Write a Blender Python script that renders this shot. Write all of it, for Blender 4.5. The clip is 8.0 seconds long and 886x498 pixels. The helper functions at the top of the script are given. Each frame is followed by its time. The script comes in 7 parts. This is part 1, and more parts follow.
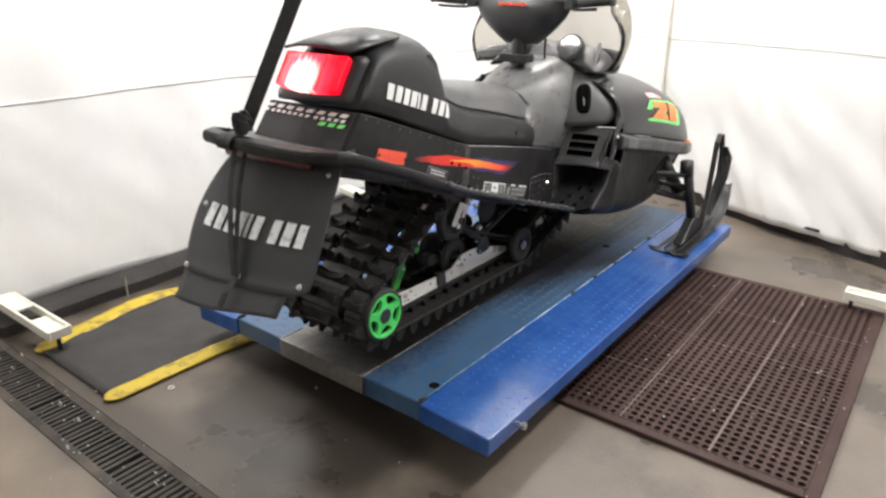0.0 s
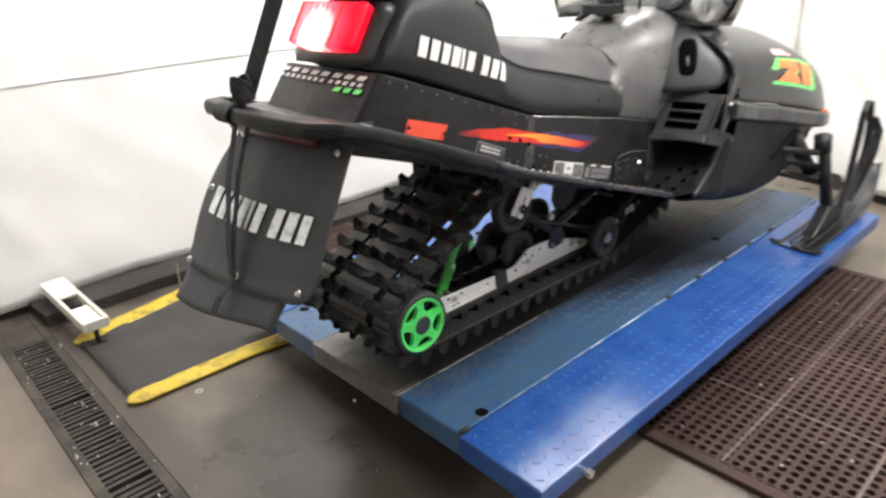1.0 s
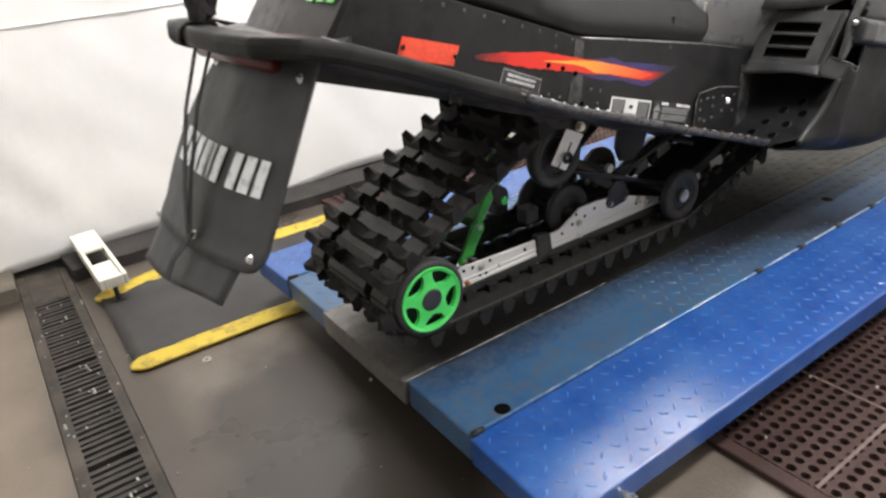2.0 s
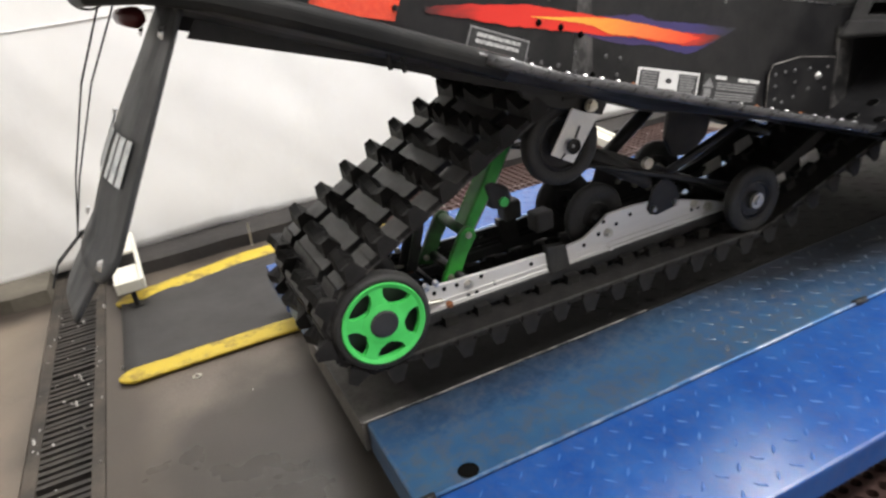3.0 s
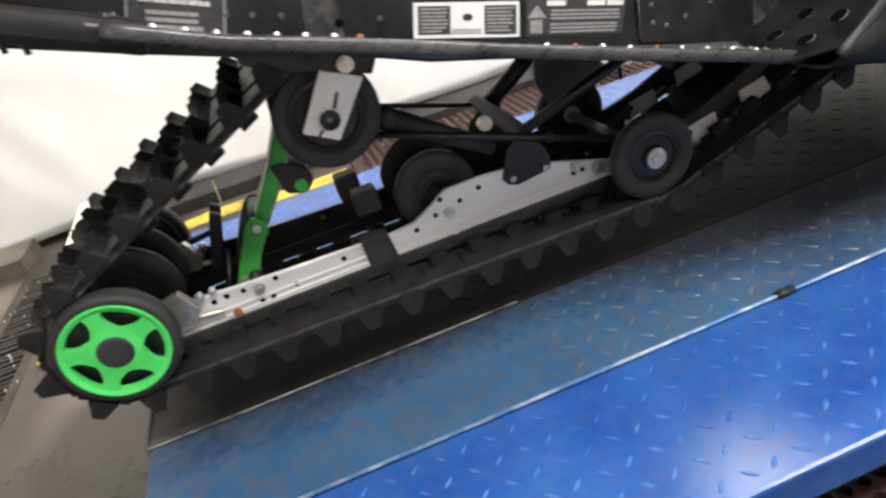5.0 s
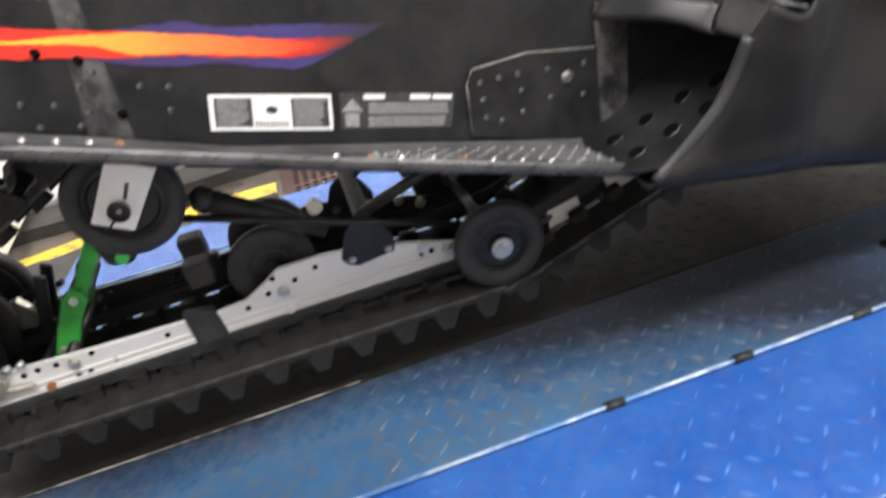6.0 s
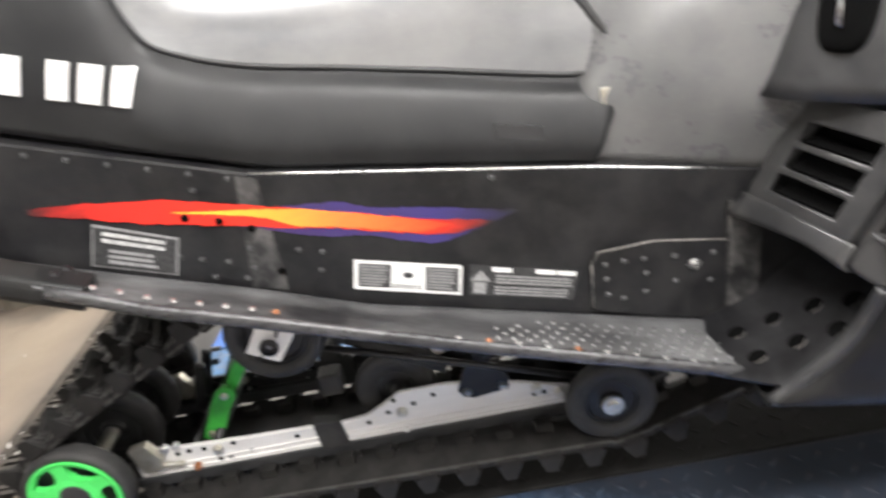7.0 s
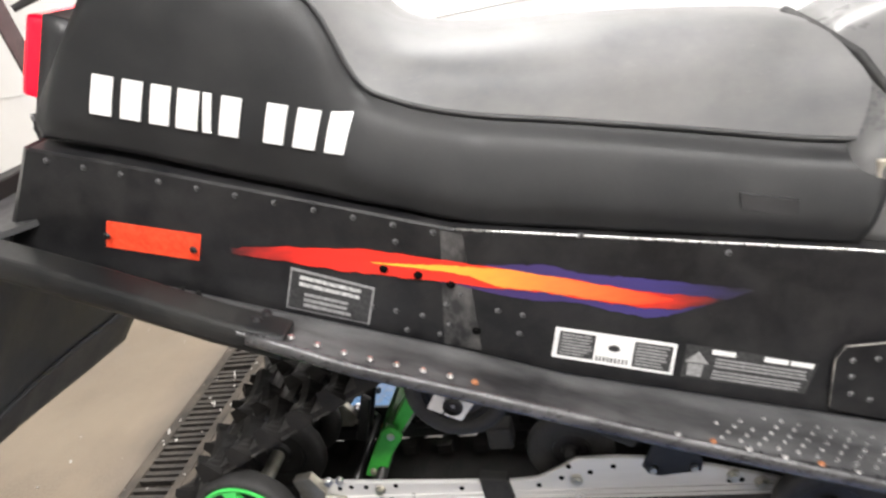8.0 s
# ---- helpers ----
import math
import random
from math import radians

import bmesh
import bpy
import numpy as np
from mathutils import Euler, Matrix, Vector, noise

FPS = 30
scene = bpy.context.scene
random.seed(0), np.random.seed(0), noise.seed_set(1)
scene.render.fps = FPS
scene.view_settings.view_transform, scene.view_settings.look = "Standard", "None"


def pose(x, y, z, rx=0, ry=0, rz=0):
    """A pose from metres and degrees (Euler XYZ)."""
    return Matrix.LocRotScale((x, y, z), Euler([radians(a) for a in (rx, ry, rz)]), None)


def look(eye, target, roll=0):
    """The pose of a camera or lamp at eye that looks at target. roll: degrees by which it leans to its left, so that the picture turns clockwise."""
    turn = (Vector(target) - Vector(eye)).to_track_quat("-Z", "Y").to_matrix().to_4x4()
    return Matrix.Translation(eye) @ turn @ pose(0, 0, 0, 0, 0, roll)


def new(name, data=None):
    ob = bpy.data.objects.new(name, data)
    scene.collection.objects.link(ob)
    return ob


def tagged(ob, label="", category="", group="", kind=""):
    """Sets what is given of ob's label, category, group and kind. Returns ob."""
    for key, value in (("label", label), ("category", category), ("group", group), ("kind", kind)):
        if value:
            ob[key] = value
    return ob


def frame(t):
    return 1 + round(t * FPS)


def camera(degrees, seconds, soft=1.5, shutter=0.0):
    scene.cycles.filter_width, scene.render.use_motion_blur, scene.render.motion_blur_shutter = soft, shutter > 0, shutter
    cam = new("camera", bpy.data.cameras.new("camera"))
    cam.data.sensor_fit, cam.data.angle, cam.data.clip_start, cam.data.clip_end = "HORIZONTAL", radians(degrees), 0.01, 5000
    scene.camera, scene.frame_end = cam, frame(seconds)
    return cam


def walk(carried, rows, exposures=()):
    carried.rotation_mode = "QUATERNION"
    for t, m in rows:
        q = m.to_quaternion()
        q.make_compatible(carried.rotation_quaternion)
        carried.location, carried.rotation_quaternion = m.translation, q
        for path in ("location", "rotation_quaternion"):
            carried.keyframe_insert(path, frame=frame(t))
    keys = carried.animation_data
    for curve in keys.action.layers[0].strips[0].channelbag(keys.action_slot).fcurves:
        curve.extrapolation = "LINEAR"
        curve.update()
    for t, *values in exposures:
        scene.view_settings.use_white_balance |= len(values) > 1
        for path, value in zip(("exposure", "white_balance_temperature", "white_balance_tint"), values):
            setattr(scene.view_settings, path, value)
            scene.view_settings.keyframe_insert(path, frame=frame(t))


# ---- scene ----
cam = camera(66.7, 8.0, soft=2.5, shutter=0.5)
PATH = [
    (0, (1.413, -1.261, 1.308), (0.278, 0.213, 0.575), 0.3),
    (0.5, (1.358, -1.095, 1.258), (0.163, 0.315, 0.494), -0.1),
    (1, (1.29, -0.875, 1.199), (-0.07, 0.366, 0.418), -2.6),
    (1.5, (1.246, -0.709, 1.138), (-0.225, 0.355, 0.3), -4.6),
    (1.7, (1.216, -0.65, 1.109), (-0.266, 0.38, 0.247), -5.1),
    (2.8, (1.09, -0.264, 0.933), (-0.553, 0.515, 0.102), -6.8),
    (3, (1.084, -0.19, 0.905), (-0.614, 0.496, 0.101), -8.5),
    (3.5, (1.079, -0.04, 0.863), (-0.707, 0.415, 0.086), -12.2),
    (4, (1.073, 0.105, 0.822), (-0.731, 0.466, 0.037), -13.8),
    (4.2, (1.061, 0.169, 0.817), (-0.734, 0.516, 0.005), -14.7),
    (5.5, (1.005, 0.517, 0.818), (-0.697, 0.774, -0.2), -15.8),
    (6, (0.981, 0.667, 0.874), (-0.722, 0.931, -0.14), -13.4),
    (6.5, (0.969, 0.739, 0.984), (-0.775, 0.927, 0.023), -12.1),
    (7, (0.946, 0.729, 1.062), (-0.839, 0.622, 0.166), -12.6),
    (7.5, (0.902, 0.674, 1.105), (-0.87, 0.304, 0.253), -13.2),
    (8, (0.85, 0.629, 1.123), (-0.909, 0.177, 0.284), -12.8),
]
walk(cam, [(t, look(eye, target, roll)) for t, eye, target, roll in PATH], exposures=[(0, 0.06), (1, 0.24), (1.7, 0.2), (3.5, 0.14), (4.2, 0.16), (5.5, 0.6), (6, 0.72), (6.5, 1.0), (7.2, 0.9), (8, 0.72)])

# ---- light: closed booth under fluorescent ceiling fixtures ----
world = bpy.data.worlds.new("world")
scene.world = world
world.use_nodes = True
world.node_tree.nodes["Background"].inputs[0].default_value = (0.9, 0.95, 1.0, 1)
world.node_tree.nodes["Background"].inputs[1].default_value = 0.05
LAMPS = [(-0.9, 0.2), (1.45, 0.75), (-0.5, 2.3), (1.35, 2.4)]
LAMP_WATTS, LAMP_Z = 48.5, 2.62
for lx, ly in LAMPS:
    lamp = new("ceiling_lamp", bpy.data.lights.new("ceiling_lamp", "AREA"))
    lamp.data.shape, lamp.data.size, lamp.data.size_y = "RECTANGLE", 0.26, 1.2
    lamp.data.energy, lamp.data.color = LAMP_WATTS, (1.0, 0.968, 0.95)
    lamp.matrix_basis = pose(lx, ly, LAMP_Z)

# ---- materials ----


def shader(name):
    m = bpy.data.materials.new(name)
    m.use_nodes = True
    return m, m.node_tree.nodes, m.node_tree.links, m.node_tree.nodes["Principled BSDF"]


def surface(name, a, b, rough=0.5, metal=0.0, scale=6.0, fine=90.0, bump=0.1, depth=0.002, spread=0.15, spec=0.5, coat=0.0, stretch=(1, 1, 1), contrast=(0.35, 0.65)):
    """Two-scale mottled surface: a and b are mixed by cloudy noise, gloss varies with it, fine grain gives the relief."""
    m, n, l, s = shader(name)
    co = n.new("ShaderNodeTexCoord")
    mp = n.new("ShaderNodeMapping")
    mp.inputs["Scale"].default_value = stretch
    l.new(co.outputs["Object"], mp.inputs["Vector"])
    big = n.new("ShaderNodeTexNoise")
    big.inputs["Scale"].default_value, big.inputs["Detail"].default_value, big.inputs["Roughness"].default_value = scale, 6, 0.62
    small = n.new("ShaderNodeTexNoise")
    small.inputs["Scale"].default_value, small.inputs["Detail"].default_value = fine, 3
    l.new(mp.outputs[0], big.inputs["Vector"])
    l.new(mp.outputs[0], small.inputs["Vector"])
    ramp = n.new("ShaderNodeMapRange")
    ramp.inputs["From Min"].default_value, ramp.inputs["From Max"].default_value = contrast
    l.new(big.outputs["Fac"], ramp.inputs["Value"])
    mix = n.new("ShaderNodeMix")
    mix.data_type = "RGBA"
    mix.inputs["A"].default_value, mix.inputs["B"].default_value = (*a, 1), (*b, 1)
    l.new(ramp.outputs[0], mix.inputs["Factor"])
    l.new(mix.outputs["Result"], s.inputs["Base Color"])
    rr = n.new("ShaderNodeMapRange")
    rr.inputs["To Min"].default_value, rr.inputs["To Max"].default_value = max(0.03, rough - spread), min(1, rough + spread)
    l.new(small.outputs["Fac"], rr.inputs["Value"])
    l.new(rr.outputs[0], s.inputs["Roughness"])
    s.inputs["Metallic"].default_value, s.inputs["Specular IOR Level"].default_value = metal, spec
    s.inputs["Coat Weight"].default_value, s.inputs["Coat Roughness"].default_value = coat, 0.12
    bm = n.new("ShaderNodeBump")
    bm.inputs["Strength"].default_value, bm.inputs["Distance"].default_value = bump, depth
    l.new(small.outputs["Fac"], bm.inputs["Height"])
    l.new(bm.outputs[0], s.inputs["Normal"])
    return m


def dusty(name, a, b, dust, amount, rough=0.4, scale=5.0, fine=240.0, streaks=(1, 1, 1), bump=0.12, spec=0.5, scratch=0.25):
    """Dark moulded or painted surface: mottled base, uneven film of dust, fine pale scratches, gloss broken by all three."""
    m, n, l, s = shader(name)
    co = n.new("ShaderNodeTexCoord")

    def cloud(sc, detail, lo, hi, stretch=(1, 1, 1), turn=0.0):
        mp = n.new("ShaderNodeMapping")
        mp.inputs["Scale"].default_value, mp.inputs["Rotation"].default_value = stretch, (turn, 0, 0)
        l.new(co.outputs["Object"], mp.inputs["Vector"])
        t = n.new("ShaderNodeTexNoise")
        t.inputs["Scale"].default_value, t.inputs["Detail"].default_value, t.inputs["Roughness"].default_value = sc, 6, detail
        l.new(mp.outputs[0], t.inputs["Vector"])
        k = n.new("ShaderNodeMapRange")
        k.inputs["From Min"].default_value, k.inputs["From Max"].default_value = lo, hi
        l.new(t.outputs["Fac"], k.inputs["Value"])
        return k.outputs[0], t.outputs["Fac"]

    def blend(fac, u, v):
        x = n.new("ShaderNodeMix")
        x.data_type = "RGBA"
        l.new(fac, x.inputs["Factor"])
        for key, w in (("A", u), ("B", v)):
            if isinstance(w, tuple):
                x.inputs[key].default_value = (*w, 1)
            else:
                l.new(w, x.inputs[key])
        return x.outputs["Result"]

    def scaled(fac, k):
        x = n.new("ShaderNodeMath")
        x.operation = "MULTIPLY"
        x.inputs[1].default_value = k
        l.new(fac, x.inputs[0])
        return x.outputs[0]

    base, _ = cloud(scale, 0.6, 0.35, 0.65)
    film, _ = cloud(scale * 2.1, 0.72, 0.42, 0.78, streaks)
    grain, raw = cloud(fine, 0.5, 0.3, 0.7)
    lines, _ = cloud(38, 0.75, 0.64, 0.7, (1, 1, 14), 0.5)
    c = blend(base, a, b)
    c = blend(scaled(film, amount), c, dust)
    c = blend(scaled(lines, scratch), c, tuple(min(1, 2.2 * q) for q in dust))
    l.new(c, s.inputs["Base Color"])
    gl = n.new("ShaderNodeMapRange")
    gl.inputs["To Min"].default_value, gl.inputs["To Max"].default_value = max(0.05, rough - 0.08), min(1, rough + 0.28)
    l.new(film, gl.inputs["Value"])
    l.new(gl.outputs[0], s.inputs["Roughness"])
    s.inputs["Specular IOR Level"].default_value = spec
    bp = n.new("ShaderNodeBump")
    bp.inputs["Strength"].default_value, bp.inputs["Distance"].default_value = bump, 0.001
    l.new(raw, bp.inputs["Height"])
    l.new(bp.outputs[0], s.inputs["Normal"])
    return m


def glow(name, colour, strength, base=(0.5, 0.5, 0.5)):
    m, n, l, s = shader(name)
    s.inputs["Base Color"].default_value = (*base, 1)
    s.inputs["Emission Color"].default_value, s.inputs["Emission Strength"].default_value = (*colour, 1), strength
    return m


M = {}
M["black_plastic"] = dusty("black_plastic", (0.018, 0.0185, 0.02), (0.03, 0.031, 0.033), (0.075, 0.073, 0.07), 0.35, 0.4, scale=6)
M["belly_plastic"] = dusty("belly_plastic", (0.008, 0.0083, 0.0088), (0.015, 0.0155, 0.016), (0.055, 0.052, 0.046), 0.34, 0.46, scale=3.5, spec=0.2, scratch=0.15)
M["dusty_plastic"] = dusty("dusty_plastic", (0.02, 0.0205, 0.022), (0.034, 0.034, 0.035), (0.11, 0.106, 0.1), 0.5, 0.42)
M["splice_dust"] = dusty("splice_dust", (0.01, 0.01, 0.011), (0.02, 0.02, 0.021), (0.26, 0.25, 0.24), 0.62, 0.5, scale=15, fine=120, streaks=(1, 1.2, 0.7), scratch=0.12)
# near-black that paints the shade inside openings; the dark bolts use it too
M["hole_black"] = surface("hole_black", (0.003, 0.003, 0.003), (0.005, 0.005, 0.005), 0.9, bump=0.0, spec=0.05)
M["hood_paint"] = surface("hood_paint", (0.009, 0.009, 0.01), (0.014, 0.014, 0.0155), 0.32, scale=4, fine=120, bump=0.0, depth=0.001, spread=0.01, spec=0.35, coat=0.1)
M["tunnel_paint"] = dusty("tunnel_paint", (0.008, 0.008, 0.009), (0.016, 0.016, 0.0175), (0.06, 0.058, 0.055), 0.38, 0.36, scale=8, fine=90, spec=0.28, scratch=0.2)
M["board_metal"] = surface("board_metal", (0.03, 0.03, 0.032), (0.21, 0.212, 0.215), 0.36, metal=0.35, scale=7, fine=110, bump=0.12, depth=0.001, stretch=(1, 0.35, 1))
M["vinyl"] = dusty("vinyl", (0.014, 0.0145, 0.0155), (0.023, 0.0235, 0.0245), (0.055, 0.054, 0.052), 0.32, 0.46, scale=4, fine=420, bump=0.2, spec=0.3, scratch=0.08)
# paler than the seat side: dust plus the white walls' sheen as colour
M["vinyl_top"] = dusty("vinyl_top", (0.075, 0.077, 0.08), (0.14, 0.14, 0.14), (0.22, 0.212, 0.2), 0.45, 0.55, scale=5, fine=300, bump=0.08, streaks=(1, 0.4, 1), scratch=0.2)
M["tank_plastic"] = dusty("tank_plastic", (0.085, 0.087, 0.09), (0.125, 0.125, 0.125), (0.19, 0.186, 0.178), 0.45, 0.34, scale=7, fine=200, bump=0.08, scratch=0.4)
M["rubber"] = surface("rubber", (0.012, 0.012, 0.0125), (0.03, 0.029, 0.028), 0.66, scale=14, fine=160, bump=0.3, depth=0.002)
M["track_rubber"] = dusty("track_rubber", (0.007, 0.0068, 0.0068), (0.02, 0.019, 0.0185), (0.07, 0.064, 0.058), 0.22, 0.62, scale=20, fine=190, bump=0.3, spec=0.2, scratch=0.1)
M["flap_rubber"] = dusty("flap_rubber", (0.02, 0.0215, 0.024), (0.036, 0.0385, 0.042), (0.085, 0.087, 0.089), 0.42, 0.54, scale=4, fine=140, bump=0.15, streaks=(1, 1, 0.35), scratch=0.12)
M["aluminium"] = surface("aluminium", (0.58, 0.57, 0.55), (0.78, 0.77, 0.75), 0.42, metal=0.2, scale=8, fine=120, bump=0.08, depth=0.001, stretch=(1, 0.2, 1))
M["plate_aluminium"] = surface("plate_aluminium", (0.72, 0.71, 0.69), (0.86, 0.85, 0.83), 0.45, metal=0.1, scale=14, fine=160, bump=0.06, depth=0.001)
M["zinc"] = surface("zinc", (0.5, 0.47, 0.38), (0.68, 0.66, 0.6), 0.35, metal=0.9, scale=60, fine=300, bump=0.1)
M["clip_steel"] = surface("clip_steel", (0.04, 0.039, 0.037), (0.17, 0.165, 0.16), 0.48, metal=0.6, scale=60, fine=200)
M["scuffed_paint"] = surface("scuffed_paint", (0.009, 0.009, 0.01), (0.17, 0.17, 0.175), 0.4, scale=26, fine=160, bump=0.15, depth=0.001, stretch=(1, 1.6, 0.4), contrast=(0.4, 0.62))
M["toe_paint"] = surface("toe_paint", (0.006, 0.006, 0.007), (0.034, 0.034, 0.036), 0.4, scale=16, fine=140, bump=0.12, depth=0.001, contrast=(0.4, 0.75))
M["hinge_steel"] = surface("hinge_steel", (0.1, 0.24, 0.5), (0.55, 0.62, 0.72), 0.35, metal=0.3, scale=40, fine=300, bump=0.1, stretch=(1, 0.5, 1), contrast=(0.42, 0.6))
M["bare_edge"] = surface("bare_edge", (0.05, 0.05, 0.052), (0.42, 0.4, 0.37), 0.5, metal=0.3, scale=30, fine=300, bump=0.1, stretch=(1, 0.5, 1), contrast=(0.4, 0.6))
M["rim_steel"] = surface("rim_steel", (0.02, 0.02, 0.022), (0.14, 0.14, 0.145), 0.3, metal=0.4, scale=18, fine=200, bump=0.1, depth=0.001, stretch=(1, 0.4, 1), contrast=(0.35, 0.75))
M["belt_edge"] = dusty("belt_edge", (0.022, 0.021, 0.02), (0.045, 0.043, 0.041), (0.12, 0.113, 0.106), 0.5, 0.5, scale=12, fine=170, bump=0.2, spec=0.4, scratch=0.5)
M["belt_rubber"] = dusty("belt_rubber", (0.026, 0.0253, 0.0253), (0.05, 0.048, 0.047), (0.1, 0.094, 0.087), 0.5, 0.46, scale=16, fine=150, bump=0.2, spec=0.3, scratch=0.2)
M["seam_grey"] = surface("seam_grey", (0.66, 0.66, 0.64), (0.76, 0.755, 0.74), 0.7, scale=20, fine=200)
M["drain_edge"] = surface("drain_edge", (0.026, 0.022, 0.018), (0.085, 0.07, 0.055), 0.75, scale=9, fine=120, bump=0.3)
M["steel"] = surface("steel", (0.6, 0.6, 0.6), (0.75, 0.75, 0.75), 0.28, metal=0.95, scale=30, fine=200, bump=0.05)
M["rust"] = surface("rust", (0.2, 0.07, 0.025), (0.34, 0.14, 0.06), 0.7, scale=200, fine=600, bump=0.3)
M["dark_steel"] = surface("dark_steel", (0.012, 0.012, 0.013), (0.03, 0.03, 0.03), 0.4, metal=0.3, scale=12, fine=140, bump=0.1)
M["green"] = surface("green", (0.06, 0.56, 0.1), (0.09, 0.68, 0.15), 0.38, scale=16, fine=200, bump=0.05)
M["green_dark"] = surface("green_dark", (0.012, 0.03, 0.012), (0.03, 0.16, 0.03), 0.5, scale=18, fine=160, bump=0.15)
M["green_dirty"] = surface("green_dirty", (0.02, 0.2, 0.02), (0.05, 0.42, 0.055), 0.42, scale=14, fine=160, bump=0.1)
M["lettering"] = surface("lettering", (0.74, 0.74, 0.73), (0.84, 0.84, 0.83), 0.5, scale=30, fine=300, bump=0.03)
M["flap_lettering"] = surface("flap_lettering", (0.55, 0.6, 0.62), (0.85, 0.88, 0.89), 0.5, scale=40, fine=300, bump=0.05, contrast=(0.4, 0.5))
M["grey_print"] = surface("grey_print", (0.2, 0.2, 0.2), (0.34, 0.34, 0.34), 0.5, scale=200, fine=500, bump=0.0)
M["plate_print"] = surface("plate_print", (0.3, 0.3, 0.3), (0.6, 0.6, 0.59), 0.4, scale=300, fine=500, bump=0.0, contrast=(0.45, 0.55))
M["dark_print"] = surface("dark_print", (0.02, 0.02, 0.022), (0.05, 0.05, 0.05), 0.5, scale=200, fine=500, bump=0.0)
M["gauge_glass"] = surface("gauge_glass", (0.05, 0.05, 0.05), (0.16, 0.16, 0.155), 0.12, scale=14, fine=80, bump=0.0, spread=0.03, coat=0.8)
M["reflector"] = surface("reflector", (0.85, 0.06, 0.025), (0.95, 0.1, 0.04), 0.22, scale=120, fine=420, bump=0.25, depth=0.001, coat=0.5)
M["amber"] = surface("amber", (0.85, 0.2, 0.03), (0.95, 0.28, 0.05), 0.25, scale=100, fine=400, bump=0.2)
M["logo_orange"] = surface("logo_orange", (0.85, 0.2, 0.04), (0.9, 0.3, 0.06), 0.35, scale=12, fine=200, bump=0.02)
M["logo_green"] = surface("logo_green", (0.12, 0.7, 0.14), (0.2, 0.8, 0.2), 0.35, scale=12, fine=200, bump=0.02)
M["logo_pink"] = surface("logo_pink", (0.8, 0.3, 0.4), (0.9, 0.55, 0.5), 0.35, scale=20, fine=200, bump=0.02)
M["yellow"] = surface("yellow", (0.26, 0.18, 0.03), (0.6, 0.44, 0.04), 0.55, scale=22, fine=120, bump=0.2, contrast=(0.34, 0.52))
M["mat_grey"] = surface("mat_grey", (0.032, 0.03, 0.029), (0.05, 0.048, 0.046), 0.72, scale=5, fine=220, bump=0.3)
M["mat_brown"] = surface("mat_brown", (0.036, 0.0185, 0.0155), (0.066, 0.038, 0.033), 0.62, scale=4, fine=150, bump=0.25, spec=0.25, contrast=(0.3, 0.7))
M["mat_rib"] = surface("mat_rib", (0.085, 0.055, 0.05), (0.15, 0.11, 0.1), 0.6, scale=20, fine=150, bump=0.2)
M["tread_blue"] = surface("tread_blue", (0.02, 0.1, 0.38), (0.08, 0.2, 0.5), 0.22, scale=9, fine=200, bump=0.05, contrast=(0.4, 0.65))
M["webbing"] = surface("webbing", (0.012, 0.012, 0.013), (0.03, 0.03, 0.032), 0.75, scale=30, fine=700, bump=0.5)
M["white_paint"] = surface("white_paint", (0.72, 0.7, 0.6), (0.82, 0.8, 0.72), 0.45, scale=10, fine=140, bump=0.08)
M["grit"] = surface("grit", (0.35, 0.33, 0.3), (0.65, 0.63, 0.6), 0.5, scale=50, fine=200)
M["cast_iron"] = surface("cast_iron", (0.022, 0.019, 0.017), (0.062, 0.053, 0.044), 0.7, scale=14, fine=150, bump=0.25)
M["kerb_mud"] = surface("kerb_mud", (0.08, 0.07, 0.054), (0.17, 0.152, 0.118), 0.75, scale=5, fine=60, bump=0.3, depth=0.004)
M["base_dark"] = surface("base_dark", (0.014, 0.0125, 0.012), (0.042, 0.037, 0.034), 0.75, scale=4, fine=60, bump=0.3, depth=0.004)
M["ceiling_white"] = surface("ceiling_white", (0.74, 0.74, 0.72), (0.8, 0.8, 0.78), 0.8, scale=2, fine=40, bump=0.1)
M["curtain"] = surface("curtain", (0.82, 0.815, 0.79), (0.88, 0.88, 0.87), 0.5, scale=1.6, fine=30, bump=0.12, depth=0.006)
M["grey_wall"] = surface("grey_wall", (0.43, 0.43, 0.425), (0.5, 0.495, 0.49), 0.7, scale=2, fine=40, bump=0.1)


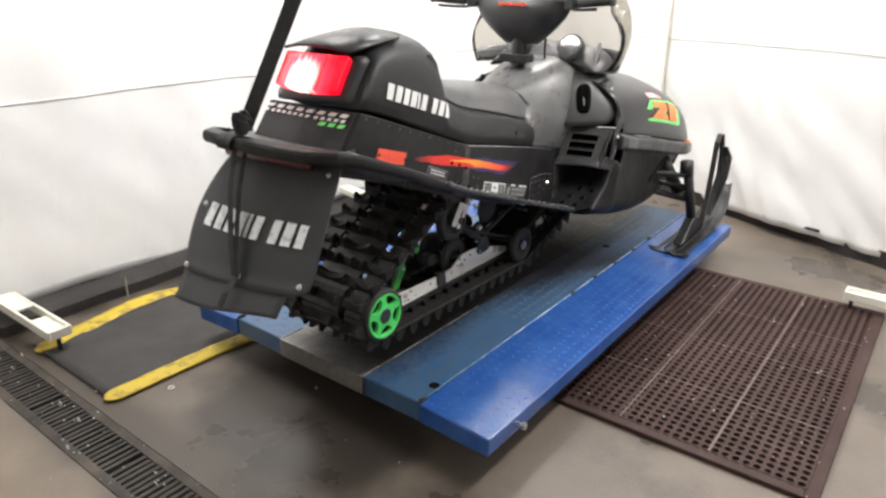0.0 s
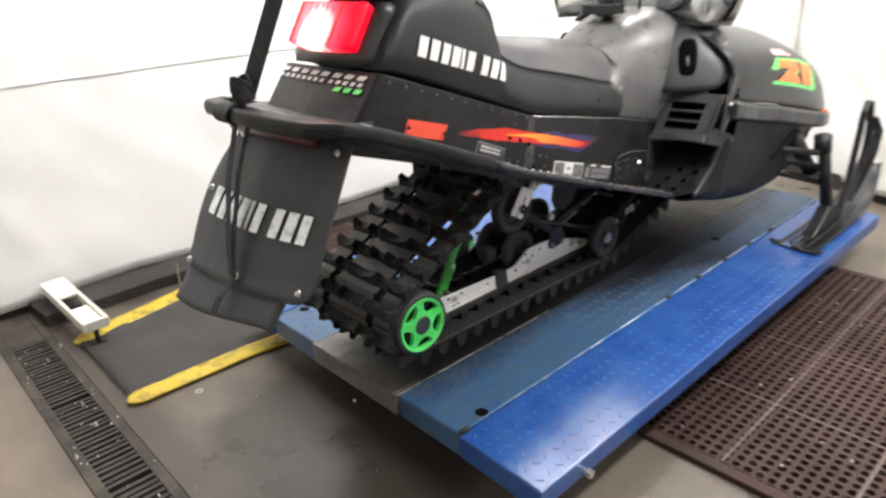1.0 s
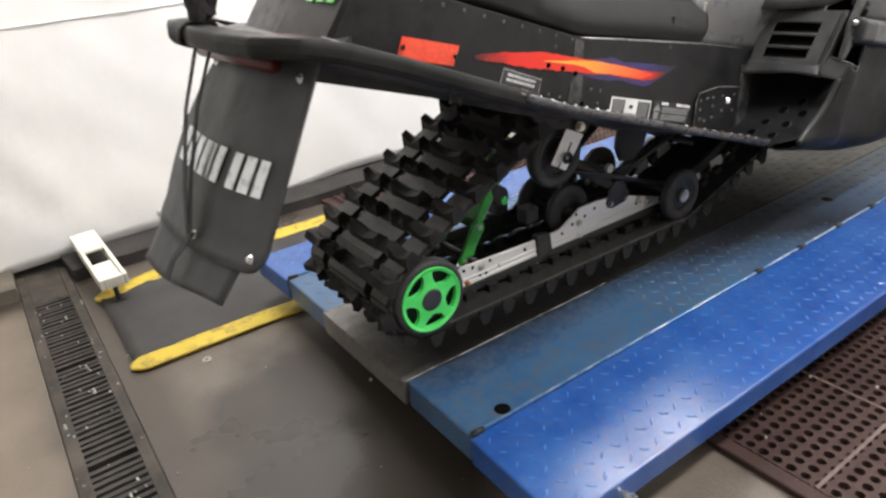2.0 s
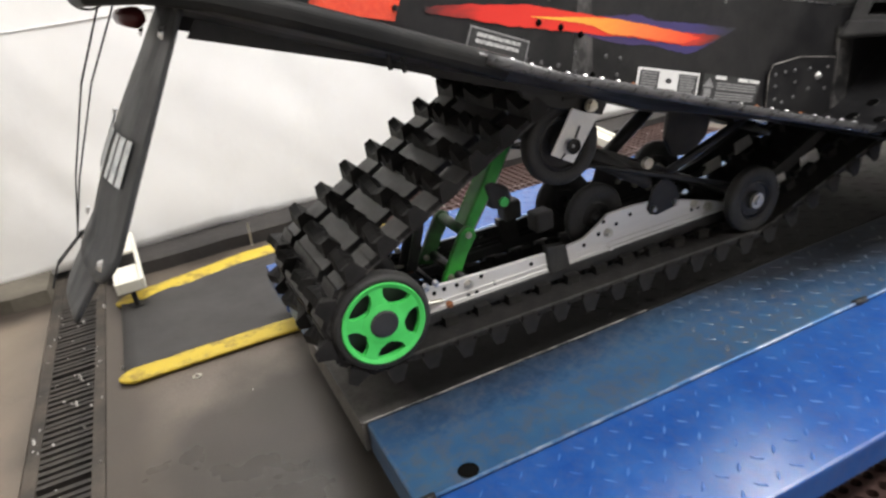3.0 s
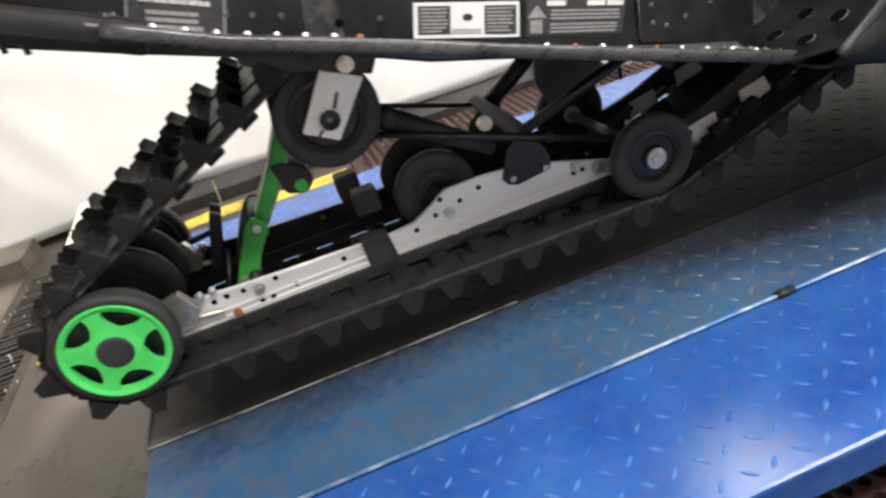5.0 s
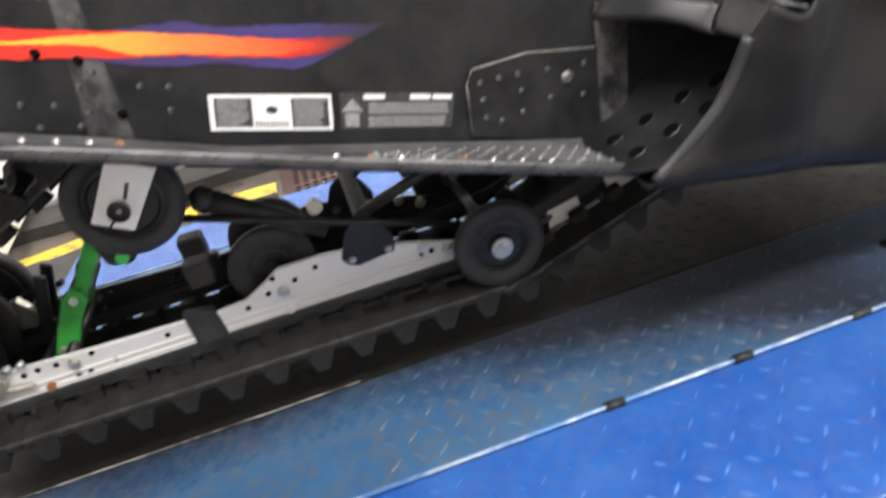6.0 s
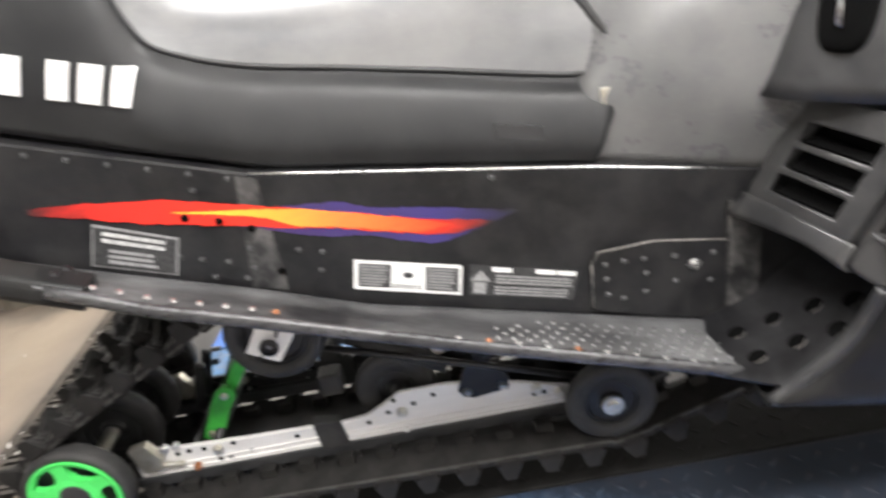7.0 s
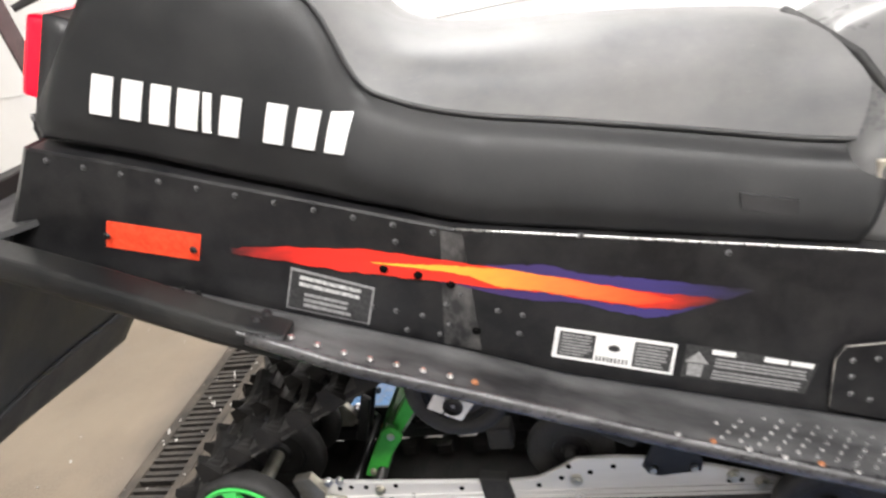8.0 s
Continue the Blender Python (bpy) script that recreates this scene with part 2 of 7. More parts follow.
def concrete():
    m, n, l, s = shader("concrete")
    co = n.new("ShaderNodeTexCoord")

    def cloud(scale, detail, lo, hi):
        t = n.new("ShaderNodeTexNoise")
        t.inputs["Scale"].default_value, t.inputs["Detail"].default_value, t.inputs["Roughness"].default_value = scale, detail, 0.6
        l.new(co.outputs["Object"], t.inputs["Vector"])
        r = n.new("ShaderNodeMapRange")
        r.inputs["From Min"].default_value, r.inputs["From Max"].default_value = lo, hi
        l.new(t.outputs["Fac"], r.inputs["Value"])
        return r.outputs[0], t.outputs["Fac"]

    def blend(fac, a, b):
        x = n.new("ShaderNodeMix")
        x.data_type = "RGBA"
        l.new(fac, x.inputs["Factor"])
        for key, v in (("A", a), ("B", b)):
            if isinstance(v, tuple):
                x.inputs[key].default_value = (*v, 1)
            else:
                l.new(v, x.inputs[key])
        return x.outputs["Result"]

    wear, _ = cloud(2.2, 7, 0.36, 0.66)
    damp, _ = cloud(1.35, 5, 0.5, 0.62)
    speck, grain = cloud(140, 4, 0.35, 0.7)
    c = blend(wear, (0.108, 0.085, 0.065), (0.19, 0.154, 0.12))
    c = blend(speck, c, (0.165, 0.142, 0.118))
    fade = n.new("ShaderNodeMath")
    fade.operation = "MULTIPLY"
    fade.inputs[1].default_value = 0.75
    l.new(damp, fade.inputs[0])
    c = blend(fade.outputs[0], c, (0.05, 0.043, 0.036))
    # the floor behind the drain is paler
    sep3 = n.new("ShaderNodeSeparateXYZ")
    l.new(co.outputs["Object"], sep3.inputs[0])
    rear_pale = n.new("ShaderNodeMapRange")
    rear_pale.inputs["From Min"].default_value, rear_pale.inputs["From Max"].default_value, rear_pale.inputs["To Max"].default_value = -0.62, -0.78, 0.6
    l.new(sep3.outputs["Y"], rear_pale.inputs["Value"])
    pale = blend(wear, (0.2, 0.152, 0.105), (0.34, 0.27, 0.19))
    pale = blend(speck, pale, (0.24, 0.195, 0.145))
    c = blend(rear_pale.outputs[0], c, pale)
    # oily wash-down stain behind the lift
    mp = n.new("ShaderNodeMapping")
    mp.inputs["Location"].default_value, mp.inputs["Scale"].default_value = (0.08, 0.24, 0), (1.6, 2.9, 1)
    l.new(co.outputs["Object"], mp.inputs["Vector"])
    warp = n.new("ShaderNodeTexNoise")
    warp.inputs["Scale"].default_value, warp.inputs["Detail"].default_value = 3.5, 6
    l.new(co.outputs["Object"], warp.inputs["Vector"])
    shift = n.new("ShaderNodeVectorMath")
    shift.operation = "MULTIPLY_ADD"
    shift.inputs[1].default_value, shift.inputs[2].default_value = (0.9, 0.9, 0), (-0.45, -0.45, 0)
    l.new(warp.outputs["Color"], shift.inputs[0])
    tot = n.new("ShaderNodeVectorMath")
    l.new(mp.outputs[0], tot.inputs[0])
    l.new(shift.outputs[0], tot.inputs[1])
    ball = n.new("ShaderNodeTexGradient")
    ball.gradient_type = "SPHERICAL"
    l.new(tot.outputs[0], ball.inputs["Vector"])
    edge = n.new("ShaderNodeMapRange")
    edge.inputs["From Min"].default_value, edge.inputs["From Max"].default_value, edge.inputs["To Max"].default_value = 0.12, 0.36, 0.85
    l.new(ball.outputs["Fac"], edge.inputs["Value"])
    c = blend(edge.outputs[0], c, (0.035, 0.029, 0.023))
    # mud carried along both sides of the drain
    sep2 = n.new("ShaderNodeSeparateXYZ")
    l.new(co.outputs["Object"], sep2.inputs[0])
    dy = n.new("ShaderNodeMath")
    dy.inputs[1].default_value = 0.5
    l.new(sep2.outputs["Y"], dy.inputs[0])
    ab = n.new("ShaderNodeMath")
    ab.operation = "ABSOLUTE"
    l.new(dy.outputs[0], ab.inputs[0])
    wob = n.new("ShaderNodeMath")
    wob.operation = "MULTIPLY_ADD"
    wob.inputs[1].default_value = 0.16
    l.new(warp.outputs["Fac"], wob.inputs[0])
    l.new(ab.outputs[0], wob.inputs[2])
    mud = n.new("ShaderNodeMapRange")
    mud.inputs["From Min"].default_value, mud.inputs["From Max"].default_value, mud.inputs["To Max"].default_value = 0.26, 0.17, 0.78
    l.new(wob.outputs[0], mud.inputs["Value"])
    c = blend(mud.outputs[0], c, (0.055, 0.044, 0.034))
    # grime washed along the kerb under the hanging sheet
    sep = n.new("ShaderNodeSeparateXYZ")
    l.new(tot.outputs[0], sep.inputs[0])
    grime = n.new("ShaderNodeMapRange")
    grime.inputs["From Min"].default_value, grime.inputs["From Max"].default_value, grime.inputs["To Max"].default_value = -1.8, -2.12, 0.9
    l.new(sep.outputs["X"], grime.inputs["Value"])
    c = blend(grime.outputs[0], c, (0.04, 0.032, 0.026))
    l.new(c, s.inputs["Base Color"])
    rr = n.new("ShaderNodeMapRange")
    rr.inputs["To Min"].default_value, rr.inputs["To Max"].default_value = 0.45, 0.22
    l.new(damp, rr.inputs["Value"])
    l.new(rr.outputs[0], s.inputs["Roughness"])
    bm = n.new("ShaderNodeBump")
    bm.inputs["Strength"].default_value, bm.inputs["Distance"].default_value = 0.18, 0.003
    l.new(grain, bm.inputs["Height"])
    l.new(bm.outputs[0], s.inputs["Normal"])
    return m


M["concrete"] = concrete()


def deck(name, a, b, soot_shade_x, soot_shade_strength, rough, rubbed, soot_shade_colour=(0.016, 0.0172, 0.0215), near_x=0.145):
    """Blue enamel with scuffs, and black rubber dust thrown from the track, the track's shade painted in with it, along
    the middle of the deck.
    """
    m, n, l, s = shader(name)
    co = n.new("ShaderNodeTexCoord")
    sep = n.new("ShaderNodeSeparateXYZ")
    l.new(co.outputs["Object"], sep.inputs[0])
    t = n.new("ShaderNodeTexNoise")
    t.inputs["Scale"].default_value, t.inputs["Detail"].default_value, t.inputs["Roughness"].default_value = 7, 7, 0.65
    l.new(co.outputs["Object"], t.inputs["Vector"])
    f = n.new("ShaderNodeTexNoise")
    f.inputs["Scale"].default_value, f.inputs["Detail"].default_value, f.inputs["Roughness"].default_value = 46, 8, 0.75
    l.new(co.outputs["Object"], f.inputs["Vector"])
    r = n.new("ShaderNodeMapRange")
    r.inputs["From Min"].default_value, r.inputs["From Max"].default_value = 0.35, 0.68
    l.new(t.outputs["Fac"], r.inputs["Value"])
    mix = n.new("ShaderNodeMix")
    mix.data_type = "RGBA"
    mix.inputs["A"].default_value, mix.inputs["B"].default_value = (*a, 1), (*b, 1)
    l.new(r.outputs[0], mix.inputs["Factor"])

    def math2(op, u, v):
        k = n.new("ShaderNodeMath")
        k.operation = op
        for i, w in enumerate((u, v)):
            if isinstance(w, (int, float)):
                k.inputs[i].default_value = w
            else:
                l.new(w, k.inputs[i])
        return k.outputs[0]

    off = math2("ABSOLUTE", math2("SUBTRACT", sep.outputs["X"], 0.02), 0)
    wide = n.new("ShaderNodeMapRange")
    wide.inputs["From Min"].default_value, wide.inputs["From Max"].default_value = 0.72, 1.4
    wide.inputs["To Min"].default_value, wide.inputs["To Max"].default_value = near_x, soot_shade_x
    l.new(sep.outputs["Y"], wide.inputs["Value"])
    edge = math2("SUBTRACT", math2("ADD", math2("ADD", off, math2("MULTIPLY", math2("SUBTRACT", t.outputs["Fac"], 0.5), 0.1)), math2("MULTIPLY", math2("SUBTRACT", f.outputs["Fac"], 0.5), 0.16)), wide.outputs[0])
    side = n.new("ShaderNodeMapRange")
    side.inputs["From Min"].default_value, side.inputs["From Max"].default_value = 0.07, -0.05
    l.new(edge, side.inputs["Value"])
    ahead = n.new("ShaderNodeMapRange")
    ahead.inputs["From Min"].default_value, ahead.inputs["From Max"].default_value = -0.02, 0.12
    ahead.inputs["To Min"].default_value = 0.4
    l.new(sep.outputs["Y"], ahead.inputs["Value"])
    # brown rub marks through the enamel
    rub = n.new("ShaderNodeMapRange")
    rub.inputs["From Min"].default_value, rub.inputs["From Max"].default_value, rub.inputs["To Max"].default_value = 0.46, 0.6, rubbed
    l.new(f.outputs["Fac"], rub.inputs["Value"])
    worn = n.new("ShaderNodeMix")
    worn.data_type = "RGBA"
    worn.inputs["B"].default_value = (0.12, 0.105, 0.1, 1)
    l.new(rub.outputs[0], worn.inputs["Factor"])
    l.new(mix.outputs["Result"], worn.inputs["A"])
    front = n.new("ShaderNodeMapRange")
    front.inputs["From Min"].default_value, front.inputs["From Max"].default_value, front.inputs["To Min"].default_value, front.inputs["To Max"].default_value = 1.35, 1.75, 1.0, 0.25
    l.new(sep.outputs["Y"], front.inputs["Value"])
    # dark mask: rubber soot plus the track's shade, both put in the colour
    soot_shade = math2("MULTIPLY", math2("MULTIPLY", math2("MULTIPLY", side.outputs[0], front.outputs[0]), ahead.outputs[0]), soot_shade_strength)
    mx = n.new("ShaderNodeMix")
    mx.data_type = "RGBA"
    mx.inputs["B"].default_value = (*soot_shade_colour, 1)
    l.new(soot_shade, mx.inputs["Factor"])
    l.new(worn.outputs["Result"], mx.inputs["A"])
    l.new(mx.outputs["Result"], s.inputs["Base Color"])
    rr = n.new("ShaderNodeMapRange")
    rr.inputs["To Min"].default_value, rr.inputs["To Max"].default_value = rough - 0.12, rough + 0.14
    l.new(f.outputs["Fac"], rr.inputs["Value"])
    l.new(math2("ADD", rr.outputs[0], math2("MULTIPLY", soot_shade, 0.22)), s.inputs["Roughness"])
    l.new(math2("SUBTRACT", 0.5, math2("MULTIPLY", soot_shade, 0.4)), s.inputs["Specular IOR Level"])
    bm = n.new("ShaderNodeBump")
    bm.inputs["Strength"].default_value, bm.inputs["Distance"].default_value = 0.2, 0.002
    l.new(f.outputs["Fac"], bm.inputs["Height"])
    l.new(bm.outputs[0], s.inputs["Normal"])
    return m


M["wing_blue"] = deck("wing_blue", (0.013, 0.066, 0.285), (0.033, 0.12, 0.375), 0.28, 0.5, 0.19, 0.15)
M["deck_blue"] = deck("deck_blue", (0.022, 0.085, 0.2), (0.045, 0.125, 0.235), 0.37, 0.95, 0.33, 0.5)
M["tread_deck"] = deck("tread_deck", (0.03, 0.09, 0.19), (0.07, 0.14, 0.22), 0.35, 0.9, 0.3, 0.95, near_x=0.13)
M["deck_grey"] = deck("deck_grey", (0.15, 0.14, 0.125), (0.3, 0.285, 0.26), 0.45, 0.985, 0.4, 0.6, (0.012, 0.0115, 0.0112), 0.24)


def fading(name, stops, axis="Y"):
    """Printed stripe whose colour runs along its length."""
    m, n, l, s = shader(name)
    co = n.new("ShaderNodeTexCoord")
    sep = n.new("ShaderNodeSeparateXYZ")
    l.new(co.outputs["Generated"], sep.inputs[0])
    t = n.new("ShaderNodeTexNoise")
    t.inputs["Scale"].default_value = 14
    l.new(co.outputs["Generated"], t.inputs["Vector"])
    add = n.new("ShaderNodeMath")
    add.operation = "MULTIPLY_ADD"
    add.inputs[1].default_value, add.inputs[2].default_value = 0.14, -0.07
    l.new(t.outputs["Fac"], add.inputs[0])
    tot = n.new("ShaderNodeMath")
    l.new(add.outputs[0], tot.inputs[0])
    l.new(sep.outputs[axis], tot.inputs[1])
    ramp = n.new("ShaderNodeValToRGB")
    for i, (p, c) in enumerate(stops):
        e = ramp.color_ramp.elements[i] if i < 2 else ramp.color_ramp.elements.new(p)
        e.position, e.color = p, (*c, 1)
    l.new(tot.outputs[0], ramp.inputs[0])
    l.new(ramp.outputs[0], s.inputs["Base Color"])
    s.inputs["Roughness"].default_value = 0.35
    return m


BLK = (0.018, 0.018, 0.02)
M["stripe_red"] = fading("stripe_red", [(0.0, BLK), (0.16, (0.75, 0.03, 0.02)), (0.8, (0.85, 0.04, 0.018)), (1.0, BLK)])
M["stripe_orange"] = fading("stripe_orange", [(0.0, (0.95, 0.62, 0.06)), (0.28, (0.95, 0.42, 0.05)), (0.6, (0.93, 0.22, 0.05)), (1.0, (0.85, 0.045, 0.02))])
M["stripe_purple"] = fading("stripe_purple", [(0.0, (0.1, 0.012, 0.03)), (0.2, (0.05, 0.03, 0.12)), (0.72, (0.045, 0.035, 0.15)), (1.0, BLK)])


def tail_lens():
    """Lit red lens: hottest over the bulb, deep red at the rim."""
    m, n, l, s = shader("tail_lens")
    co = n.new("ShaderNodeTexCoord")
    mp = n.new("ShaderNodeMapping")
    mp.inputs["Location"].default_value, mp.inputs["Scale"].default_value = (0.08, 0.0, -10.6), (8.5, 0.1, 9.9)
    l.new(co.outputs["Object"], mp.inputs["Vector"])
    g = n.new("ShaderNodeTexGradient")
    g.gradient_type = "SPHERICAL"
    l.new(mp.outputs[0], g.inputs["Vector"])
    ramp = n.new("ShaderNodeValToRGB")
    e = ramp.color_ramp.elements
    e[0].position, e[0].color = 0.0, (0.55, 0.0, 0.012, 1)
    e[1].position, e[1].color = 0.85, (1.0, 0.7, 0.58, 1)
    k = e.new(0.42)
    k.color = (0.9, 0.03, 0.05, 1)
    # moulded flutes break the hot spot up
    flute = n.new("ShaderNodeTexNoise")
    fm = n.new("ShaderNodeMapping")
    fm.inputs["Scale"].default_value = (60, 4, 9)
    l.new(co.outputs["Object"], fm.inputs["Vector"])
    l.new(fm.outputs[0], flute.inputs["Vector"])
    flute.inputs["Scale"].default_value, flute.inputs["Detail"].default_value = 1.0, 2
    fa = n.new("ShaderNodeMath")
    fa.operation = "MULTIPLY_ADD"
    fa.inputs[1].default_value, fa.inputs[2].default_value = 0.5, -0.25
    l.new(flute.outputs["Fac"], fa.inputs[0])
    ad = n.new("ShaderNodeMath")
    l.new(g.outputs["Fac"], ad.inputs[0])
    l.new(fa.outputs[0], ad.inputs[1])
    l.new(ad.outputs[0], ramp.inputs[0])
    l.new(ramp.outputs[0], s.inputs["Emission Color"])
    st = n.new("ShaderNodeMapRange")
    st.inputs["To Min"].default_value, st.inputs["To Max"].default_value = 1.7, 7.0
    l.new(g.outputs["Fac"], st.inputs["Value"])
    l.new(st.outputs[0], s.inputs["Emission Strength"])
    s.inputs["Base Color"].default_value = (0.6, 0.01, 0.02, 1)
    s.inputs["Roughness"].default_value = 0.12
    return m


M["tail_lens"] = tail_lens()
M["red_tube"] = surface("red_tube", (0.05, 0.005, 0.006), (0.09, 0.008, 0.009), 0.35, scale=30, fine=200)
M["tube_glow"] = glow("tube_glow", (1.0, 0.97, 0.92), 3.0)


def smoked_glass():
    m, n, l, s = shader("smoked_glass")
    s.inputs["Base Color"].default_value = (0.62, 0.6, 0.56, 1)
    s.inputs["Roughness"].default_value, s.inputs["Transmission Weight"].default_value, s.inputs["IOR"].default_value = 0.08, 1.0, 1.2
    return m


M["smoked_glass"] = smoked_glass()

# ---- mesh helpers ----


def world_of(ob):
    return (world_of(ob.parent) @ ob.matrix_parent_inverse if ob.parent else Matrix()) @ ob.matrix_basis


def mesh_of(name, bm, material, smooth=False):
    me = bpy.data.meshes.new(name)
    bmesh.ops.recalc_face_normals(bm, faces=bm.faces[:])
    for f in bm.faces:
        f.smooth = smooth
    bm.to_mesh(me)
    bm.free()
    for x in material if isinstance(material, (list, tuple)) else [material]:
        me.materials.append(M[x])
    return me


def part(name, bm, material, parent=None, label="", smooth=False):
    ob = new(name, mesh_of(name, bm, material, smooth))
    if parent:
        ob.parent = parent
        ob.matrix_parent_inverse = world_of(parent).inverted()
    if label:
        tagged(ob, label)
    return ob


def piece(name, me, parent, m):
    """One of many alike pieces on a shared mesh, at the world pose m."""
    ob = new(name, me)
    ob.parent = parent
    ob.matrix_parent_inverse = world_of(parent).inverted()
    ob.matrix_basis = m
    return ob


def thing(name, at, label, category, group=""):
    ob = new(name)
    ob.empty_display_size = 0.1
    ob.matrix_basis = Matrix.Translation(at)
    return tagged(ob, label, category, group)


def soften(ob, width=0.004, segments=2, angle=30):
    b = ob.modifiers.new("bevel", "BEVEL")
    b.width, b.segments, b.limit_method, b.angle_limit = width, segments, "ANGLE", radians(angle)
    return ob


def rounder(ob, levels=2):
    s = ob.modifiers.new("round", "SUBSURF")
    s.levels = s.render_levels = levels
    return ob


def thick(ob, t, offset=-1):
    s = ob.modifiers.new("thick", "SOLIDIFY")
    s.thickness, s.offset = t, offset
    return ob


def box(bm, x0, x1, y0, y1, z0, z1, m=None):
    g = bmesh.ops.create_cube(bm, size=1, matrix=Matrix.Translation(((x0 + x1) / 2, (y0 + y1) / 2, (z0 + z1) / 2)) @ Matrix.Diagonal((x1 - x0, y1 - y0, z1 - z0, 1)))
    if m:
        bmesh.ops.transform(bm, matrix=m, verts=g["verts"])
    return g["verts"]


def prism(bm, outline, x0, x1):
    """A (y, z) outline pushed from x0 to x1."""
    a = [bm.verts.new((x0, y, z)) for y, z in outline]
    b = [bm.verts.new((x1, y, z)) for y, z in outline]
    bm.faces.new(a)
    bm.faces.new(b[::-1])
    for i in range(len(a)):
        bm.faces.new((a[i - 1], a[i], b[i], b[i - 1]))


def slab(bm, outline, z0, z1):
    """An (x, y) outline pushed from z0 to z1."""
    a = [bm.verts.new((x, y, z0)) for x, y in outline]
    b = [bm.verts.new((x, y, z1)) for x, y in outline]
    bm.faces.new(a)
    bm.faces.new(b[::-1])
    for i in range(len(a)):
        bm.faces.new((a[i - 1], a[i], b[i], b[i - 1]))


def rod(bm, p, q, r, seg=10, r2=None):
    p, q = Vector(p), Vector(q)
    m = Matrix.Translation((p + q) / 2) @ (q - p).to_track_quat("Z", "Y").to_matrix().to_4x4()
    bmesh.ops.create_cone(bm, cap_ends=True, segments=seg, radius1=r, radius2=r if r2 is None else r2, depth=(q - p).length, matrix=m)


def lathe(bm, profile, centre, seg=40):
    """A closed (radius, x) profile turned about an axle along x."""
    cx, cy, cz = centre
    rings = []
    for k in range(seg):
        a = 2 * math.pi * k / seg
        rings.append([bm.verts.new((cx + x, cy + r * math.cos(a), cz + r * math.sin(a))) for r, x in profile])
    n = len(profile)
    for k in range(seg):
        u, v = rings[k], rings[(k + 1) % seg]
        for i in range(n):
            bm.faces.new((u[i - 1], u[i], v[i], v[i - 1]))


def sweep(bm, path, section, up=(0, 0, 1), closed=False):
    """Carry an (across, up) section along a path of points."""
    pts = [Vector(p) for p in path]
    rings = []
    for i, p in enumerate(pts):
        t = (pts[min(i + 1, len(pts) - 1)] - pts[max(i - 1, 0)]).normalized()
        side = t.cross(Vector(up)).normalized()
        top = side.cross(t).normalized()
        rings.append([bm.verts.new(p + side * a + top * b) for a, b in section])
    n = len(section)
    for u, v in zip(rings, rings[1:]):
        for i in range(n):
            bm.faces.new((u[i - 1], u[i], v[i], v[i - 1]))
    bm.faces.new(rings[0])
    bm.faces.new(rings[-1][::-1])


def loop(r, n=8):
    return [(r * math.cos(2 * math.pi * k / n), r * math.sin(2 * math.pi * k / n)) for k in range(n)]


def loft(bm, sections, mirror=True, caps=True):
    """Skin over sections of (x, y, z); with mirror each runs from the side to the middle and is doubled."""
    rings = []
    for s in sections:
        full = list(s) + [(-x, y, z) for x, y, z in reversed(s) if x > 1e-6] if mirror else list(s)
        rings.append([bm.verts.new(p) for p in full])
    for u, v in zip(rings, rings[1:]):
        for i in range(len(u) - 1):
            bm.faces.new((u[i], u[i + 1], v[i + 1], v[i]))
        if caps:
            bm.faces.new((u[-1], u[0], v[0], v[-1]))
    if caps:
        bm.faces.new(rings[0])
        bm.faces.new(rings[-1][::-1])


def spline(p, n):
    """Catmull-Rom points through the rows of p, n steps a span."""
    p = np.asarray(p, float)
    q = np.concatenate([2 * p[:1] - p[1:2], p, 2 * p[-1:] - p[-2:-1]])
    out = []
    for i in range(len(p) - 1):
        a, b, c, d = q[i:i + 4]
        for k in range(n):
            t = k / n
            out.append(0.5 * (2 * b + (c - a) * t + (2 * a - 5 * b + 4 * c - d) * t * t + (3 * b - a - 3 * c + d) * t ** 3))
    return np.array(out + [p[-1]])


def skin(bm, sections, nu=4, nv=4, mirror=True, caps=False, lift_by=0.0):
    """Smooth skin through sections of (x, y, z); with mirror each runs from the side to the middle."""
    full = []
    for s in sections:
        s = [tuple(q) for q in s]
        full.append(s + [(-x, y, z) for x, y, z in reversed(s) if x > 1e-6] if mirror else s)
    a = np.array([spline(s, nv) for s in full])
    a = spline(a.reshape(len(a), -1), nu).reshape(-1, a.shape[1], 3)
    g = [[bm.verts.new(q) for q in row] for row in a]
    for u, v in zip(g, g[1:]):
        for i in range(len(u) - 1):
            bm.faces.new((u[i], u[i + 1], v[i + 1], v[i]))
        if caps:
            bm.faces.new((u[-1], u[0], v[0], v[-1]))
    if caps:
        bm.faces.new(g[0])
        bm.faces.new(g[-1][::-1])
    return a


def grid(bm, f, nu, nv):
    """A sheet f(u, v) over the unit square."""
    g = [[bm.verts.new(f(i / nu, j / nv)) for j in range(nv + 1)] for i in range(nu + 1)]
    for i in range(nu):
        for j in range(nv):
            bm.faces.new((g[i][j], g[i + 1][j], g[i + 1][j + 1], g[i][j + 1]))


def lerp(rows, t):
    """Piecewise-linear table look-up: rows of (t, value)."""
    return float(np.interp(t, [r[0] for r in rows], [r[1] for r in rows]))


def dome(r, h, seg=8):
    bm = bmesh.new()
    bmesh.ops.create_cone(bm, cap_ends=True, segments=seg, radius1=r, radius2=r * 0.55, depth=h, matrix=Matrix.Translation((0, 0, h / 2)))
    return bm


FACE_RIGHT = pose(0, 0, 0, 0, 90, 0)  # turns a piece's z to the right

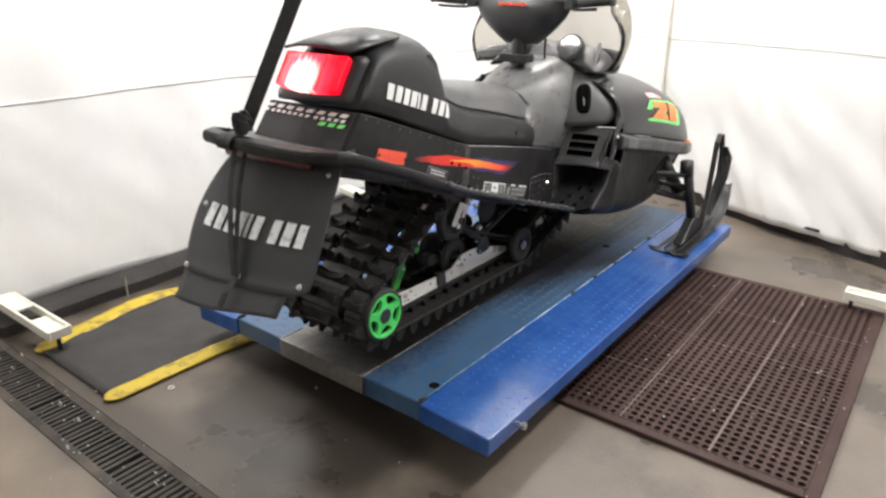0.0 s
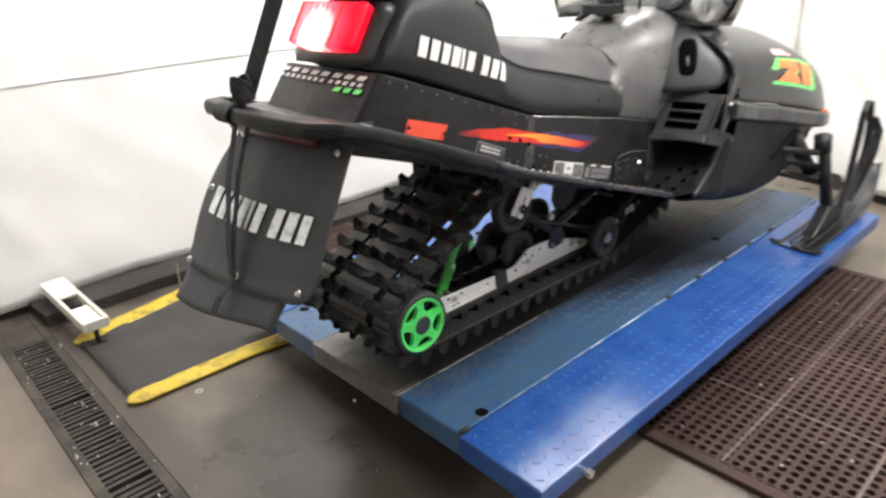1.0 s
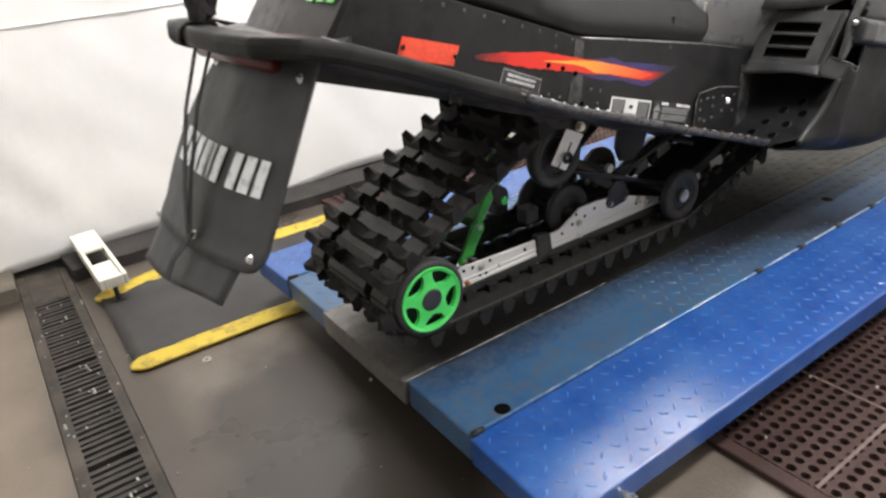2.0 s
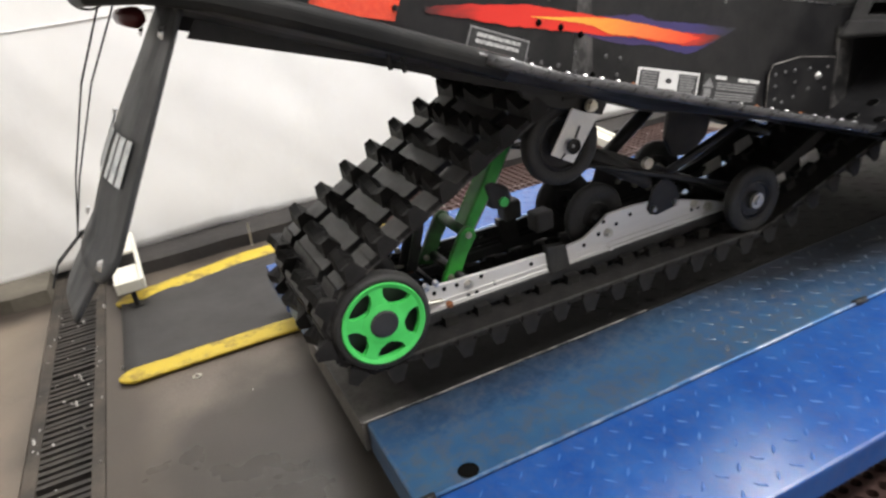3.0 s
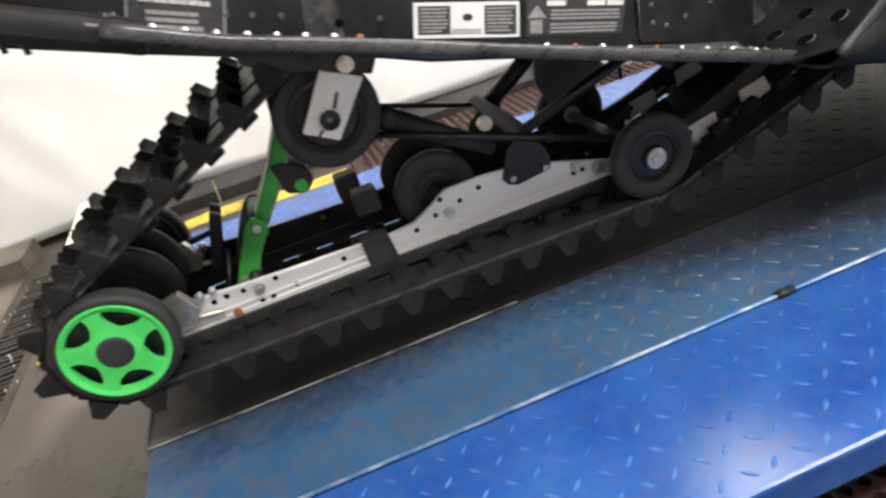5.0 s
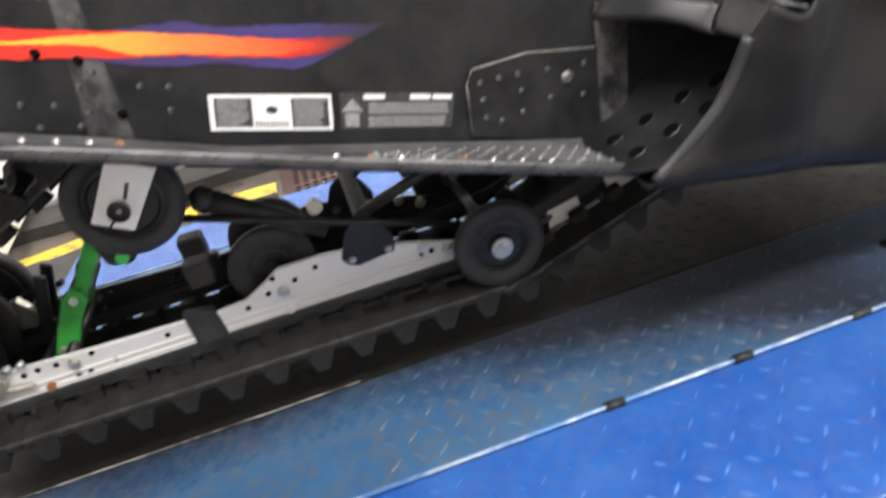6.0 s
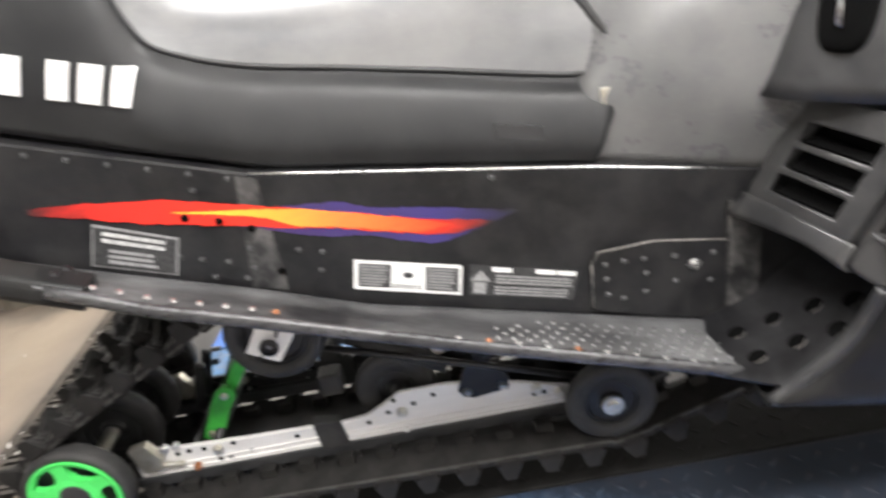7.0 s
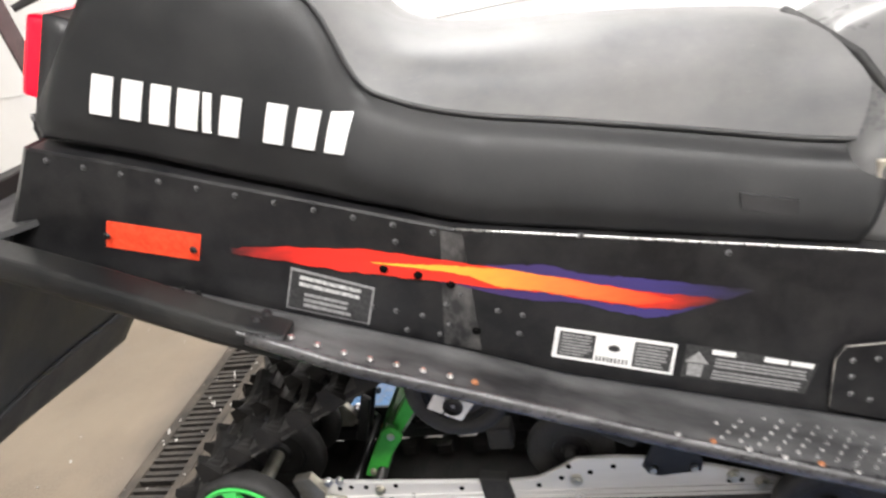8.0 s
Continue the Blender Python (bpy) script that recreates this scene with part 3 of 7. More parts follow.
# ---- the booth ----
DRAIN = (-0.645, -0.474)
bm = bmesh.new()
box(bm, -2.4, 2.8, -2.7, DRAIN[0], -0.12, 0)
box(bm, -2.4, 2.8, DRAIN[1], 4.6, -0.12, 0)
box(bm, -2.4, 2.8, DRAIN[0], DRAIN[1], -0.12, -0.09)
tagged(part("floor", bm, "concrete"), "worn grey-brown concrete floor with damp dark patches", "floor", kind="structure")

bm = bmesh.new()
box(bm, -2.4, 2.8, -2.7, 4.6, 2.75, 2.85)
tagged(part("ceiling", bm, "ceiling_white"), "plain white ceiling of the booth", "ceiling", kind="structure")


def sheet_wall(name, p, q, z0, z1, label, seam=0.865, wave=0.018, nu=150, hem_at=None, calm=False):
    """A hanging sheet from p to q with slack folds, a stitched seam and a backing wall behind it."""
    p, q = Vector((*p, 0)), Vector((*q, 0))
    along = (q - p)
    side = Vector((-along.y, along.x, 0)).normalized()
    bm = bmesh.new()

    def f(u, v):
        low = lerp(hem_at, p.y + along.y * u) if hem_at else z0
        z = low + (z1 - low) * v
        w = noise.noise(Vector((u * along.length * 1.4, z * 0.35, p.x * 3 + p.y))) * wave * 1.6
        w += noise.noise(Vector((u * along.length * 4.0 + z * 0.8, z * 0.9, 7.7 + p.y))) * wave * 0.5
        crease = noise.noise(Vector((u * along.length * 9.0 + z * 5.0, z * 3.0, 2.2)))
        w += wave * 0.9 * crease * max(0.12, 1 - z / 1.3)
        w *= 0.45 + 0.55 * min(1, z / 0.5) if calm else 1
        hem = noise.noise(Vector((u * along.length * 2.2, 3.1, p.y))) * 0.012 * (1 - v) ** 6
        c = p + along * u + side * w
        return (c.x, c.y, z + hem)

    grid(bm, f, nu, 70)
    wall = tagged(thick(part(name, bm, "curtain", smooth=True), 0.004, 1), label, "curtain wall", kind="structure")
    bm = bmesh.new()
    line = []
    for k in range(121):
        u = k / 120
        zs = seam + 0.02 * noise.noise(Vector((u * along.length * 0.8, 1.7, p.y)))
        low = lerp(hem_at, p.y + along.y * u) if hem_at else z0
        line.append(Vector(f(u, (zs - low) / (z1 - low))) - side * 0.002)
    sweep(bm, line, [(-0.0015, -0.002), (0.0015, -0.002), (0.0015, 0.002), (-0.0015, 0.002)])
    part("stitched_seam", bm, "seam_grey", wall, "thin grey stitched seam", smooth=True)
    return wall


sheet_wall("wall_west", (-1.555, -2.65), (-1.555, 3.75), 0.075, 2.75, "white plastic sheet hung as a wall, with a stitched seam", hem_at=[(-2.7, 0.02), (-0.75, 0.02), (-0.42, 0.036), (-0.03, 0.046), (0.45, 0.03), (0.7, 0.05), (4, 0.06)], calm=True)
sheet_wall("wall_north", (-1.6, 3.72), (2.75, 1.85), 0.055, 2.75, "white plastic sheet hung as a wall, with soft folds", wave=0.036, seam=1.0)
# unseen wall, added; its grey keeps reflections on the sled's right side low
bm = bmesh.new()
box(bm, 2.7, 2.8, -2.65, 1.93, 0.0, 2.75)
tagged(part("wall_east", bm, "grey_wall"), "unseen plain grey wall added to close the booth and dim reflections", "wall", kind="structure")
sheet_wall("wall_south", (2.75, -2.6), (-1.7, -2.6), 0.06, 2.75, "white plastic sheet closing the booth")
# overlap of two sheets in the far wall
bm = bmesh.new()
sweep(bm, [(-0.17, 3.085, 0.06), (-0.165, 3.08, 0.9), (-0.172, 3.083, 1.8), (-0.17, 3.085, 2.74)], [(-0.02, 0.004), (0.02, 0.004), (0.024, 0), (0.02, -0.004), (-0.02, -0.004)], up=(1, 0, 0))
tagged(part("trim", bm, "white_paint"), "creased vertical overlap between two white sheets", "sheet overlap", kind="structure")


def kerb(name, p, q, w, h, label, material="base_dark"):
    bm = bmesh.new()
    p, q = Vector((*p, 0)), Vector((*q, 0))
    s = (q - p).normalized().cross(Vector((0, 0, 1))) * w
    n = 40
    path = [p.lerp(q, k / n) + s * (0.5 + 0.12 * noise.noise(Vector((k * 0.9, p.y, 0)))) for k in range(n + 1)]
    sweep(bm, path, [(-w / 2, -0.01), (w / 2, -0.01), (w / 2 - 0.006, h), (-w / 2, h)])
    return tagged(part(name, bm, material), label, "kerb", kind="structure")


kerb("baseboard_west", (-1.385, 3.7), (-1.385, DRAIN[1]), 0.2, 0.046, "low black kerb behind the hanging sheet")
kerb("baseboard_west", (-1.37, DRAIN[0]), (-1.37, -2.6), 0.2, 0.05, "low muddy concrete kerb under the hanging sheet", "kerb_mud")
kerb("baseboard_north", (2.7, 1.9), (-1.6, 3.75), 0.19, 0.085, "low black kerb behind the hanging sheet")

for lx, ly in LAMPS:
    fx = thing("ceiling_light", (lx, ly, 2.75), "white fluorescent ceiling fixture, switched on", "ceiling light", "ceiling lights")
    bm = bmesh.new()
    box(bm, lx - 0.16, lx + 0.16, ly - 0.65, ly + 0.65, 2.69, 2.75)
    soften(part("housing", bm, "ceiling_white", fx), 0.01)
    for s in (-0.08, 0.08):
        bm = bmesh.new()
        rod(bm, (lx + s, ly - 0.6, 2.665), (lx + s, ly + 0.6, 2.665), 0.013, 12)
        part("tube", bm, "tube_glow", fx, smooth=True)

# ---- floor drain ----
drain = thing("drain_grate", (0, -0.55, 0), "long black cast-iron slotted grate set in the concrete floor", "floor drain")
bm = bmesh.new()
for y, w in ((DRAIN[0] + 0.002, 0.03), (DRAIN[1] - 0.03, 0.028)):
    box(bm, -2.3, 2.7, y, y + w, -0.03, 0.001)
soften(part("frame", bm, "drain_edge", drain, "muddy steel frame of the grate"), 0.002)
bm = bmesh.new()
box(bm, -0.0068, 0.0068, DRAIN[0] + 0.031, DRAIN[1] - 0.029, -0.016, 0.0)
slot_me = mesh_of("bar", bm, "cast_iron")
k = 0
x = -1.28
while x < 1.2:
    piece("bar", slot_me, drain, pose(x, 0, -0.001 - 0.001 * (k % 3)))
    x += 0.0245 if k % 20 != 19 else 0.034
    k += 1
for x0, x1 in ((-2.3, -1.29), (1.21, 2.7)):
    bm = bmesh.new()
    box(bm, x0, x1, DRAIN[0] + 0.033, DRAIN[1] - 0.031, -0.02, -0.001)
    part("cover_plate", bm, "drain_edge", drain, "mud-caked end of the grate")

# grit on grate and floor
rng = random.Random(4)
bm = bmesh.new()
for k in range(110):
    if k < 70:
        gx, gy, gz = rng.uniform(-1.3, 0.4), rng.uniform(DRAIN[0], DRAIN[1]), 0.001
    else:
        gx, gy, gz = rng.uniform(-1.4, 0.9), rng.uniform(-1.1, 0.1), 0.001
    r = rng.uniform(0.0015, 0.0045) if rng.random() < 0.85 else rng.uniform(0.005, 0.008)
    g = bmesh.ops.create_icosphere(bm, subdivisions=1, radius=r, matrix=Matrix.Translation((gx, gy, gz + r * 0.3)) @ Euler((rng.random() * 3, rng.random() * 3, 0)).to_matrix().to_4x4() @ Matrix.Diagonal((1.5, 0.8, 0.5, 1)))
tagged(part("grit", bm, "grit"), "small pale chips and grit scattered over grate and floor", "grit", kind="stuff")

washer = bmesh.new()
lathe(washer, [(0.006, -0.001), (0.012, -0.001), (0.012, 0.001), (0.006, 0.001)], (0, 0, 0), 20)
bmesh.ops.transform(washer, matrix=pose(-0.547, -0.255, 0.002, 0, 90, 0), verts=washer.verts)
tagged(part("washer", washer, "zinc"), "small steel washer lying on the concrete floor", "washer")

# ---- grey mat with yellow borders ----
mat = thing("floor_mat", (-0.92, 0.05, 0), "dark grey rubber floor mat with scuffed yellow border strips", "mat")
bm = bmesh.new()
grid(bm, lambda u, v: (-1.2 + 0.56 * u, -0.425 + 0.92 * v, 0.006 + 0.003 * noise.noise(Vector((u * 3, v * 9, 0)))), 12, 24)
thick(part("rubber_sheet", bm, "mat_grey", mat, smooth=True), 0.006, -1)
for line in ([(-0.44, -1.155), (-0.3, -1.185), (-0.2, -1.205), (0.0, -1.25), (0.12, -1.245), (0.23, -1.205), (0.5, -1.19)], [(-0.44, -0.645), (-0.2, -0.64), (0.0, -0.635), (0.1, -0.625), (0.5, -0.62)]):
    bm = bmesh.new()

    def strip(u, v, line=line):
        y = -0.44 + 0.94 * v
        end = max(0, 1 - v * 20)
        c = lerp(line, y) + 0.006 * noise.noise(Vector((y * 4, line[0][1], 0)))
        w = (0.088 if line[0][1] < -1 else 0.076) * (1 - 0.75 * end ** 2)
        return (c + w * (u - 0.5), y, 0.0125 + 0.002 * math.sin(u * math.pi) + 0.002 * noise.noise(Vector((y * 7, u, 2))))

    grid(bm, strip, 5, 110)
    thick(part("border_strip", bm, "yellow", mat, "scuffed yellow border strip", smooth=True), 0.006, -1)

# ---- perforated brown mats ----
CELL = 0.0295
RING = [(math.cos(math.pi / 8 + math.pi / 4 * k), math.sin(math.pi / 8 + math.pi / 4 * k)) for k in range(8)]
SQ = [(0.5, 0.207), (0.207, 0.5), (-0.207, 0.5), (-0.5, 0.207), (-0.5, -0.207), (-0.207, -0.5), (0.207, -0.5), (0.5, -0.207)]
COR = [(0.5, 0.5), (-0.5, 0.5), (-0.5, -0.5), (0.5, -0.5)]


def drainage_mat(x0, x1, y0, y1, ribs, seed):
    mat = thing("drainage_mat", ((x0 + x1) / 2, (y0 + y1) / 2, 0), "reddish-brown rubber drainage mat with rows of round holes", "mat", "drainage mats")
    nx, ny = int((x1 - x0 - 0.06) / CELL), int((y1 - y0 - 0.06) / CELL)
    hx, hy = (x0 + x1 - nx * CELL) / 2, (y0 + y1 - ny * CELL) / 2
    verts, faces = [], []
    for i in range(nx):
        for j in range(ny):
            cx, cy = hx + (i + 0.5) * CELL, hy + (j + 0.5) * CELL
            rad = CELL * (0.37 if (i + j) % 2 else 0.34)
            b = len(verts)
            verts += [(cx + a * CELL, cy + c * CELL, 0.018) for a, c in SQ]
            verts += [(cx + a * CELL, cy + c * CELL, 0.018) for a, c in COR]
            verts += [(cx + a * rad, cy + c * rad, 0.0185) for a, c in RING]
            verts += [(cx + a * rad * 0.95, cy + c * rad * 0.95, 0.001) for a, c in RING]
            for q in range(8):
                r = (q + 1) % 8
                faces.append((b + q, b + r, b + 12 + r, b + 12 + q))
                faces.append((b + 12 + q, b + 12 + r, b + 20 + r, b + 20 + q))
            faces += [(b, b + 8, b + 1), (b + 2, b + 9, b + 3), (b + 4, b + 10, b + 5), (b + 6, b + 11, b + 7)]
    me = bpy.data.meshes.new("perforated_sheet")
    me.from_pydata(verts, [], faces)
    me.materials.append(M["mat_brown"])
    ob = new("perforated_sheet", me)
    ob.parent, ob.matrix_parent_inverse = mat, world_of(mat).inverted()
    tagged(ob, kind="stuff")
    bm = bmesh.new()
    ex1, ey1 = hx + nx * CELL, hy + ny * CELL
    for a0, a1, c0, c1 in ((x0, hx, y0, y1), (ex1, x1, y0, y1), (hx, ex1, y0, hy), (hx, ex1, ey1, y1)):
        box(bm, a0, a1, c0, c1, 0.0005, 0.0175)
    soften(part("bevelled_edge", bm, "mat_brown", mat), 0.004)
    for n in ribs:
        bm = bmesh.new()
        box(bm, hx + n * CELL - 0.004, hx + n * CELL + 0.004, hy, ey1, 0.0182, 0.0202)
        part("moulded_rib", bm, "mat_rib", mat, "pale moulded rib")
    for k in range(1, 4):
        bm = bmesh.new()
        yy = hy + int(ny * k / 4) * CELL
        box(bm, hx, ex1, yy - 0.0025, yy + 0.0025, 0.0182, 0.0192)
        part("moulded_rib", bm, "mat_rib", mat)
    bm = bmesh.new()
    rng = random.Random(seed)
    for k in range(60):
        r = rng.uniform(0.0015, 0.004)
        bmesh.ops.create_icosphere(bm, subdivisions=1, radius=r, matrix=Matrix.Translation((rng.uniform(x0, x1), rng.uniform(y0, y1), 0.0195)))
    tagged(part("grit", bm, "grit"), "pale grit on the drainage mat", "grit", kind="stuff")


drainage_mat(0.5, 1.34, 0.49, 1.92, (7.5, 17), 8)
drainage_mat(-1.44, -0.62, 0.52, 2.1, (9, 19), 9)


# ---- white steel arms at the foot of the sheets ----
def arm(m, length, label, w=0.037):
    a = thing("floor_barrier", m.translation, label, "barrier", "white barriers")
    bm = bmesh.new()
    i = w - 0.013
    for y in (-w, i):
        box(bm, 0, length, y, y + 0.013, -0.014, 0.024, m)
    # turned-up end, sunk web and the plate towards the wall; the cut-out lies between the two
    box(bm, length - 0.012, length, -i, i, -0.014, 0.024, m)
    box(bm, length - 0.17, length - 0.012, -i, i, -0.004, 0.012, m)
    box(bm, 0, length - 0.27, -i, i, 0.012, 0.024, m)
    soften(part("channel", bm, "white_paint", a), 0.004)
    bm = bmesh.new()
    rod(bm, m @ Vector((length - 0.03, 0, -0.02)), Vector((*(m @ Vector((length - 0.03, 0, 0))).xy, 0.012)), 0.008)
    rod(bm, Vector((*(m @ Vector((length - 0.03, 0, 0))).xy, 0.0)), Vector((*(m @ Vector((length - 0.03, 0, 0))).xy, 0.014)), 0.02, 14)
    part("foot", bm, "dark_steel", a)


arm(pose(-1.52, -0.39, 0.1, 0, 2, 2), 0.455, "white painted steel arm with a square cut-out, over the yellow strip", 0.044)
arm(pose(-1.53, 1.55, 0.12, 0, 5, -4), 0.43, "white painted steel arm reaching over the drainage mat")
arm(pose(2.42, 1.86, 0.075, 0, 0, 179), 1.24, "white painted steel arm lying beside the drainage mat")
bm = bmesh.new()
rod(bm, (-1.37, 0.04, 0), (-1.38, 0.045, 0.085), 0.004, 8)
tagged(part("steel_pin", bm, "zinc"), "thin upright steel pin in the floor beside the kerb", "pin")
# dark scrap of sheet and a pale clod lying on the far kerb
bm = bmesh.new()
sweep(bm, [(0.7 + 0.05 * k, 2.735 - 0.021 * k, 0.093 + 0.003 * math.sin(k * 1.7)) for k in range(6)], [(-0.022, -0.004), (0.022, -0.004), (0.018, 0.008), (-0.018, 0.008)])
tagged(part("rubber_scrap", bm, "rubber", smooth=True), "dark strip of rubber lying on the far kerb", "scrap")
bm = bmesh.new()
bmesh.ops.create_icosphere(bm, subdivisions=2, radius=0.02, matrix=Matrix.Translation((0.66, 2.72, 0.098)) @ Matrix.Diagonal((1.2, 0.9, 0.8, 1)))
for v in bm.verts:
    v.co += v.normal * 0.005 * noise.noise(v.co * 60)
tagged(part("clod", bm, "grit", smooth=True), "pale clod of dried dirt on the far kerb", "clod")

# ---- lift table ----
LX = (-0.732, -0.494, -0.254, 0.131, 0.355, 0.602)
L_END, L_TOP = 2.225, 0.182
lift = thing("lift_table", (-0.06, 1.16, 0), "blue steel workshop lift table with hinged side extensions", "lift table")
bm = bmesh.new()
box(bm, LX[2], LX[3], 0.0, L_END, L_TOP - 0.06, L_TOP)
soften(part("centre_plate", bm, "deck_grey", lift, "bare grey steel centre plate, soot and painted shade under the track"), 0.004)
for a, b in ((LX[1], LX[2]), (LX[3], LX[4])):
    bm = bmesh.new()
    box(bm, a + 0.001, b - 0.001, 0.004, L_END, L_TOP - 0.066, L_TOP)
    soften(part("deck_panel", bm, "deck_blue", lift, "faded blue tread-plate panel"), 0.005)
wings = []
for a, b, s in ((LX[0], LX[1], -1), (LX[4], LX[5], 1)):
    bm = bmesh.new()
    inner, outer = (b, a) if s < 0 else (a, b)
    drop = 0.016
    i0, o0 = inner + s * 0.0015, outer
    A = [(i0, L_TOP - 0.0015), (o0, L_TOP - drop), (o0 - s * 0.002, L_TOP - drop - 0.058), (o0 - s * 0.02, L_TOP - drop - 0.06), (i0, L_TOP - 0.066)]
    r0 = [bm.verts.new((x, 0.0, z)) for x, z in A]
    r1 = [bm.verts.new((x, L_END - 0.02, z)) for x, z in A]
    bm.faces.new(r0)
    bm.faces.new(r1[::-1])
    for i in range(len(A)):
        bm.faces.new((r0[i - 1], r0[i], r1[i], r1[i - 1]))
    wings.append(soften(part("side_extension", bm, "wing_blue", lift, "glossy blue tread-plate extension"), 0.005))


def tread(parent, x0, x1, y0, y1, z0, z1, material, pitch=0.034):
    """Raised lozenges of tread plate, alternately turned, in one mesh."""
    v, f = [], []
    nxx, nyy = int((x1 - x0) / pitch), int((y1 - y0) / pitch)
    for i in range(nxx):
        for j in range(nyy):
            cx, cy = x0 + (i + 0.5) * (x1 - x0) / nxx, y0 + (j + 0.5) * (y1 - y0) / nyy
            z = z0 + (z1 - z0) * (cx - x0) / (x1 - x0)
            a = radians(45 if (i + j) % 2 else -45)
            ca, sa = math.cos(a), math.sin(a)
            b = len(v)
            for px, py, pz in ((-0.0125, 0, -0.0002), (0, 0.0036, -0.0002), (0.0125, 0, -0.0002), (0, -0.0036, -0.0002), (-0.006, 0, 0.0014), (0.006, 0, 0.0014)):
                v.append((cx + px * ca - py * sa, cy + px * sa + py * ca, z + pz))
            f += [(b, b + 4, b + 1), (b + 1, b + 4, b + 5, b + 2), (b + 2, b + 5, b + 3), (b + 3, b + 5, b + 4, b)]
    me = bpy.data.meshes.new("tread")
    me.from_pydata(v, [], f)
    me.materials.append(M[material])
    o = new("tread", me)
    o.parent, o.matrix_parent_inverse = parent, world_of(parent).inverted()
    tagged(o, kind="stuff")


tread(wings[1], LX[4] + 0.01, LX[5] - 0.006, 0.01, L_END - 0.03, L_TOP - 0.0028, L_TOP - 0.0155, "tread_blue")
tread(wings[0], LX[0] + 0.006, LX[1] - 0.01, 0.01, L_END - 0.03, L_TOP - 0.0155, L_TOP - 0.0028, "tread_blue")
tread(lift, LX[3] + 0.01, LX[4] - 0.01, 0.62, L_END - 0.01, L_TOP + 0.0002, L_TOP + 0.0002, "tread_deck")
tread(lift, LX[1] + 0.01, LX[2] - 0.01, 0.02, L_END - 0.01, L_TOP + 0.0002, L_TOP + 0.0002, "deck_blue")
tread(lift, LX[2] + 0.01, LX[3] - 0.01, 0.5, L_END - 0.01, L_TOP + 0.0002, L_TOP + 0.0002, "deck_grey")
for hx in (LX[1], LX[4]):
    bm = bmesh.new()
    rod(bm, (hx + 0.001, 0.02, L_TOP + 0.0005), (hx + 0.001, L_END - 0.02, L_TOP + 0.0005), 0.0028, 8)
    part("hinge_rod", bm, "hinge_steel", lift, "worn bright hinge rod", smooth=True)
    for hy in (0.02, 0.945, 1.143, 1.335, 1.53, 1.72):
        bm = bmesh.new()
        rod(bm, (hx + 0.001, hy - 0.014, L_TOP + 0.001), (hx + 0.001, hy + 0.014, L_TOP + 0.001), 0.0072, 10)
        part("hinge_knuckle", bm, "dark_steel", lift, smooth=True)
# black discs on the deck paint the shade inside its holes
for hx, hy in ((0.335, 0.1), (-0.46, 0.1), (0.24, 1.5)):
    bm = bmesh.new()
    lathe(bm, [(0.0005, 0.0), (0.016, 0.0), (0.0175, -0.0012), (0.016, -0.002), (0.0005, -0.002)], (0, 0, 0), 24)
    bmesh.ops.transform(bm, matrix=pose(hx, hy, L_TOP + 0.0008, 0, -90, 0), verts=bm.verts)
    part("deck_hole", bm, "hole_black", lift)
bm = bmesh.new()
rod(bm, (0.6, 0.145, 0.14), (0.618, 0.145, 0.14), 0.006)
rod(bm, (0.618, 0.145, 0.14), (0.63, 0.145, 0.14), 0.011, 6)
part("latch_bolt", bm, "steel", lift)
bm = bmesh.new()
box(bm, -0.42, 0.3, 0.12, 2.2, 0.0, 0.045)
box(bm, -0.36, 0.24, 0.2, 2.1, 0.045, L_TOP - 0.06)
soften(part("base_frame", bm, "dark_steel", lift), 0.006)
bm = bmesh.new()
sweep(bm, [(LX[2], -0.001, L_TOP + 0.001), (LX[3], -0.001, L_TOP + 0.001)], [(-0.003, -0.06), (0.003, -0.06), (0.003, 0.001), (-0.003, 0.001)])
part("end_lip", bm, "deck_grey", lift)
for wx in (LX[2], LX[3]):
    bm = bmesh.new()
    sweep(bm, [(wx, y, L_TOP + 0.0006 * noise.noise(Vector((y * 9, wx, 0)))) for y in np.linspace(0.0, 0.62, 30)], loop(0.0016, 6))
    part("bright_edge", bm, "bare_edge", lift, "rubbed bare steel edge", smooth=True)
# ---- snowmobile ----
sled = thing("snowmobile", (0, 0.9, 0.18), "black snowmobile with lit red taillight, hung over the lift table", "snowmobile")

# tunnel: side outlines run along the machine, nose low
TOP = [(-0.16, 0.995), (0.0, 0.995), (0.47, 0.827), (0.89, 0.747), (1.25, 0.665)]
LOW = [(-0.16, 0.895), (0.0, 0.83), (0.235, 0.742), (0.441, 0.668), (0.573, 0.615), (0.934, 0.514), (1.25, 0.43)]
HW = 0.179


def tz(y):
    return lerp(TOP, y)


def lz(y):
    return lerp(LOW, y)


ys = [-0.02, 0.1, 0.235, 0.36, 0.47, 0.573, 0.72, 0.89, 1.04, 1.25]
bm = bmesh.new()
rows = []
for y in ys:
    rows.append([(HW, -0.115 if y < 0 else y, 0.85 if y < 0 else lz(y) - lerp([(0.36, 0.012), (0.47, 0.004)], y)), (HW, -0.008 if y < 0 else y, tz(y) - 0.0025), (HW - 0.0025, -0.005 if y < 0 else y, tz(y)), (0, -0.005 if y < 0 else y, tz(y))])
loft(bm, rows, caps=False)
tunnel = thick(part("tunnel", bm, "tunnel_paint", sled, "black riveted sheet-metal tunnel"), 0.003, -1)

# bright steel line that paints the highlight along the upper crease
for y0, y1 in ((0.475, 1.04),):
    bm = bmesh.new()
    sweep(bm, [(HW - 0.0006, y, tz(y) - 0.0008) for y in np.linspace(y0, y1, 12)], loop(0.0016, 6))
    part("bright_edge", bm, "steel", tunnel, "bright line painting the highlight on the tunnel edge", smooth=True)

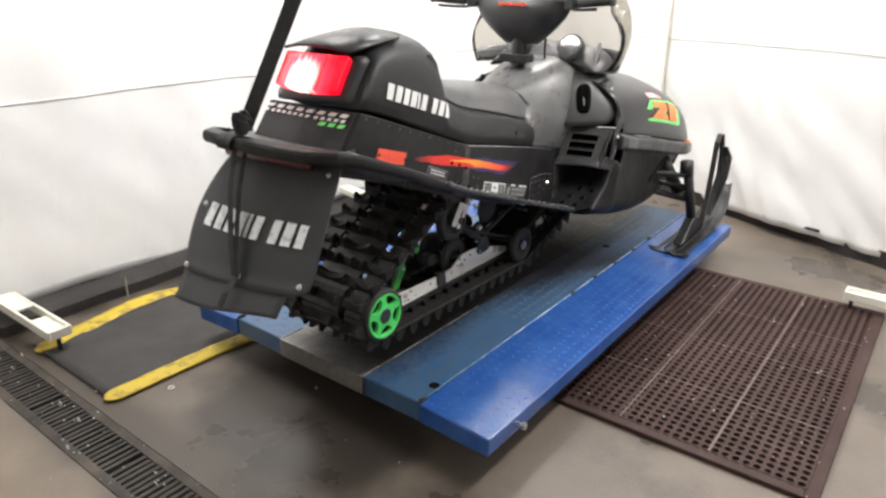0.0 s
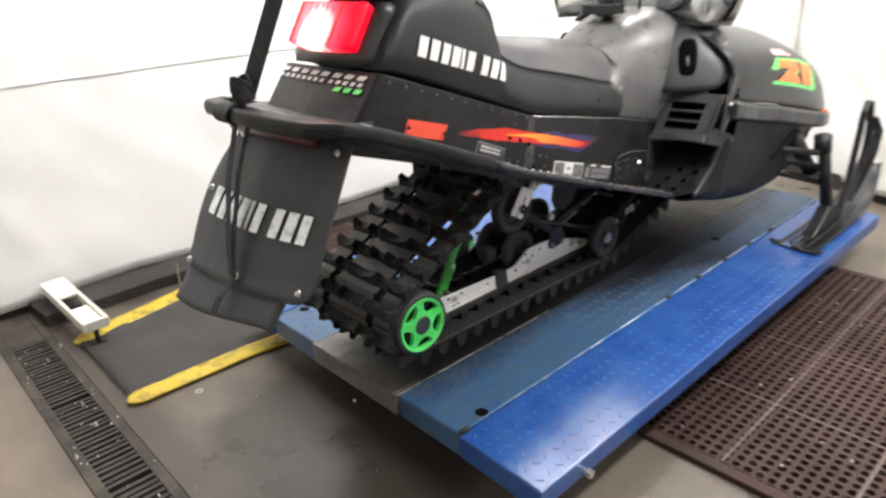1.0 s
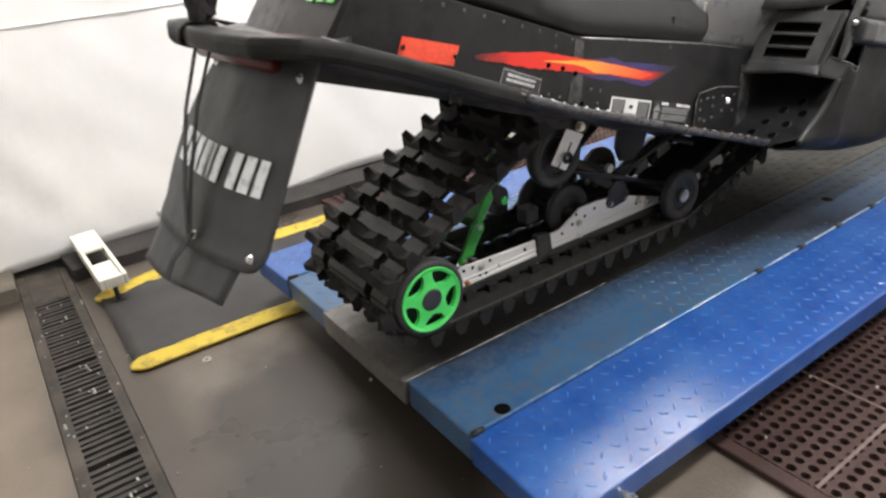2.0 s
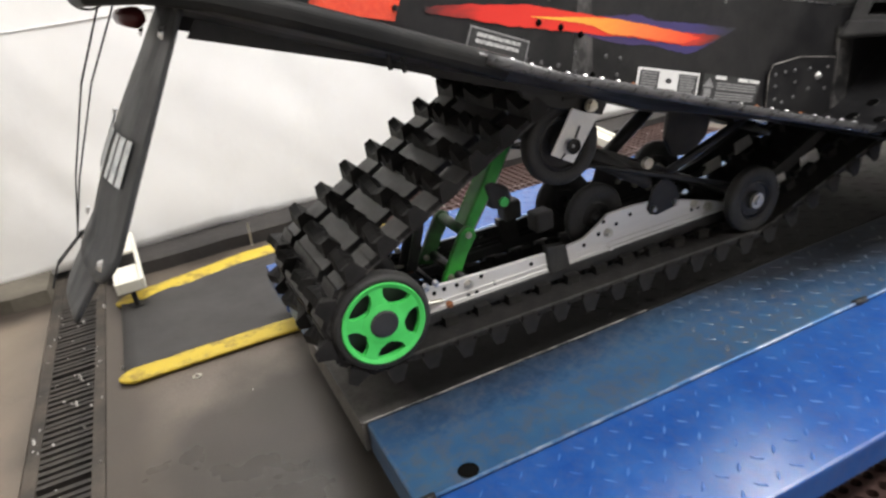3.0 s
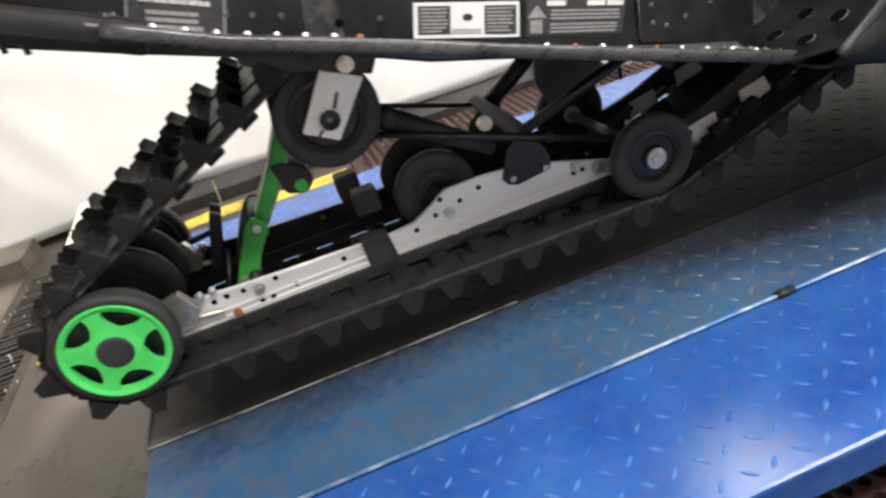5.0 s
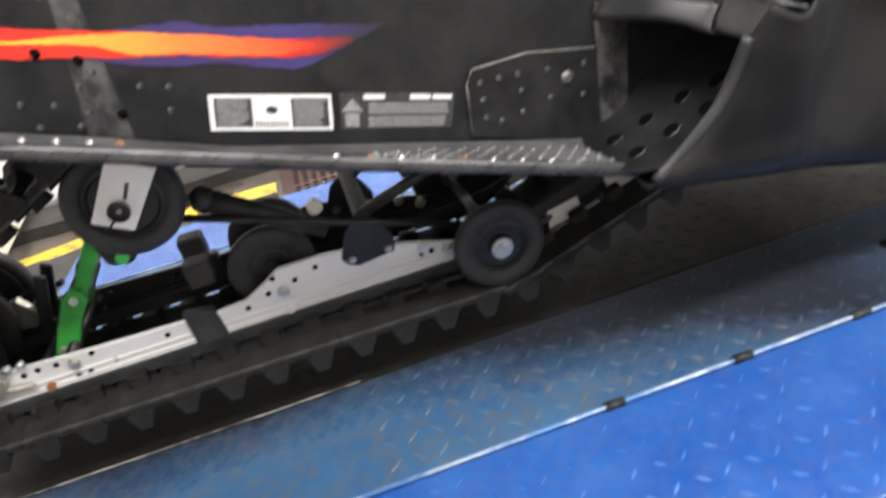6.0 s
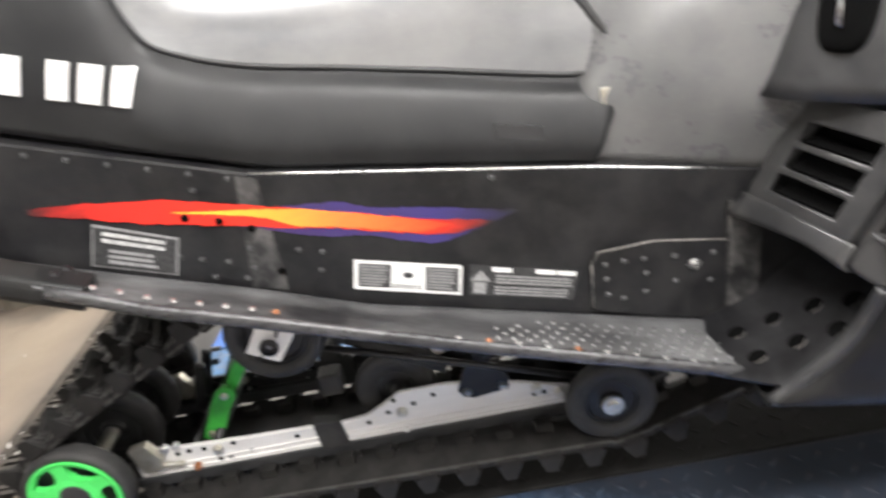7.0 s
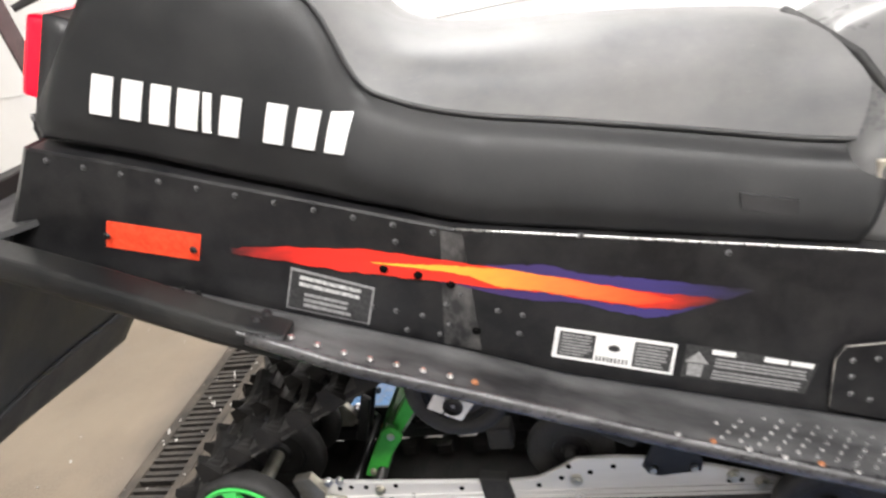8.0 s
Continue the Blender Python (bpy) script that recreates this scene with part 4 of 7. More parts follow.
rivet_me = mesh_of("rivet", dome(0.0038, 0.0022), "tunnel_paint")
bright_me = mesh_of("rivet", dome(0.0044, 0.003), "steel")
scuffed_me = mesh_of("rivet", dome(0.004, 0.0026), "scuffed_paint")
rusty_me = mesh_of("rivet", dome(0.0044, 0.003), "rust")
for k in range(11):
    y = 0.011 + 0.0439 * k
    piece("rivet", scuffed_me, tunnel, pose(HW, y, 0.977 - 0.3465 * (y - 0.011)) @ FACE_RIGHT)
for y, z in ((0.404, 0.819), (0.458, 0.76), (0.446, 0.731), (0.444, 0.703), (0.383, 0.728), (0.414, 0.718), (0.505, 0.715), (0.533, 0.706), (0.525, 0.681), (0.356, 0.737), (0.43, 0.69), (0.465, 0.742), (0.39, 0.7), (0.61, 0.8), (0.76, 0.76)):
    piece("rivet", scuffed_me, tunnel, pose(HW, y, z) @ FACE_RIGHT)
# dark bolts through the stripe and the splice
bolt_me = mesh_of("bolt", dome(0.0055, 0.004, 10), "hole_black")
for y, z in ((0.382, 0.787), (0.421, 0.774), (0.475, 0.691), (0.457, 0.757)):
    piece("bolt", bolt_me, tunnel, pose(HW + 0.002, y, z) @ FACE_RIGHT)

for y in (0.13, 0.15):
    bm = bmesh.new()
    rod(bm, (0.2, y, lz(y) + 0.02), (0.2, y, lz(y) - 0.014), 0.0035, 8)
    part("stud", bm, "dark_steel", tunnel)

# scuffed splice plate where the two tunnel halves meet
bm = bmesh.new()
prism(bm, [(0.432, 0.676), (0.476, 0.662), (0.482, 0.818), (0.458, 0.826)], HW, HW + 0.001)
part("splice_plate", bm, "splice_dust", tunnel, "dusty splice between the two halves of the tunnel")


# running boards
OUT = [(-0.12, 0.925), (0.0, 0.874), (0.1, 0.833), (0.2, 0.79), (0.35, 0.727), (0.45, 0.694), (0.55, 0.66), (0.7, 0.607), (0.9, 0.541), (1.03, 0.497)]
OUTX = [(-0.12, 0.24), (0.0, 0.25), (0.2, 0.27), (0.35, 0.279), (0.55, 0.288), (0.9, 0.297), (1.03, 0.3)]


def ox(y):
    return lerp(OUTX, y)


for s in (1, -1):
    bm = bmesh.new()

    def f(u, v, s=s):
        y = -0.12 + 1.15 * v
        zi, zo = lz(y) + 0.002, lerp(OUT, y)
        x = HW + 0.001 + (ox(y) - HW) * u
        lip = 0.006 * math.exp(-((u - 0.12) / 0.1) ** 2)
        return (s * x, y, zi + (zo - zi) * u ** 1.15 + lip)

    grid(bm, f, 10, 60)
    board = thick(part("running_board", bm, "board_metal", sled, "scuffed black metal running board", smooth=True), 0.004, -1)
    bm = bmesh.new()
    path = [(s * ox(y), y, lerp(OUT, y) - 0.005) for y in np.linspace(0.24, 1.03, 30)]
    sweep(bm, path, [(-0.003, -0.0095), (0.003, -0.0095), (0.0055, -0.006), (0.0055, 0.003), (0.003, 0.0065), (-0.003, 0.0065), (-0.005, 0.003), (-0.005, -0.006)])
    part("rolled_edge", bm, "rim_steel", board, "bright worn rolled edge", smooth=True)
    if s > 0:
        for k in range(7):
            y = 0.285 + 0.0285 * k
            piece("rivet", bright_me, board, pose(ox(y) - 0.014, y, lerp(OUT, y) + 0.0015, -22))
        piece("rivet", rusty_me, board, pose(ox(0.482) - 0.013, 0.482, lerp(OUT, 0.482) + 0.0015, -22))
        for k in range(9):
            y = 0.685 + 0.034 * k
            piece("rivet", rusty_me if k in (1, 4) else bright_me, board, pose(ox(y) - 0.003, y, lerp(OUT, y) + 0.001, -22))
        # punched traction bumps
        v, fc = [], []
        for i in range(16):
            for j in range(5):
                y, u = 0.73 + 0.0185 * i + 0.009 * (j % 2), 0.3 + 0.13 * j
                if i < 3 and j < 2 - i % 2:
                    continue
                c = Vector(f(u, (y + 0.12) / 1.15))
                b = len(v)
                for q in range(6):
                    a = q * math.pi / 3
                    v.append((c.x + 0.0033 * math.cos(a), c.y + 0.0033 * math.sin(a), c.z - 0.001))
                for q in range(6):
                    a = q * math.pi / 3
                    v.append((c.x + 0.0016 * math.cos(a), c.y + 0.0016 * math.sin(a), c.z + 0.0026))
                fc += [(b + q, b + (q + 1) % 6, b + 6 + (q + 1) % 6, b + 6 + q) for q in range(6)] + [tuple(b + 6 + q for q in range(6))]
        me = bpy.data.meshes.new("traction_tread")
        me.from_pydata(v, [], fc)
        me.materials.append(M["steel"])
        o = new("traction_tread", me)
        o.parent, o.matrix_parent_inverse = board, world_of(board).inverted()
        tagged(o, "bright punched traction bumps", kind="stuff")

# rear bumper: flat moulded channel round the tail
bm = bmesh.new()
half = [(0.256, 0.275, 0.746), (0.257, 0.2, 0.778), (0.25, 0.1, 0.82), (0.244, 0.0, 0.861), (0.24, -0.08, 0.892), (0.226, -0.15, 0.912), (0.19, -0.2, 0.918), (0.1, -0.212, 0.918), (0, -0.214, 0.918)]
path = half + [(-x * (1.14 if y < -0.1 else 1.04), y, z) for x, y, z in reversed(half[:-1])]
sweep(bm, path, [(0.02, -0.0165), (-0.014, -0.0165), (-0.0185, -0.006), (-0.0185, 0.006), (-0.0135, 0.0165), (0.024, 0.0165)])
bumper = soften(part("rear_bumper", bm, "belly_plastic", sled, "black moulded rear bumper channel"), 0.004, 2, 25)
for x, y in ((0.25, 0.245), (0.235, 0.25)):
    piece("bolt", rivet_me, bumper, pose(x, y, 0.0165 + 0.778 - 0.427 * (y - 0.2) + 0.001, -23) @ Matrix.Scale(1.9, 4))

# tail panel under the seat and plate between bumper and tunnel
bm = bmesh.new()
loft(bm, [[(0.179, -0.008, 0.994), (0.172, -0.016, 0.996), (0, -0.022, 0.997)], [(0.1795, -0.066, 0.915), (0.172, -0.078, 0.915), (0, -0.088, 0.915)], [(0.1795, -0.092, 0.88), (0.172, -0.103, 0.88), (0, -0.115, 0.88)]], caps=False)
tail_panel = thick(part("tail_panel", bm, "tunnel_paint", sled, "black tail panel with pale printed lettering bars"), 0.003)
bm = bmesh.new()
slab(bm, [(0.228, -0.08), (0.21, -0.145), (0.17, -0.19), (0.0, -0.2), (-0.17, -0.19), (-0.21, -0.145), (-0.228, -0.08), (-0.18, -0.04), (0.18, -0.04)], 0.9, 0.908)
part("tail_plate", bm, "black_plastic", sled)
bm = bmesh.new()
rod(bm, (-0.17, -0.175, 0.878), (0.15, -0.165, 0.882), 0.013, 12)
part("round_bar", bm, "red_tube", sled, "dark red tube under the bumper", smooth=True)


def tail_bar(x0, x1, t0, t1, material, lean=0.008):
    """A printed bar on the slanted tail panel; t runs from its top to its foot."""
    def at(x, t):
        y0 = -0.022 + 0.006 * abs(x) / 0.172
        y1 = -0.088 + 0.01 * abs(x) / 0.172
        return Vector((x, y0 + (y1 - y0) * t - 0.0035, 0.997 + (0.915 - 0.997) * t + 0.0025))
    b = bmesh.new()
    q = [b.verts.new(at(x, t)) for x, t in ((x0 + lean, t0), (x1 + lean, t0), (x1, t1), (x0, t1))]
    b.faces.new(q)
    thick(part("printed_bar", b, material, tail_panel), 0.001, 1)


for k in range(8):
    x = -0.168 + 0.0415 * k
    tail_bar(x, x + 0.025, 0.1, 0.2, "lettering")
for k in range(13):
    x = -0.168 + 0.0245 * k + (0.008 if k > 7 else 0)
    tail_bar(x, x + 0.013, 0.26, 0.34, "lettering", 0.004)
for k in range(3):
    x = 0.062 + 0.034 * k
    tail_bar(x, x + 0.022, 0.39, 0.5, "logo_green", 0.006)

# snow flap
FT, FB = 0.892, 0.548


def flap_at(u, v, off=0.0):
    """u across from left (0) to right (1), v down; hangs slanting back and flares at the foot."""
    w = 0.2 + 0.038 * v
    x = 0.012 + w * (2 * u - 1) - 0.002 * v
    y = -0.111 - 0.195 * v - 0.03 * max(0, v - 0.79) / 0.21 - 0.025 * math.sin(u * math.pi) * math.sin(v * 2.6)
    y -= 0.035 * (1 - u) * v
    x -= 0.062 * math.sin(math.pi * min(1, v * 1.03)) * (1 - u) ** 2
    z = FT - (FT - FB) * v - 0.05 * v * v * (1 - u)
    return Vector((x, y - off, z + off * 0.4))


bm = bmesh.new()


def sheet_at(u, v):
    """The sheet's foot is cut round at both corners."""
    a = min(u, 1 - u) / 0.09
    return flap_at(u, v * (0.87 if a >= 1 else 0.87 - 0.05 * (1 - math.sqrt(max(0, 1 - (1 - a) ** 2)))))


grid(bm, sheet_at, 44, 24)
flap = thick(part("snow_flap", bm, "flap_rubber", sled, "dark grey rubber snow flap with pale printed blocks", smooth=True), 0.005, 0)
# narrower strip bolted behind its foot
bm = bmesh.new()
grid(bm, lambda u, v: flap_at(0.02 + 0.85 * u, 0.81 + (0.205 + 0.012 * math.sin(u * 5)) * v, -0.006), 18, 8)
thick(part("flap_hem", bm, "flap_rubber", flap, "darker rubber strip below the flap", smooth=True), 0.005, 0)
cap_me = mesh_of("bolt", dome(0.0085, 0.006, 12), "steel")
for u, v in ((0.93, 0.1), (0.95, 0.815), (0.525, 0.815), (0.06, 0.84), (0.08, 0.13), (0.07, 0.46)):
    c = flap_at(u, v, 0.008)
    piece("bolt", cap_me, flap, Matrix.Translation(c) @ pose(0, 0, 0, 64, 0, 0))


def mark_block(k, put, parent, material, thickness, kind):
    """One plain slanted bar of the pale mark."""
    edge = {1: 0.06, 2: 0.12, 5: 0.14}[kind]
    b = bmesh.new()
    grid(b, lambda u, v: put(k, edge + (1 - 2 * edge) * u, v), 3, 4)
    thick(part("printed_block", b, material, parent), thickness, 1)


WIDTHS = [1.0, 0.95, 0.9, 0.85, 0.4, 0.9, 0.45, 0.9, 1.0, 0.85]
KINDS = [2, 2, 2, 1, 5, 2, 0, 2, 2, 2]
STARTS = [sum(WIDTHS[:k]) + 0.1 * k for k in range(10)]
TOTAL = STARTS[-1] + WIDTHS[-1]
for k, kind in enumerate(KINDS):
    if not kind:
        continue

    def put(k, px, py):
        c = (STARTS[k] + WIDTHS[k] * (px + 0.12 * (1 - py))) / TOTAL
        return flap_at(0.1 + 0.8 * c, 0.435 + 0.15 * py, 0.006)

    mark_block(k, put, flap, "flap_lettering", 0.0008, kind)

# seat
SEAT = []
# (y, low z, shoulder x, shoulder z, top z, how far the upper part leans forward)
for y, zl, xp, zp, zt, ln in (
    (-0.02, 1.0, 0.134, 1.095, 1.145, 0.075), (0.02, 0.992, 0.145, 1.115, 1.16, 0.06), (0.11, 0.962, 0.146, 1.128, 1.172, 0.015), (0.22, 0.922, 0.142, 1.132, 1.184, 0.0),
    (0.295, 0.896, 0.136, 1.115, 1.168, 0.0), (0.345, 0.878, 0.131, 1.085, 1.135, 0.0), (0.375, 0.868, 0.13, 1.0, 1.075, 0.0), (0.415, 0.854, 0.13, 0.969, 1.034, 0.0),
    (0.5, 0.825, 0.1305, 0.940, 1.012, 0.0), (0.62, 0.801, 0.131, 0.914, 1.0, 0.0), (0.73, 0.78, 0.131, 0.888, 0.986, 0.0), (0.84, 0.758, 0.13, 0.857, 0.968, 0.0), (0.888, 0.748, 0.128, 0.845, 0.958, 0.0),
):
    SEAT.append([(0.168, y, zl), (0.1735, y + ln * 0.15, zl + 0.3 * (zp - zl)), (xp + 0.55 * (0.173 - xp), y + ln * 0.55, zl + 0.76 * (zp - zl)), (xp, y + ln * 0.8, zp), (xp * 0.8, y + ln * 0.95, zp + 0.6 * (zt - zp)), (xp * 0.42, y + ln, zp + 0.94 * (zt - zp)), (0, y + ln, zt)])
SEAT[-1] = [(x, y2, z) for (x, y, z), y2 in zip(SEAT[-1], (0.889, 0.903, 0.923, 0.93, 0.912, 0.88, 0.866))]
SEAT[-2] = [(x, y + d, z) for (x, y, z), d in zip(SEAT[-2], (0.0, 0.006, 0.014, 0.016, 0.01, 0, -0.008))]
SEAT[0] = [(x * 0.94, y, z) for x, y, z in SEAT[0]]
SEAT = [[(x, y + lerp([(0.3, 0.02), (0.6, 0.0)], y) * min(1, max(0.0, (z - 0.9) / 0.1 + 0.3)), z) for x, y, z in q] for q in SEAT]
bm = bmesh.new()
seat_skin = skin(bm, SEAT, 6, 6, caps=True).reshape(-1, 3)
seat_skin = seat_skin[seat_skin[:, 0] > 0.05]
seat = part("seat", bm, "vinyl", sled, "black vinyl two-up seat with raised rear hump", smooth=True)
# cushion top, a shinier panel held by piping; dust and the walls' sheen painted into its lighter colour
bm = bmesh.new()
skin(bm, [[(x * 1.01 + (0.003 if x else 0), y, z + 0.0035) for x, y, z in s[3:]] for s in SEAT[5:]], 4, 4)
part("seat_top", bm, "vinyl_top", seat, "shiny worn grey seat top, the walls' sheen painted in", smooth=True)
for s in (1, -1):
    bm = bmesh.new()
    sweep(bm, [(s * (x + 0.003), y, z) for x, y, z in spline([q[3] for q in SEAT[4:]], 4)], loop(0.0036, 6))
    part("piping", bm, "black_plastic", seat, smooth=True)
# lid behind the hump
bm = bmesh.new()
loft(bm, [[(0.125, 0.01, 1.142), (0.06, 0.0, 1.153), (0, -0.002, 1.155)], [(0.132, 0.1, 1.157), (0.07, 0.1, 1.172), (0, 0.1, 1.176)], [(0.122, 0.21, 1.168), (0.07, 0.21, 1.184), (0, 0.21, 1.188)]], caps=False)
thick(part("storage_lid", bm, "black_plastic", seat, smooth=True), 0.008, 0)
# faint tag near the front of the seat
bm = bmesh.new()
prism(bm, [(0.775, 0.823), (0.83, 0.808), (0.83, 0.79), (0.775, 0.806)], 0.165, 0.1735)
part("side_tag", bm, "black_plastic", seat)


def on_seat(k, px, py):
    c = (STARTS[k] + WIDTHS[k] * (px + 0.2 * (1 - py))) / TOTAL
    y = 0.1 + 0.285 * c - 0.012 * py
    z = (1.064 - 0.095 * c) - 0.042 * py
    # the side of the seat as its skin gives it
    d = (seat_skin[:, 1] - y) ** 2 + (seat_skin[:, 2] - z) ** 2
    near = np.argsort(d)[:4]
    wgt = 1 / (d[near] + 1e-6)
    return (float((seat_skin[near, 0] * wgt).sum() / wgt.sum()) + 0.0018, y, z)


for k, kind in enumerate(KINDS):
    if kind:
        mark_block(k, on_seat, seat, "lettering", 0.0025, kind)

# taillight
bm = bmesh.new()
TA, TB = Vector((0, 0.027, 1.13)), Vector((0, -0.043, 1.018))


def tail_face(x, t, out):
    c = TA.lerp(TB, t)
    bow = 0.03 * (x / 0.14) ** 2
    return Vector((x, c.y + bow - out * 0.85, c.z + out * 0.5))


grid(bm, lambda u, v: tail_face(-0.142 + 0.284 * u, v, 0.0), 12, 6)
housing = thick(part("taillight_housing", bm, "black_plastic", sled, smooth=True), 0.05, -1)
bm = bmesh.new()
grid(bm, lambda u, v: tail_face(-0.13 + 0.248 * u, 0.08 + 0.78 * v, 0.03), 12, 6)
soften(thick(part("lens", bm, "tail_lens", housing, "lit red taillight lens", smooth=True), 0.032, -1), 0.006, 2)
for x in (-0.112, 0.06):
    bm = bmesh.new()
    sweep(bm, [tail_face(x, 0.12 + 0.72 * k / 5, 0.031) for k in range(6)], loop(0.0022, 6), up=(0, -1, 0))
    part("lens_rib", bm, "reflector", housing)

# decals on the tunnel side
X1 = HW + 0.0012


def patch(name, pts, material, x=X1, parent=tunnel, label="", t=0.0006):
    b = bmesh.new()
    b.faces.new([b.verts.new((x, y, z)) for y, z in pts])
    return thick(part(name, b, material, parent, label), t, 1)


def ribbon(name, top, low, material, x, label):
    b = bmesh.new()
    a = [b.verts.new((x, y, z)) for y, z in top]
    c = [b.verts.new((x, y, z)) for y, z in low]
    for i in range(len(a) - 1):
        b.faces.new((a[i], a[i + 1], c[i + 1], c[i]))
    return part(name, b, material, tunnel, label)


def streak(top, low, seed, name, material, x, label, rough=0.0012):
    """A torn-edged stripe between an upper and a lower line of (y, z)."""
    rnd = random.Random(seed)
    n = 60
    y0, y1 = top[0][0], top[-1][0]
    a, b = [], []
    for k in range(n + 1):
        y = y0 + (y1 - y0) * k / n
        za, zb = lerp(top, y), lerp(low, y)
        fray = rough * min(1, (za - zb) / 0.008)
        a.append((y, za + rnd.uniform(-fray, fray)))
        b.append((y, zb + rnd.uniform(-fray, fray)))
    ribbon(name, a, b, material, x, label)


streak([(0.42, 0.776), (0.502, 0.778), (0.552, 0.771), (0.571, 0.769), (0.607, 0.753), (0.65, 0.744), (0.71, 0.73), (0.785, 0.712)], [(0.42, 0.771), (0.47, 0.753), (0.508, 0.738), (0.551, 0.724), (0.596, 0.717), (0.632, 0.702), (0.675, 0.687), (0.705, 0.69), (0.785, 0.71)], 1, "stripe", "stripe_purple", X1, "fading purple stripe")
streak([(0.2, 0.838), (0.267, 0.831), (0.362, 0.816), (0.401, 0.805), (0.464, 0.787), (0.526, 0.768), (0.6, 0.746), (0.66, 0.727), (0.755, 0.704)], [(0.2, 0.83), (0.261, 0.813), (0.327, 0.792), (0.393, 0.775), (0.459, 0.759), (0.51, 0.746), (0.56, 0.735), (0.615, 0.718), (0.676, 0.7), (0.706, 0.697), (0.755, 0.702)], 2, "stripe", "stripe_red", X1 + 0.0008, "jagged red stripe")
streak([(0.37, 0.798), (0.411, 0.79), (0.463, 0.782), (0.526, 0.769), (0.588, 0.75), (0.648, 0.73), (0.7, 0.711)], [(0.37, 0.797), (0.429, 0.782), (0.48, 0.767), (0.51, 0.748), (0.56, 0.737), (0.615, 0.72), (0.66, 0.707), (0.7, 0.709)], 3, "stripe", "stripe_orange", X1 + 0.0016, "orange flame stripe", 0.0008)
refl = patch("side_reflector", [(0.054, 0.893), (0.17, 0.859), (0.154, 0.826), (0.038, 0.86)], "reflector", X1, label="red side reflector", t=0.005)
for y, z in ((0.05, 0.876), (0.156, 0.843)):
    piece("rivet", mesh_of("rivet", dome(0.005, 0.003), "dark_steel"), refl, pose(X1 + 0.005, y, z) @ FACE_RIGHT)


def quad(a, b, c, d):
    """Bilinear point on a four-cornered label: a top left, b top right, c foot right, d foot left, each (y, z)."""
    def at(u, v):
        p = [a[i] + (b[i] - a[i]) * u for i in (0, 1)]
        q = [d[i] + (c[i] - d[i]) * u for i in (0, 1)]
        return (p[0] + (q[0] - p[0]) * v, p[1] + (q[1] - p[1]) * v)
    return at


def rect(at, u0, u1, v0, v1):
    return [at(u0, v0), at(u1, v0), at(u1, v1), at(u0, v1)]


def bars(owner, at, u0, u1, v0, v1, n, material, x, seed, ragged=0.25):
    r = random.Random(seed)
    for k in range(n):
        va = v0 + (v1 - v0) * (k + 0.12) / n
        vb = v0 + (v1 - v0) * (k + 0.72) / n
        cut = u1 - (u1 - u0) * r.uniform(0, ragged)
        b = bmesh.new()
        b.faces.new([b.verts.new((x, *p)) for p in rect(at, u0, cut, va, vb)])
        part("printed_line", b, material, owner)


P = quad((0.269, 0.803), (0.365, 0.763), (0.345, 0.713), (0.245, 0.749))
plate = patch("dealer_plate", rect(P, 0, 1, 0, 1), "grey_print", label="black plate with a pale rim and unreadable print")
patch("plate_field", rect(P, 0.025, 0.975, 0.05, 0.95), "dark_print", X1 + 0.0007, plate)
bars(plate, P, 0.12, 0.9, 0.1, 0.42, 2, "plate_print", X1 + 0.0015, 5, 0.1)
bars(plate, P, 0.2, 0.85, 0.5, 0.9, 3, "grey_print", X1 + 0.0015, 6)
W = quad((0.569, 0.687), (0.703, 0.649), (0.694, 0.606), (0.558, 0.646))
wl = patch("warning_label", rect(W, 0, 1, 0, 1), "lettering", label="white warning label with two dark text panels")
for u0, u1 in ((0.04, 0.34), (0.66, 0.97)):
    patch("text_panel", rect(W, u0, u1, 0.1, 0.9), "dark_print", X1 + 0.0007, wl)
    bars(wl, W, u0 + 0.02, u1 - 0.02, 0.14, 0.86, 7, "grey_print", X1 + 0.0015, int(u0 * 100))
patch("emblem", [(lambda c: c)(W(0.5 + 0.05 * math.cos(a), 0.42 + 0.1 * math.sin(a))) for a in [k * math.pi / 5 for k in range(10)]], "dark_print", X1 + 0.0007, wl)
for k in range(9):
    u = 0.36 + 0.031 * k
    b = bmesh.new()
    b.faces.new([b.verts.new((X1 + 0.0008, *p)) for p in rect(W, u, u + 0.016, 0.74, 0.9)])
    part("printed_line", b, "dark_print", wl)
D = quad((0.713, 0.648), (0.852, 0.6075), (0.838, 0.566), (0.703, 0.6035))
dl = patch("data_label", rect(D, 0, 1, 0, 1), "dark_print", label="black label with grey print and white bars")
for u0, u1 in ((0.2, 0.38), (0.6, 0.78), (0.8, 0.97)):
    patch("white_bar", rect(D, u0, u1, 0.03, 0.17), "lettering", X1 + 0.0008, dl)
patch("triangle", [D(0.01, 0.5), D(0.1, 0.15), D(0.2, 0.5)], "grey_print", X1 + 0.0008, dl)
patch("triangle_foot", rect(D, 0.04, 0.16, 0.55, 0.92), "grey_print", X1 + 0.0008, dl)
bars(dl, D, 0.24, 0.97, 0.26, 0.58, 3, "grey_print", X1 + 0.0008, 9, 0.1)
bars(dl, D, 0.24, 0.97, 0.64, 0.95, 3, "grey_print", X1 + 0.0008, 10, 0.1)

